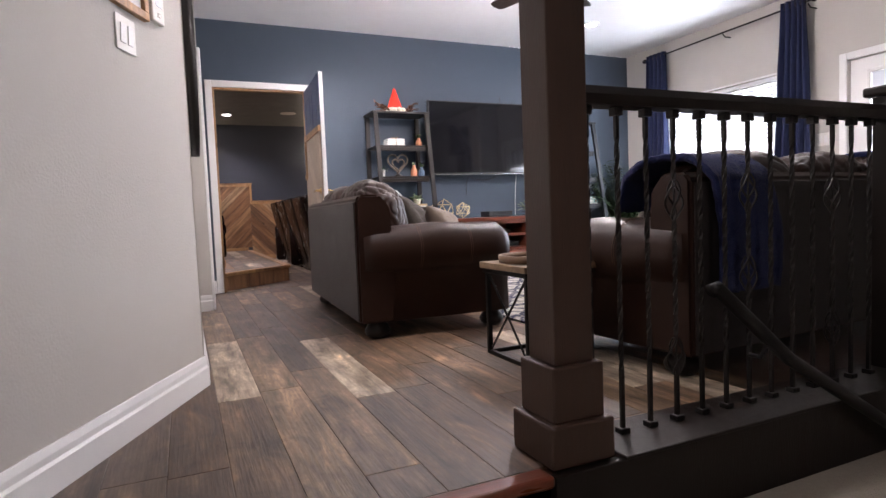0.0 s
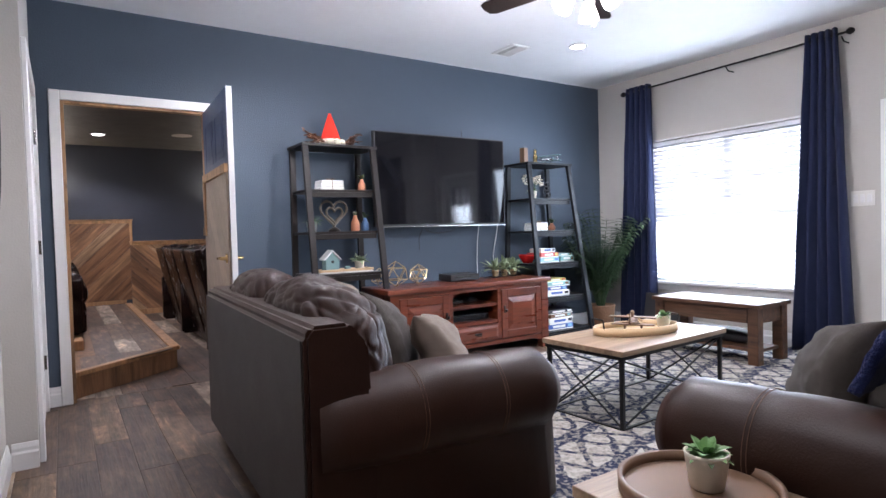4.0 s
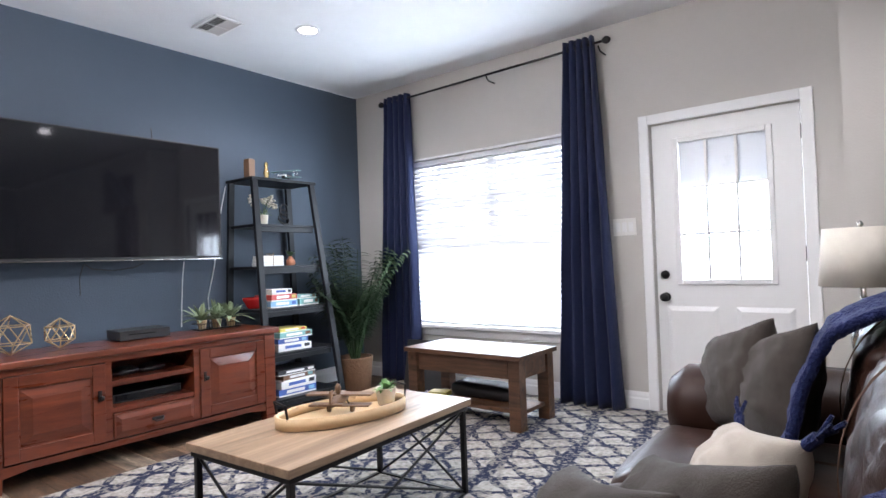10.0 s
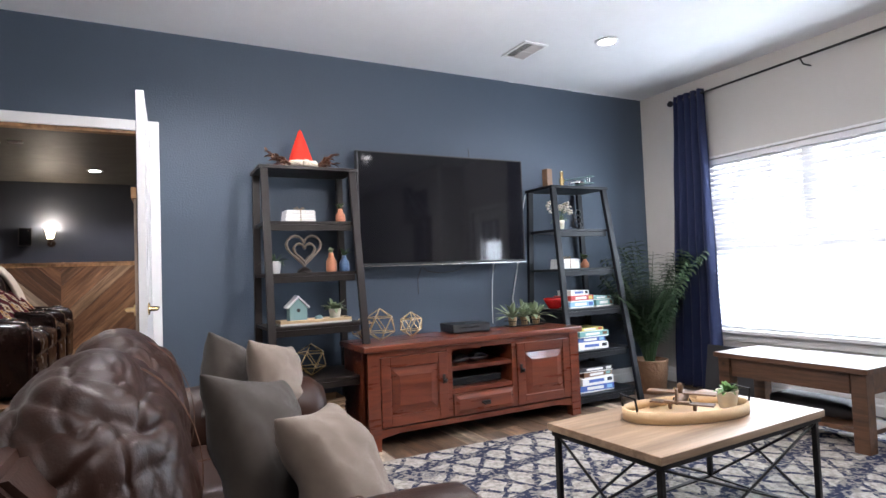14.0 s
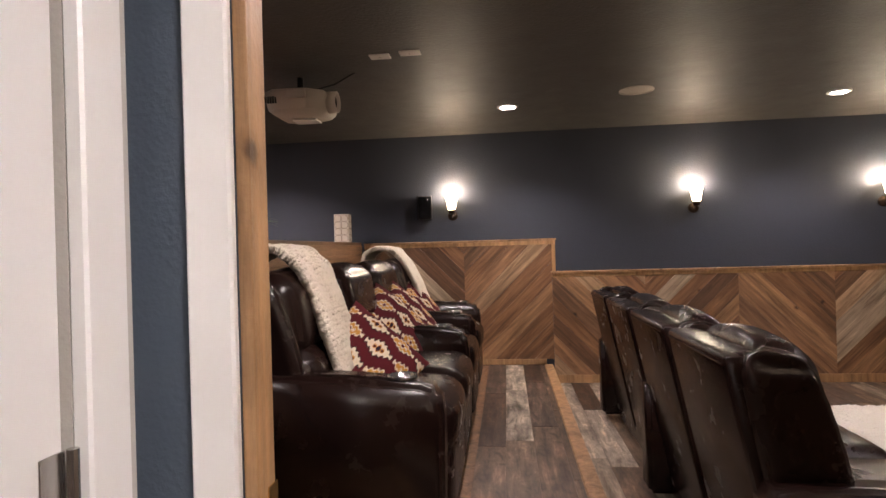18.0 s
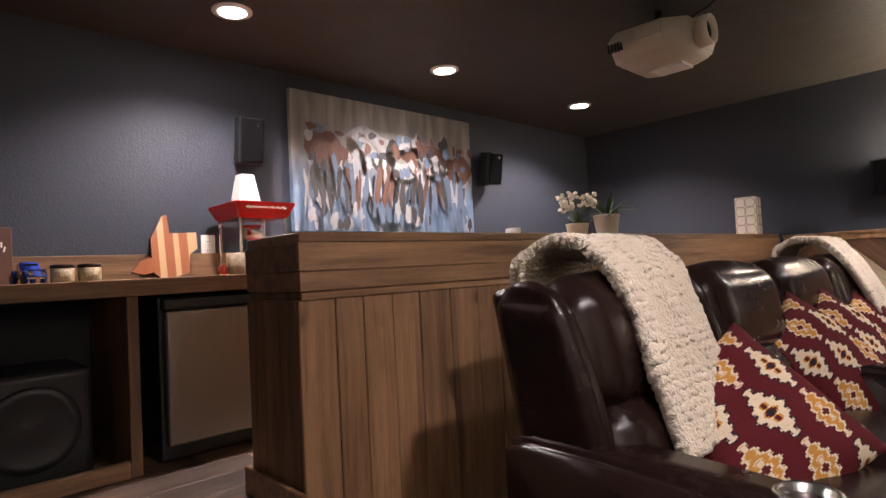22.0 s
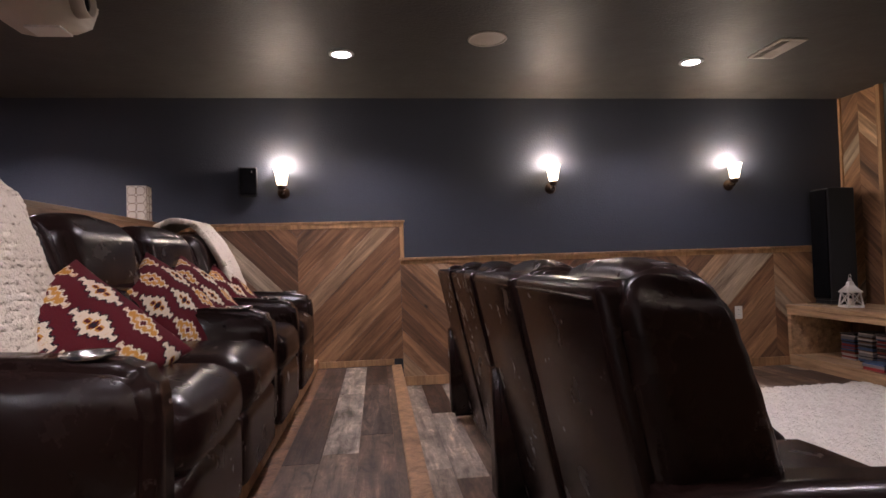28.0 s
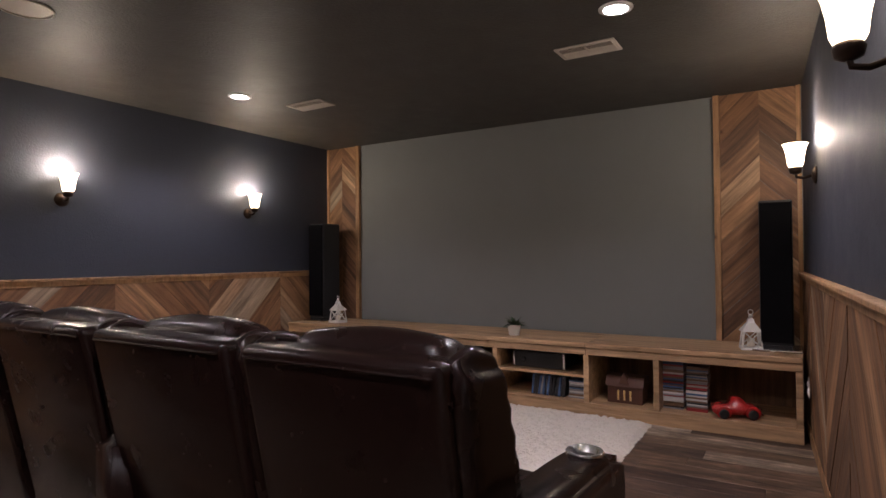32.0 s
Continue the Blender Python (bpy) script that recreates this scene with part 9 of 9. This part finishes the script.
# ---------------------------------------------------------------- lamp corner
et = thing("lamp_table", "small dark wooden table behind the sofa's end", "table", at(0, 0, 0))
part("tabletop", blk(5.93, 6.45, 3.46, 4.06, 0.46, 0.49, 0.004), ESPRESSO, et)
for x in (5.96, 6.42):
    for y in (3.49, 4.03):
        part("leg", blk(x - 0.02, x + 0.02, y - 0.02, y + 0.02, 0.0, 0.46, 0.003), ESPRESSO, et)
tl_ = thing("table_lamp", "table lamp with a cream linen drum shade, switched off", "lamp", at(6.2, 3.665, 0.491))
part("base", lathe(bmesh.new(), [(0.075, 0), (0.08, 0.01), (0.03, 0.03), (0.05, 0.1), (0.06, 0.18), (0.03, 0.29), (0.012, 0.32), (0.01, 0.43)], (0, 0, 0), 28), STEEL, tl_, "brushed metal base", True)
part("shade", lathe(bmesh.new(), [(0.165, 0.41), (0.167, 0.41), (0.145, 0.665), (0.143, 0.665)], (0, 0, 0), 40, ring=True), LINEN, tl_, "cream linen drum shade", True)
part("finial", lathe(bmesh.new(), [(0.004, 0.66), (0.012, 0.675), (0.012, 0.685), (0.004, 0.695)], (0, 0, 0), 12), STEEL, tl_, "", True)
part("harp", pipe(bmesh.new(), [(0, -0.02, 0.42), (0, -0.05, 0.52), (0, 0, 0.665), (0, 0.05, 0.52), (0, 0.02, 0.42)], 0.003, 6), STEEL, tl_)
rb = thing("rope_basket", "brown woven rope basket with two loop handles", "basket", at(6.08, 3.92, 0.491))
part("wall", lathe(bmesh.new(), [(0.1, 0), (0.11, 0.01), (0.12, 0.16), (0.113, 0.16), (0.1, 0.02)], (0, 0, 0), 28), WICKER, rb, "", True)
for s_ in (-1, 1):
    part("handle", pipe(bmesh.new(), [(-0.05, s_ * 0.105, 0.15), (-0.035, s_ * 0.11, 0.21), (0.035, s_ * 0.11, 0.21), (0.05, s_ * 0.105, 0.15)], 0.008, 8), WICKER, rb)
bi = thing("built_in_cabinet", "dark stained built-in shelf surround with a bracketed mantel", "cabinet", at(0, 0, 0))
part("side_panel", blk(6.5, 6.618, 3.3, 3.4, 0.001, 1.88, 0.004), POSTWOOD, bi)
part("back_panel", blk(6.59, 6.618, 2.78, 3.3, 0.001, 2.4, 0.002), ESPRESSO, bi)
part("capital", blk(6.4, 6.618, 3.27, 3.42, 1.881, 1.97, 0.006), POSTWOOD, bi, "square dark capital")
part("mantel_beam", blk(6.42, 6.59, 2.78, 3.269, 1.89, 1.96, 0.006), POSTWOOD, bi)
hood = prism(bmesh.new(), [(3.4, 1.971), (2.78, 2.5), (2.78, 1.971)], "x", 6.44, 6.589)
part("hood", hood, BLACK, bi, "black sloping hood panel")
part("shelf", blk(6.42, 6.589, 2.8, 3.299, 1.08, 1.115, 0.012, 3), POSTWOOD, bi)

# ---------------------------------------------------------------- left shelf things
SY = 7.46
sh = thing("santa_hat", "pointed red felt hat with a white fur brim", "hat", at(3.6, 7.47, 1.8075))
part("cone", lathe(bmesh.new(), [(0.085, 0.03), (0.08, 0.06), (0.058, 0.13), (0.034, 0.2), (0.012, 0.262), (0.004, 0.272)], (0, 0, 0), 24), RED, sh, "", True)
bm = bmesh.new()
pipe(bm, [((0.095 + 0.008 * math.sin(5 * a)) * math.cos(a), (0.095 + 0.008 * math.sin(5 * a)) * math.sin(a), 0.026) for a in (2 * math.pi * i / 28 for i in range(28))], 0.026, 10, True)
for v in bm.verts:
    v.co += Vector((noise.noise(v.co * 60), noise.noise(v.co * 55), noise.noise(v.co * 50))) * 0.006
part("fur_brim", bm, SHERPA, sh, "white fur brim", True)
part("pom", pad(bmesh.new(), (0.05, 0.04, 0.05), Matrix.Translation((0.01, -0.115, 0.025)), 0.5, 0.1, 6, 0.004, 2), SHERPA, sh, "", True)
tw = thing("twig_garland", "bronze twig and leaf garland around the hat", "garland", at(3.6, 7.44, 1.8075))
rn = random.Random(31)
for i in range(16):
    s_ = 1 if i % 3 else -1
    a = rn.uniform(-0.7, 0.7)
    p0 = Vector((s_ * 0.09, rn.uniform(-0.08, 0.02), 0.02))
    d = Vector((s_ * math.cos(a), math.sin(a) * 0.6, rn.uniform(0.0, 0.7)))
    L = rn.uniform(0.06, 0.15)
    bm = pipe(bmesh.new(), [p0, p0 + d * L * 0.5 + Vector((0, 0, 0.012)), p0 + d * L], [0.006, 0.005, 0.003], 6)
    for k in range(4):
        leaf_blade(bm, p0 + d * L * (0.4 + 0.18 * k), d + Vector((rn.uniform(-1, 1), rn.uniform(-1, 1), rn.uniform(-0.4, 1))), 0.05, 0.026, 0.4, 3)
    part("twig", bm, TWIG, tw)


def tied_books(m, label):
    t = thing("tied_books", label, "books", m)
    for k in range(3):
        b = part("book", blk(-0.1 + 0.004 * k, 0.1 - 0.003 * k, -0.07, 0.07, 0.027 * k, 0.027 * k + 0.026, 0.003, 1), WHITE, t)
        part("page_block", blk(-0.097 + 0.004 * k, 0.097, -0.0706, -0.0701, 0.027 * k + 0.004, 0.027 * k + 0.022), PAPER, b)
    tm = WICKER
    part("twine", pipe(bmesh.new(), [(0.0, -0.073, 0.0), (0.0, -0.073, 0.083), (0.0, 0.073, 0.083), (0.0, 0.073, 0.0)], 0.003, 6), tm, t, "tan jute twine")
    for s_ in (-1, 1):
        part("bow_loop", pipe(bmesh.new(), [(0, -0.03, 0.083), (s_ * 0.02, -0.05, 0.1), (s_ * 0.035, -0.03, 0.094), (0, -0.03, 0.084)], 0.0025, 5), tm, t)
    return t


tied_books(at(3.57, SY, 1.4505), "three white books tied with jute twine")
tied_books(at(5.78, 7.44, 1.0805), "three white books tied with jute twine")


def bud_vase(m, h, r, material, label, seed, leaf=LEAF, n=9):
    t = thing("bud_vase", label, "vase", m)
    part("body", lathe(bmesh.new(), [(r * 0.8, 0), (r, 0.01), (r * 0.98, h * 0.55), (r * 0.5, h * 0.8), (r * 0.42, h), (r * 0.34, h), (r * 0.34, h * 0.8)], (0, 0, 0), 20), material, t, "", True)
    rn_ = random.Random(seed)
    bm = bmesh.new()
    for i in range(n):
        a = rn_.uniform(0, 6.28)
        leaf_blade(bm, (0, 0, h * 0.95), (math.cos(a) * 0.5, math.sin(a) * 0.5, rn_.uniform(0.4, 1.2)), rn_.uniform(0.05, 0.12), 0.028, 0.4)
    part("sprig", bm, leaf, t)
    return t


bud_vase(at(3.86, 7.46, 1.4505), 0.1, 0.034, TERRA, "small terracotta bud vase with green leaves", 2)
bud_vase(at(3.78, 7.44, 1.1205), 0.13, 0.036, TERRA, "terracotta bud vase with a round leaf sprig", 3, PALE, 4)
bud_vase(at(3.87, 7.44, 1.1205), 0.11, 0.034, BLUEGLAZE, "blue glazed bud vase with green leaves", 4)
potted(at(3.4, 7.42, 1.1205), "potted_plant", "small green plant in a white ribbed pot", CERAMIC, 0.042, 0.08, 26, 12, LEAF, None, 0.9, 0.1, 0.014)
ht = thing("heart_sculpture", "double heart of twisted grey driftwood on a small base", "sculpture", at(3.6, 7.45, 1.1205))
for sc, zc_ in ((0.115, 0.16), (0.07, 0.14)):
    pts = []
    for i in range(28):
        a = 2 * math.pi * i / 28
        hx = 16 * math.sin(a) ** 3 / 16
        hz = (13 * math.cos(a) - 5 * math.cos(2 * a) - 2 * math.cos(3 * a) - math.cos(4 * a)) / 16
        pts.append((hx * sc, (0.0 if sc > 0.1 else -0.012), zc_ + hz * sc))
    bm = pipe(bmesh.new(), pts, [0.009 + 0.002 * math.sin(i * 1.9) for i in range(28)], 7, True)
    part("heart", bm, mat("driftwood_grey", (0.16, 0.13, 0.1), (0.26, 0.21, 0.17), rough=0.7, scale=20, bump=0.5, bscale=60), ht, "", True)
part("base", lathe(bmesh.new(), [(0.045, 0), (0.05, 0.006), (0.04, 0.02), (0.012, 0.04)], (0, 0, 0), 20), ESPRESSO, ht, "", True)
ltr = thing("shelf_tray", "long pale wooden tray on the shelf", "tray", at(3.63, 7.36, 0.7905))
part("base", blk(-0.23, 0.23, -0.07, 0.07, 0.0, 0.012, 0.003), PAPER, ltr)
for s_ in (-1, 1):
    part("side", blk(-0.23, 0.23, s_ * 0.07 - 0.005, s_ * 0.07 + 0.005, 0.0125, 0.032, 0.002), TRAYWOOD, ltr)
    part("end", blk(s_ * 0.225 - 0.005, s_ * 0.225 + 0.005, -0.064, 0.064, 0.0125, 0.032, 0.002), TRAYWOOD, ltr)
bh_ = thing("birdhouse", "weathered teal birdhouse with a white pitched roof", "birdhouse", at(3.52, 7.36, 0.803))
part("body", prism(bmesh.new(), [(-0.055, 0), (0.055, 0), (0.055, 0.1), (0, 0.155), (-0.055, 0.1)], "y", -0.045, 0.045), TEAL, bh_)
for s_ in (-1, 1):
    part("roof_board", blk(-0.006, 0.1, -0.056, 0.056, -0.005, 0.005, 0.002, m=Matrix.Translation((0, 0, 0.166)) @ (Matrix.Rotation(radians(45), 4, "Y") if s_ > 0 else Matrix.Rotation(radians(135), 4, "Y"))), WHITE, bh_)
part("entry_hole", lathe(bmesh.new(), [(0.012, 0), (0.012, 0.0015)], (0, 0, 0), 16, m=Matrix.Translation((0, -0.0452, 0.08)) @ Matrix.Rotation(radians(90), 4, "X")), BLACK, bh_)
bd_ = thing("bird_ornament", "small teal ceramic bird ornament on the tray", "ornament", at(3.66, 7.35, 0.803))
part("body", pad(bmesh.new(), (0.05, 0.03, 0.034), Matrix.Translation((0, 0, 0.02)), 0.5, 0.1, 8), TEAL, bd_, "", True)
potted(at(3.77, 7.36, 0.803), "potted_plant", "pale green leafy plant in a tan pot on the tray", STONE, 0.04, 0.075, 44, 14, PALE, None, 0.9, 0.1, 0.03)


def wire_orb(m, r, label, seed=0):
    """A geometric ball of thin brass rods."""
    t = thing("wire_orb", label, "ornament", m, "gold wire orbs")
    ico = bmesh.new()
    bmesh.ops.create_icosphere(ico, subdivisions=1, radius=r)
    ico.verts.ensure_lookup_table()
    low = min(v.co.z for v in ico.verts)
    for e in ico.edges:
        a, b = e.verts[0].co, e.verts[1].co
        part("rod", rod(bmesh.new(), a - Vector((0, 0, low - 0.003)), b - Vector((0, 0, low - 0.003)), 0.0032, seg=6), GOLDWIRE, t)
    ico.free()
    return t


wire_orb(at(3.6, 7.34, 0.4605, 20), 0.1, "large gold wire geometric orb on the shelf")
wb = thing("wicker_basket", "grey wicker basket holding small things on the bottom shelf", "basket", at(3.66, 7.32, 0.1305))
bm = bmesh.new()
for z0, s0 in ((0.0, 0.8), (0.19, 1.0)):
    for sx, sy in ((-1, -1), (1, -1), (1, 1), (-1, 1)):
        bm.verts.new((sx * 0.12 * s0, sy * 0.1 * s0, z0))
v = list(bm.verts)
for f in ((0, 3, 2, 1), (0, 1, 5, 4), (1, 2, 6, 5), (2, 3, 7, 6), (3, 0, 4, 7)):
    bm.faces.new([v[i] for i in f])
bmesh.ops.solidify(bm, geom=bm.faces[:], thickness=0.008)
part("wall", bm, WICKER, wb)
for k in range(7):
    s0 = 0.82 + 0.2 * k / 7
    z0 = 0.012 + 0.027 * k
    part("weave_band", pipe(bmesh.new(), [(sx * 0.122 * s0, sy * 0.102 * s0, z0) for sx, sy in ((-1, -1), (1, -1), (1, 1), (-1, 1))], 0.006, 6, True), WICKER, wb)

# ---------------------------------------------------------------- right shelf things
TOPZ = 1.7575
cb_ = thing("wood_block", "brown weathered wooden block", "ornament", at(5.63, 7.43, TOPZ, 8))
part("block", blk(-0.03, 0.03, -0.03, 0.03, 0.0, 0.15, 0.005), DARKTRAY, cb_)
gf = thing("gold_figurine", "small gold and white angel-like figurine", "figurine", at(5.78, 7.43, TOPZ))
gf_mesh = lathe(bmesh.new(), [(0.028, 0), (0.03, 0.012), (0.018, 0.03), (0.024, 0.06), (0.012, 0.1), (0.017, 0.12), (0.012, 0.138), (0.003, 0.144)], (0, 0, 0), 18)
part("figure", gf_mesh, BRASS, gf, "", True)
bp_ = thing("toy_biplane", "blue and silver tin toy biplane", "toy", at(5.98, 7.43, TOPZ, 200))
part("fuselage", lathe(bmesh.new(), [(0.006, -0.1), (0.012, -0.08), (0.02, 0.03), (0.018, 0.06), (0.01, 0.072)], (0, 0, 0), 16, m=Matrix.Translation((0, 0, 0.05)) @ Matrix.Rotation(radians(90), 4, "Y")), STEEL, bp_, "", True)
for z in (0.03, 0.085):
    part("wing", blk(-0.005, 0.045, -0.13, 0.13, z, z + 0.005, 0.002), TEAL, bp_, "pale blue wing")
for s_ in (-1, 1):
    for x in (0.0, 0.04):
        part("strut", rod(bmesh.new(), (x, s_ * 0.09, 0.033), (x, s_ * 0.09, 0.086), 0.0022, seg=5), STEEL, bp_)
    part("wheel", lathe(bmesh.new(), [(0.014, -0.004), (0.016, 0), (0.014, 0.004)], (0, 0, 0), 14, m=Matrix.Translation((0.03, s_ * 0.035, 0.016)) @ Matrix.Rotation(radians(90), 4, "X")), BLACK, bp_)
part("propeller", blk(0.074, 0.077, -0.045, 0.045, 0.046, 0.054, 0.001, 1), WHITE, bp_)
part("tail_fin", blk(-0.1, -0.075, -0.002, 0.002, 0.05, 0.085), TEAL, bp_)
part("tail_plane", blk(-0.1, -0.075, -0.04, 0.04, 0.05, 0.054), TEAL, bp_)
potted(at(5.74, 7.43, 1.4005), "flower_pot", "white flowers in a small tan pot", STONE, 0.04, 0.08, 14, 21, PALE, CREAM, 0.9, 0.09, 0.02)
do = thing("dark_ornament", "black openwork metal ornament", "ornament", at(5.95, 7.45, 1.4005))
for k in range(3):
    part("loop", pipe(bmesh.new(), [(0.05 * math.cos(a), 0.02 * math.sin(a + k), 0.055 + 0.05 * k * 0.8 + 0.04 * math.sin(a)) for a in (2 * math.pi * i / 18 for i in range(18))], 0.006, 6, True), BLACK, do)
part("base", lathe(bmesh.new(), [(0.035, 0), (0.035, 0.012)], (0, 0, 0), 18), BLACK, do)
bud_vase(at(5.98, 7.42, 1.0805), 0.075, 0.036, TERRA, "small terracotta pot with a green sprig", 8, LEAF, 12)
rbw = thing("red_bowl", "dark red bowl on the shelf", "bowl", at(5.62, 7.4, 0.7605))
part("bowl", lathe(bmesh.new(), [(0.04, 0), (0.05, 0.006), (0.085, 0.07), (0.09, 0.085), (0.082, 0.085), (0.045, 0.012)], (0, 0, 0), 28), REDGLOSS, rbw, "", True)
GAMES = [mat("game_box_" + n, c, rough=0.4, bump=0.02) for n, c in (("red", (0.42, 0.04, 0.03)), ("white", (0.66, 0.65, 0.62)), ("teal", (0.16, 0.34, 0.33)), ("blue", (0.05, 0.1, 0.32)), ("yellow", (0.55, 0.45, 0.1)), ("black", (0.02, 0.02, 0.024)), ("brown", (0.14, 0.07, 0.035)), ("sky", (0.2, 0.38, 0.55)))]
CNAMES = ("red", "white", "teal", "blue", "yellow", "black", "brown", "sky blue")


def game_box(x, y, z, w, d, h, c, seed):
    t = thing("board_game", CNAMES[c] + " boxed board game lying in a shelf pile", "board game", at(x, y, z, random.Random(seed).uniform(-4, 4)), "board games")
    part("base", blk(-w / 2 + 0.002, w / 2 - 0.002, -d / 2 + 0.002, d / 2 - 0.002, 0.0, h * 0.3), PAPER, t)
    ld = part("lid", blk(-w / 2, w / 2, -d / 2, d / 2, h * 0.2, h - 0.0008, 0.0015, 1), GAMES[c], t)
    part("title_bar", blk(-w * 0.3, w * 0.18, -d / 2 - 0.0008, -d / 2 - 0.0001, h * 0.38, h * 0.8), GAMES[1] if c != 1 else GAMES[3], ld, "plain title bar")
    part("side_patch", blk(w * 0.28, w * 0.44, -d / 2 - 0.0008, -d / 2 - 0.0001, h * 0.35, h * 0.85), GAMES[(c + 4) % 8], ld)
    return h


def game_pile(x, y, z, spec, seed):
    for i, (w, d, h, c) in enumerate(spec):
        z += game_box(x + 0.008 * math.sin(i * 2.3 + seed), y, z, w, d, h, c, seed + i)


game_pile(5.79, 7.36, 0.7605, [(0.24, 0.2, 0.05, 7), (0.25, 0.2, 0.05, 0), (0.18, 0.18, 0.04, 1)], 1)
game_pile(6.02, 7.36, 0.7605, [(0.2, 0.2, 0.055, 2), (0.19, 0.19, 0.03, 2)], 2)
game_pile(5.84, 7.32, 0.4305, [(0.3, 0.24, 0.05, 1), (0.27, 0.22, 0.045, 3), (0.31, 0.24, 0.045, 2), (0.26, 0.2, 0.03, 4)], 3)
game_pile(5.84, 7.3, 0.1005, [(0.34, 0.26, 0.055, 3), (0.33, 0.26, 0.055, 1), (0.3, 0.24, 0.045, 6), (0.34, 0.26, 0.04, 5)], 4)

# ---------------------------------------------------------------- console things
zt = 0.651
wire_orb(at(4.04, 7.24, zt, 10), 0.105, "large gold wire geometric orb on the console")
wire_orb(at(3.97, 7.4, zt, 50), 0.075, "small gold wire geometric orb on the console")
wire_orb(at(4.29, 7.3, zt, 34), 0.085, "gold wire geometric orb on the console")
gbx = thing("game_console", "slim black game console box on the cabinet", "game console", at(4.74, 7.34, zt, -3))
part("body", blk(-0.15, 0.15, -0.11, 0.11, 0.006, 0.062, 0.004), BLACK, gbx)
part("slot", blk(-0.1, 0.06, -0.1115, -0.1105, 0.036, 0.041), TVGLASS, gbx)
for dx in (-0.12, 0.12):
    part("foot", blk(dx - 0.015, dx + 0.015, -0.09, 0.09, 0.0, 0.006), BLACK, gbx)
rk = thing("wire_rack", "low black wire rack holding three small pots", "rack", at(5.28, 7.35, zt))
for z in (0.008, 0.045):
    part("rail", pipe(bmesh.new(), [(-0.16, -0.045, z), (0.16, -0.045, z), (0.16, 0.045, z), (-0.16, 0.045, z)], 0.003, 6, True), METAL, rk)
for i in range(17):
    part("upright", rod(bmesh.new(), (-0.16 + 0.02 * i, -0.045, 0.0), (-0.16 + 0.02 * i, -0.045, 0.045), 0.0018, seg=5), METAL, rk)
part("floor_plate", blk(-0.155, 0.155, -0.042, 0.042, 0.003, 0.007), METAL, rk)
for k, dx in enumerate((-0.11, 0.0, 0.11)):
    potted(at(5.28 + dx, 7.35, zt + 0.0075), "potted_plant", "grey-green leafy stem in a tan wooden pot", TRAYWOOD, 0.033, 0.062, 34, 50 + k, PALE, None, 0.5, 0.2, 0.032)
a_, b_ = 3.86 + 1.66 * 0.345, 3.86 + 1.66 * 0.655
for dx, nm in ((0.15, "a"), (0.3, "b")):
    gp = thing("game_controller", "black game controller inside the console", "controller", at(a_ + dx, 7.18, 0.4625, 20))
    part("body", pad(bmesh.new(), (0.15, 0.09, 0.045), Matrix.Translation((0, 0, 0.023)), 0.45, 0.3, 8, 0.0, 1, 0.5), BLACK, gp, "", True)
    part("stick", rod(bmesh.new(), (0.03, 0, 0.04), (0.03, 0, 0.056), 0.007), GRILLE, gp)
dv = thing("disc_player", "slim black disc player inside the console", "player", at((a_ + b_) / 2, 7.24, 0.3125))
part("body", blk(-0.2, 0.2, -0.13, 0.13, 0.004, 0.055, 0.003), BLACK, dv)
part("face", blk(-0.19, 0.19, -0.1325, -0.1305, 0.012, 0.048), TVGLASS, dv)
outlet(at(XW - 0.0005, 6.02, 0.36, -90), "white outlet plate under the window")
bk = thing("small_book", "yellow-edged book on the table's lower shelf", "book", at(6.26, 6.13, 0.1255, 15))
part("cover", blk(-0.05, 0.05, -0.07, 0.07, 0.0, 0.03, 0.002, 1), GAMES[4], bk)


# ---------------------------------------------------------------- floor planks
plank_floor(fl, 0.7, 3.46, YR - 0.06, YD - 0.002, 0.0, seed=3)
plank_floor(fl, 3.46, XW - 0.001, 6.76, YB - 0.002, 0.0, seed=4)
plank_floor(fl, 5.77, XW - 0.001, 3.0, 6.76, 0.0, seed=6)
plank_floor(bpy.data.objects["theater_floor"], 2.56, XS - 0.6, YD, YF - 0.001, 0.0, seed=5, wood=PLANKT)
plank_floor(plat, 1.94, 2.475, 8.44, YF - 0.03, P1, seed=9, wood=PLANKT)
plank_floor(bpy.data.objects["bar_platform"], XB + 0.001, 0.545, YN + 0.003, 10.4, BARZ, seed=12, wood=PLANKT)
for k in range(6):
    a, b = 0.56 + 0.2 * k, 0.56 + 0.2 * (k + 1)
    poly = [(a + 0.001, YN + 0.004), (b - 0.001, YN + 0.004), (b - 0.001, 8.94), (a + 0.001, 8.94)]
    part("plank", prism(bmesh.new(), poly, "z", P1 - 0.005, P1), PLANKT, plat)
for k in range(4):
    a, b = 1.83 + 0.165 * k, 1.83 + 0.165 * (k + 1)
    poly = clip([(a + 0.001, YN + 0.004), (b - 0.001, YN + 0.004), (b - 0.001, 8.44), (a + 0.001, 8.44)], lambda u, v: (v - YN) - (u - 1.7) * 0.72)
    if len(poly) > 2:
        part("plank", prism(bmesh.new(), poly, "z", P1 - 0.005, P1), PLANKT, plat)
plank_floor(bpy.data.objects["theater_floor"], 1.74, 2.56, YD, 8.42, 0.0, seed=15, wood=PLANKT)
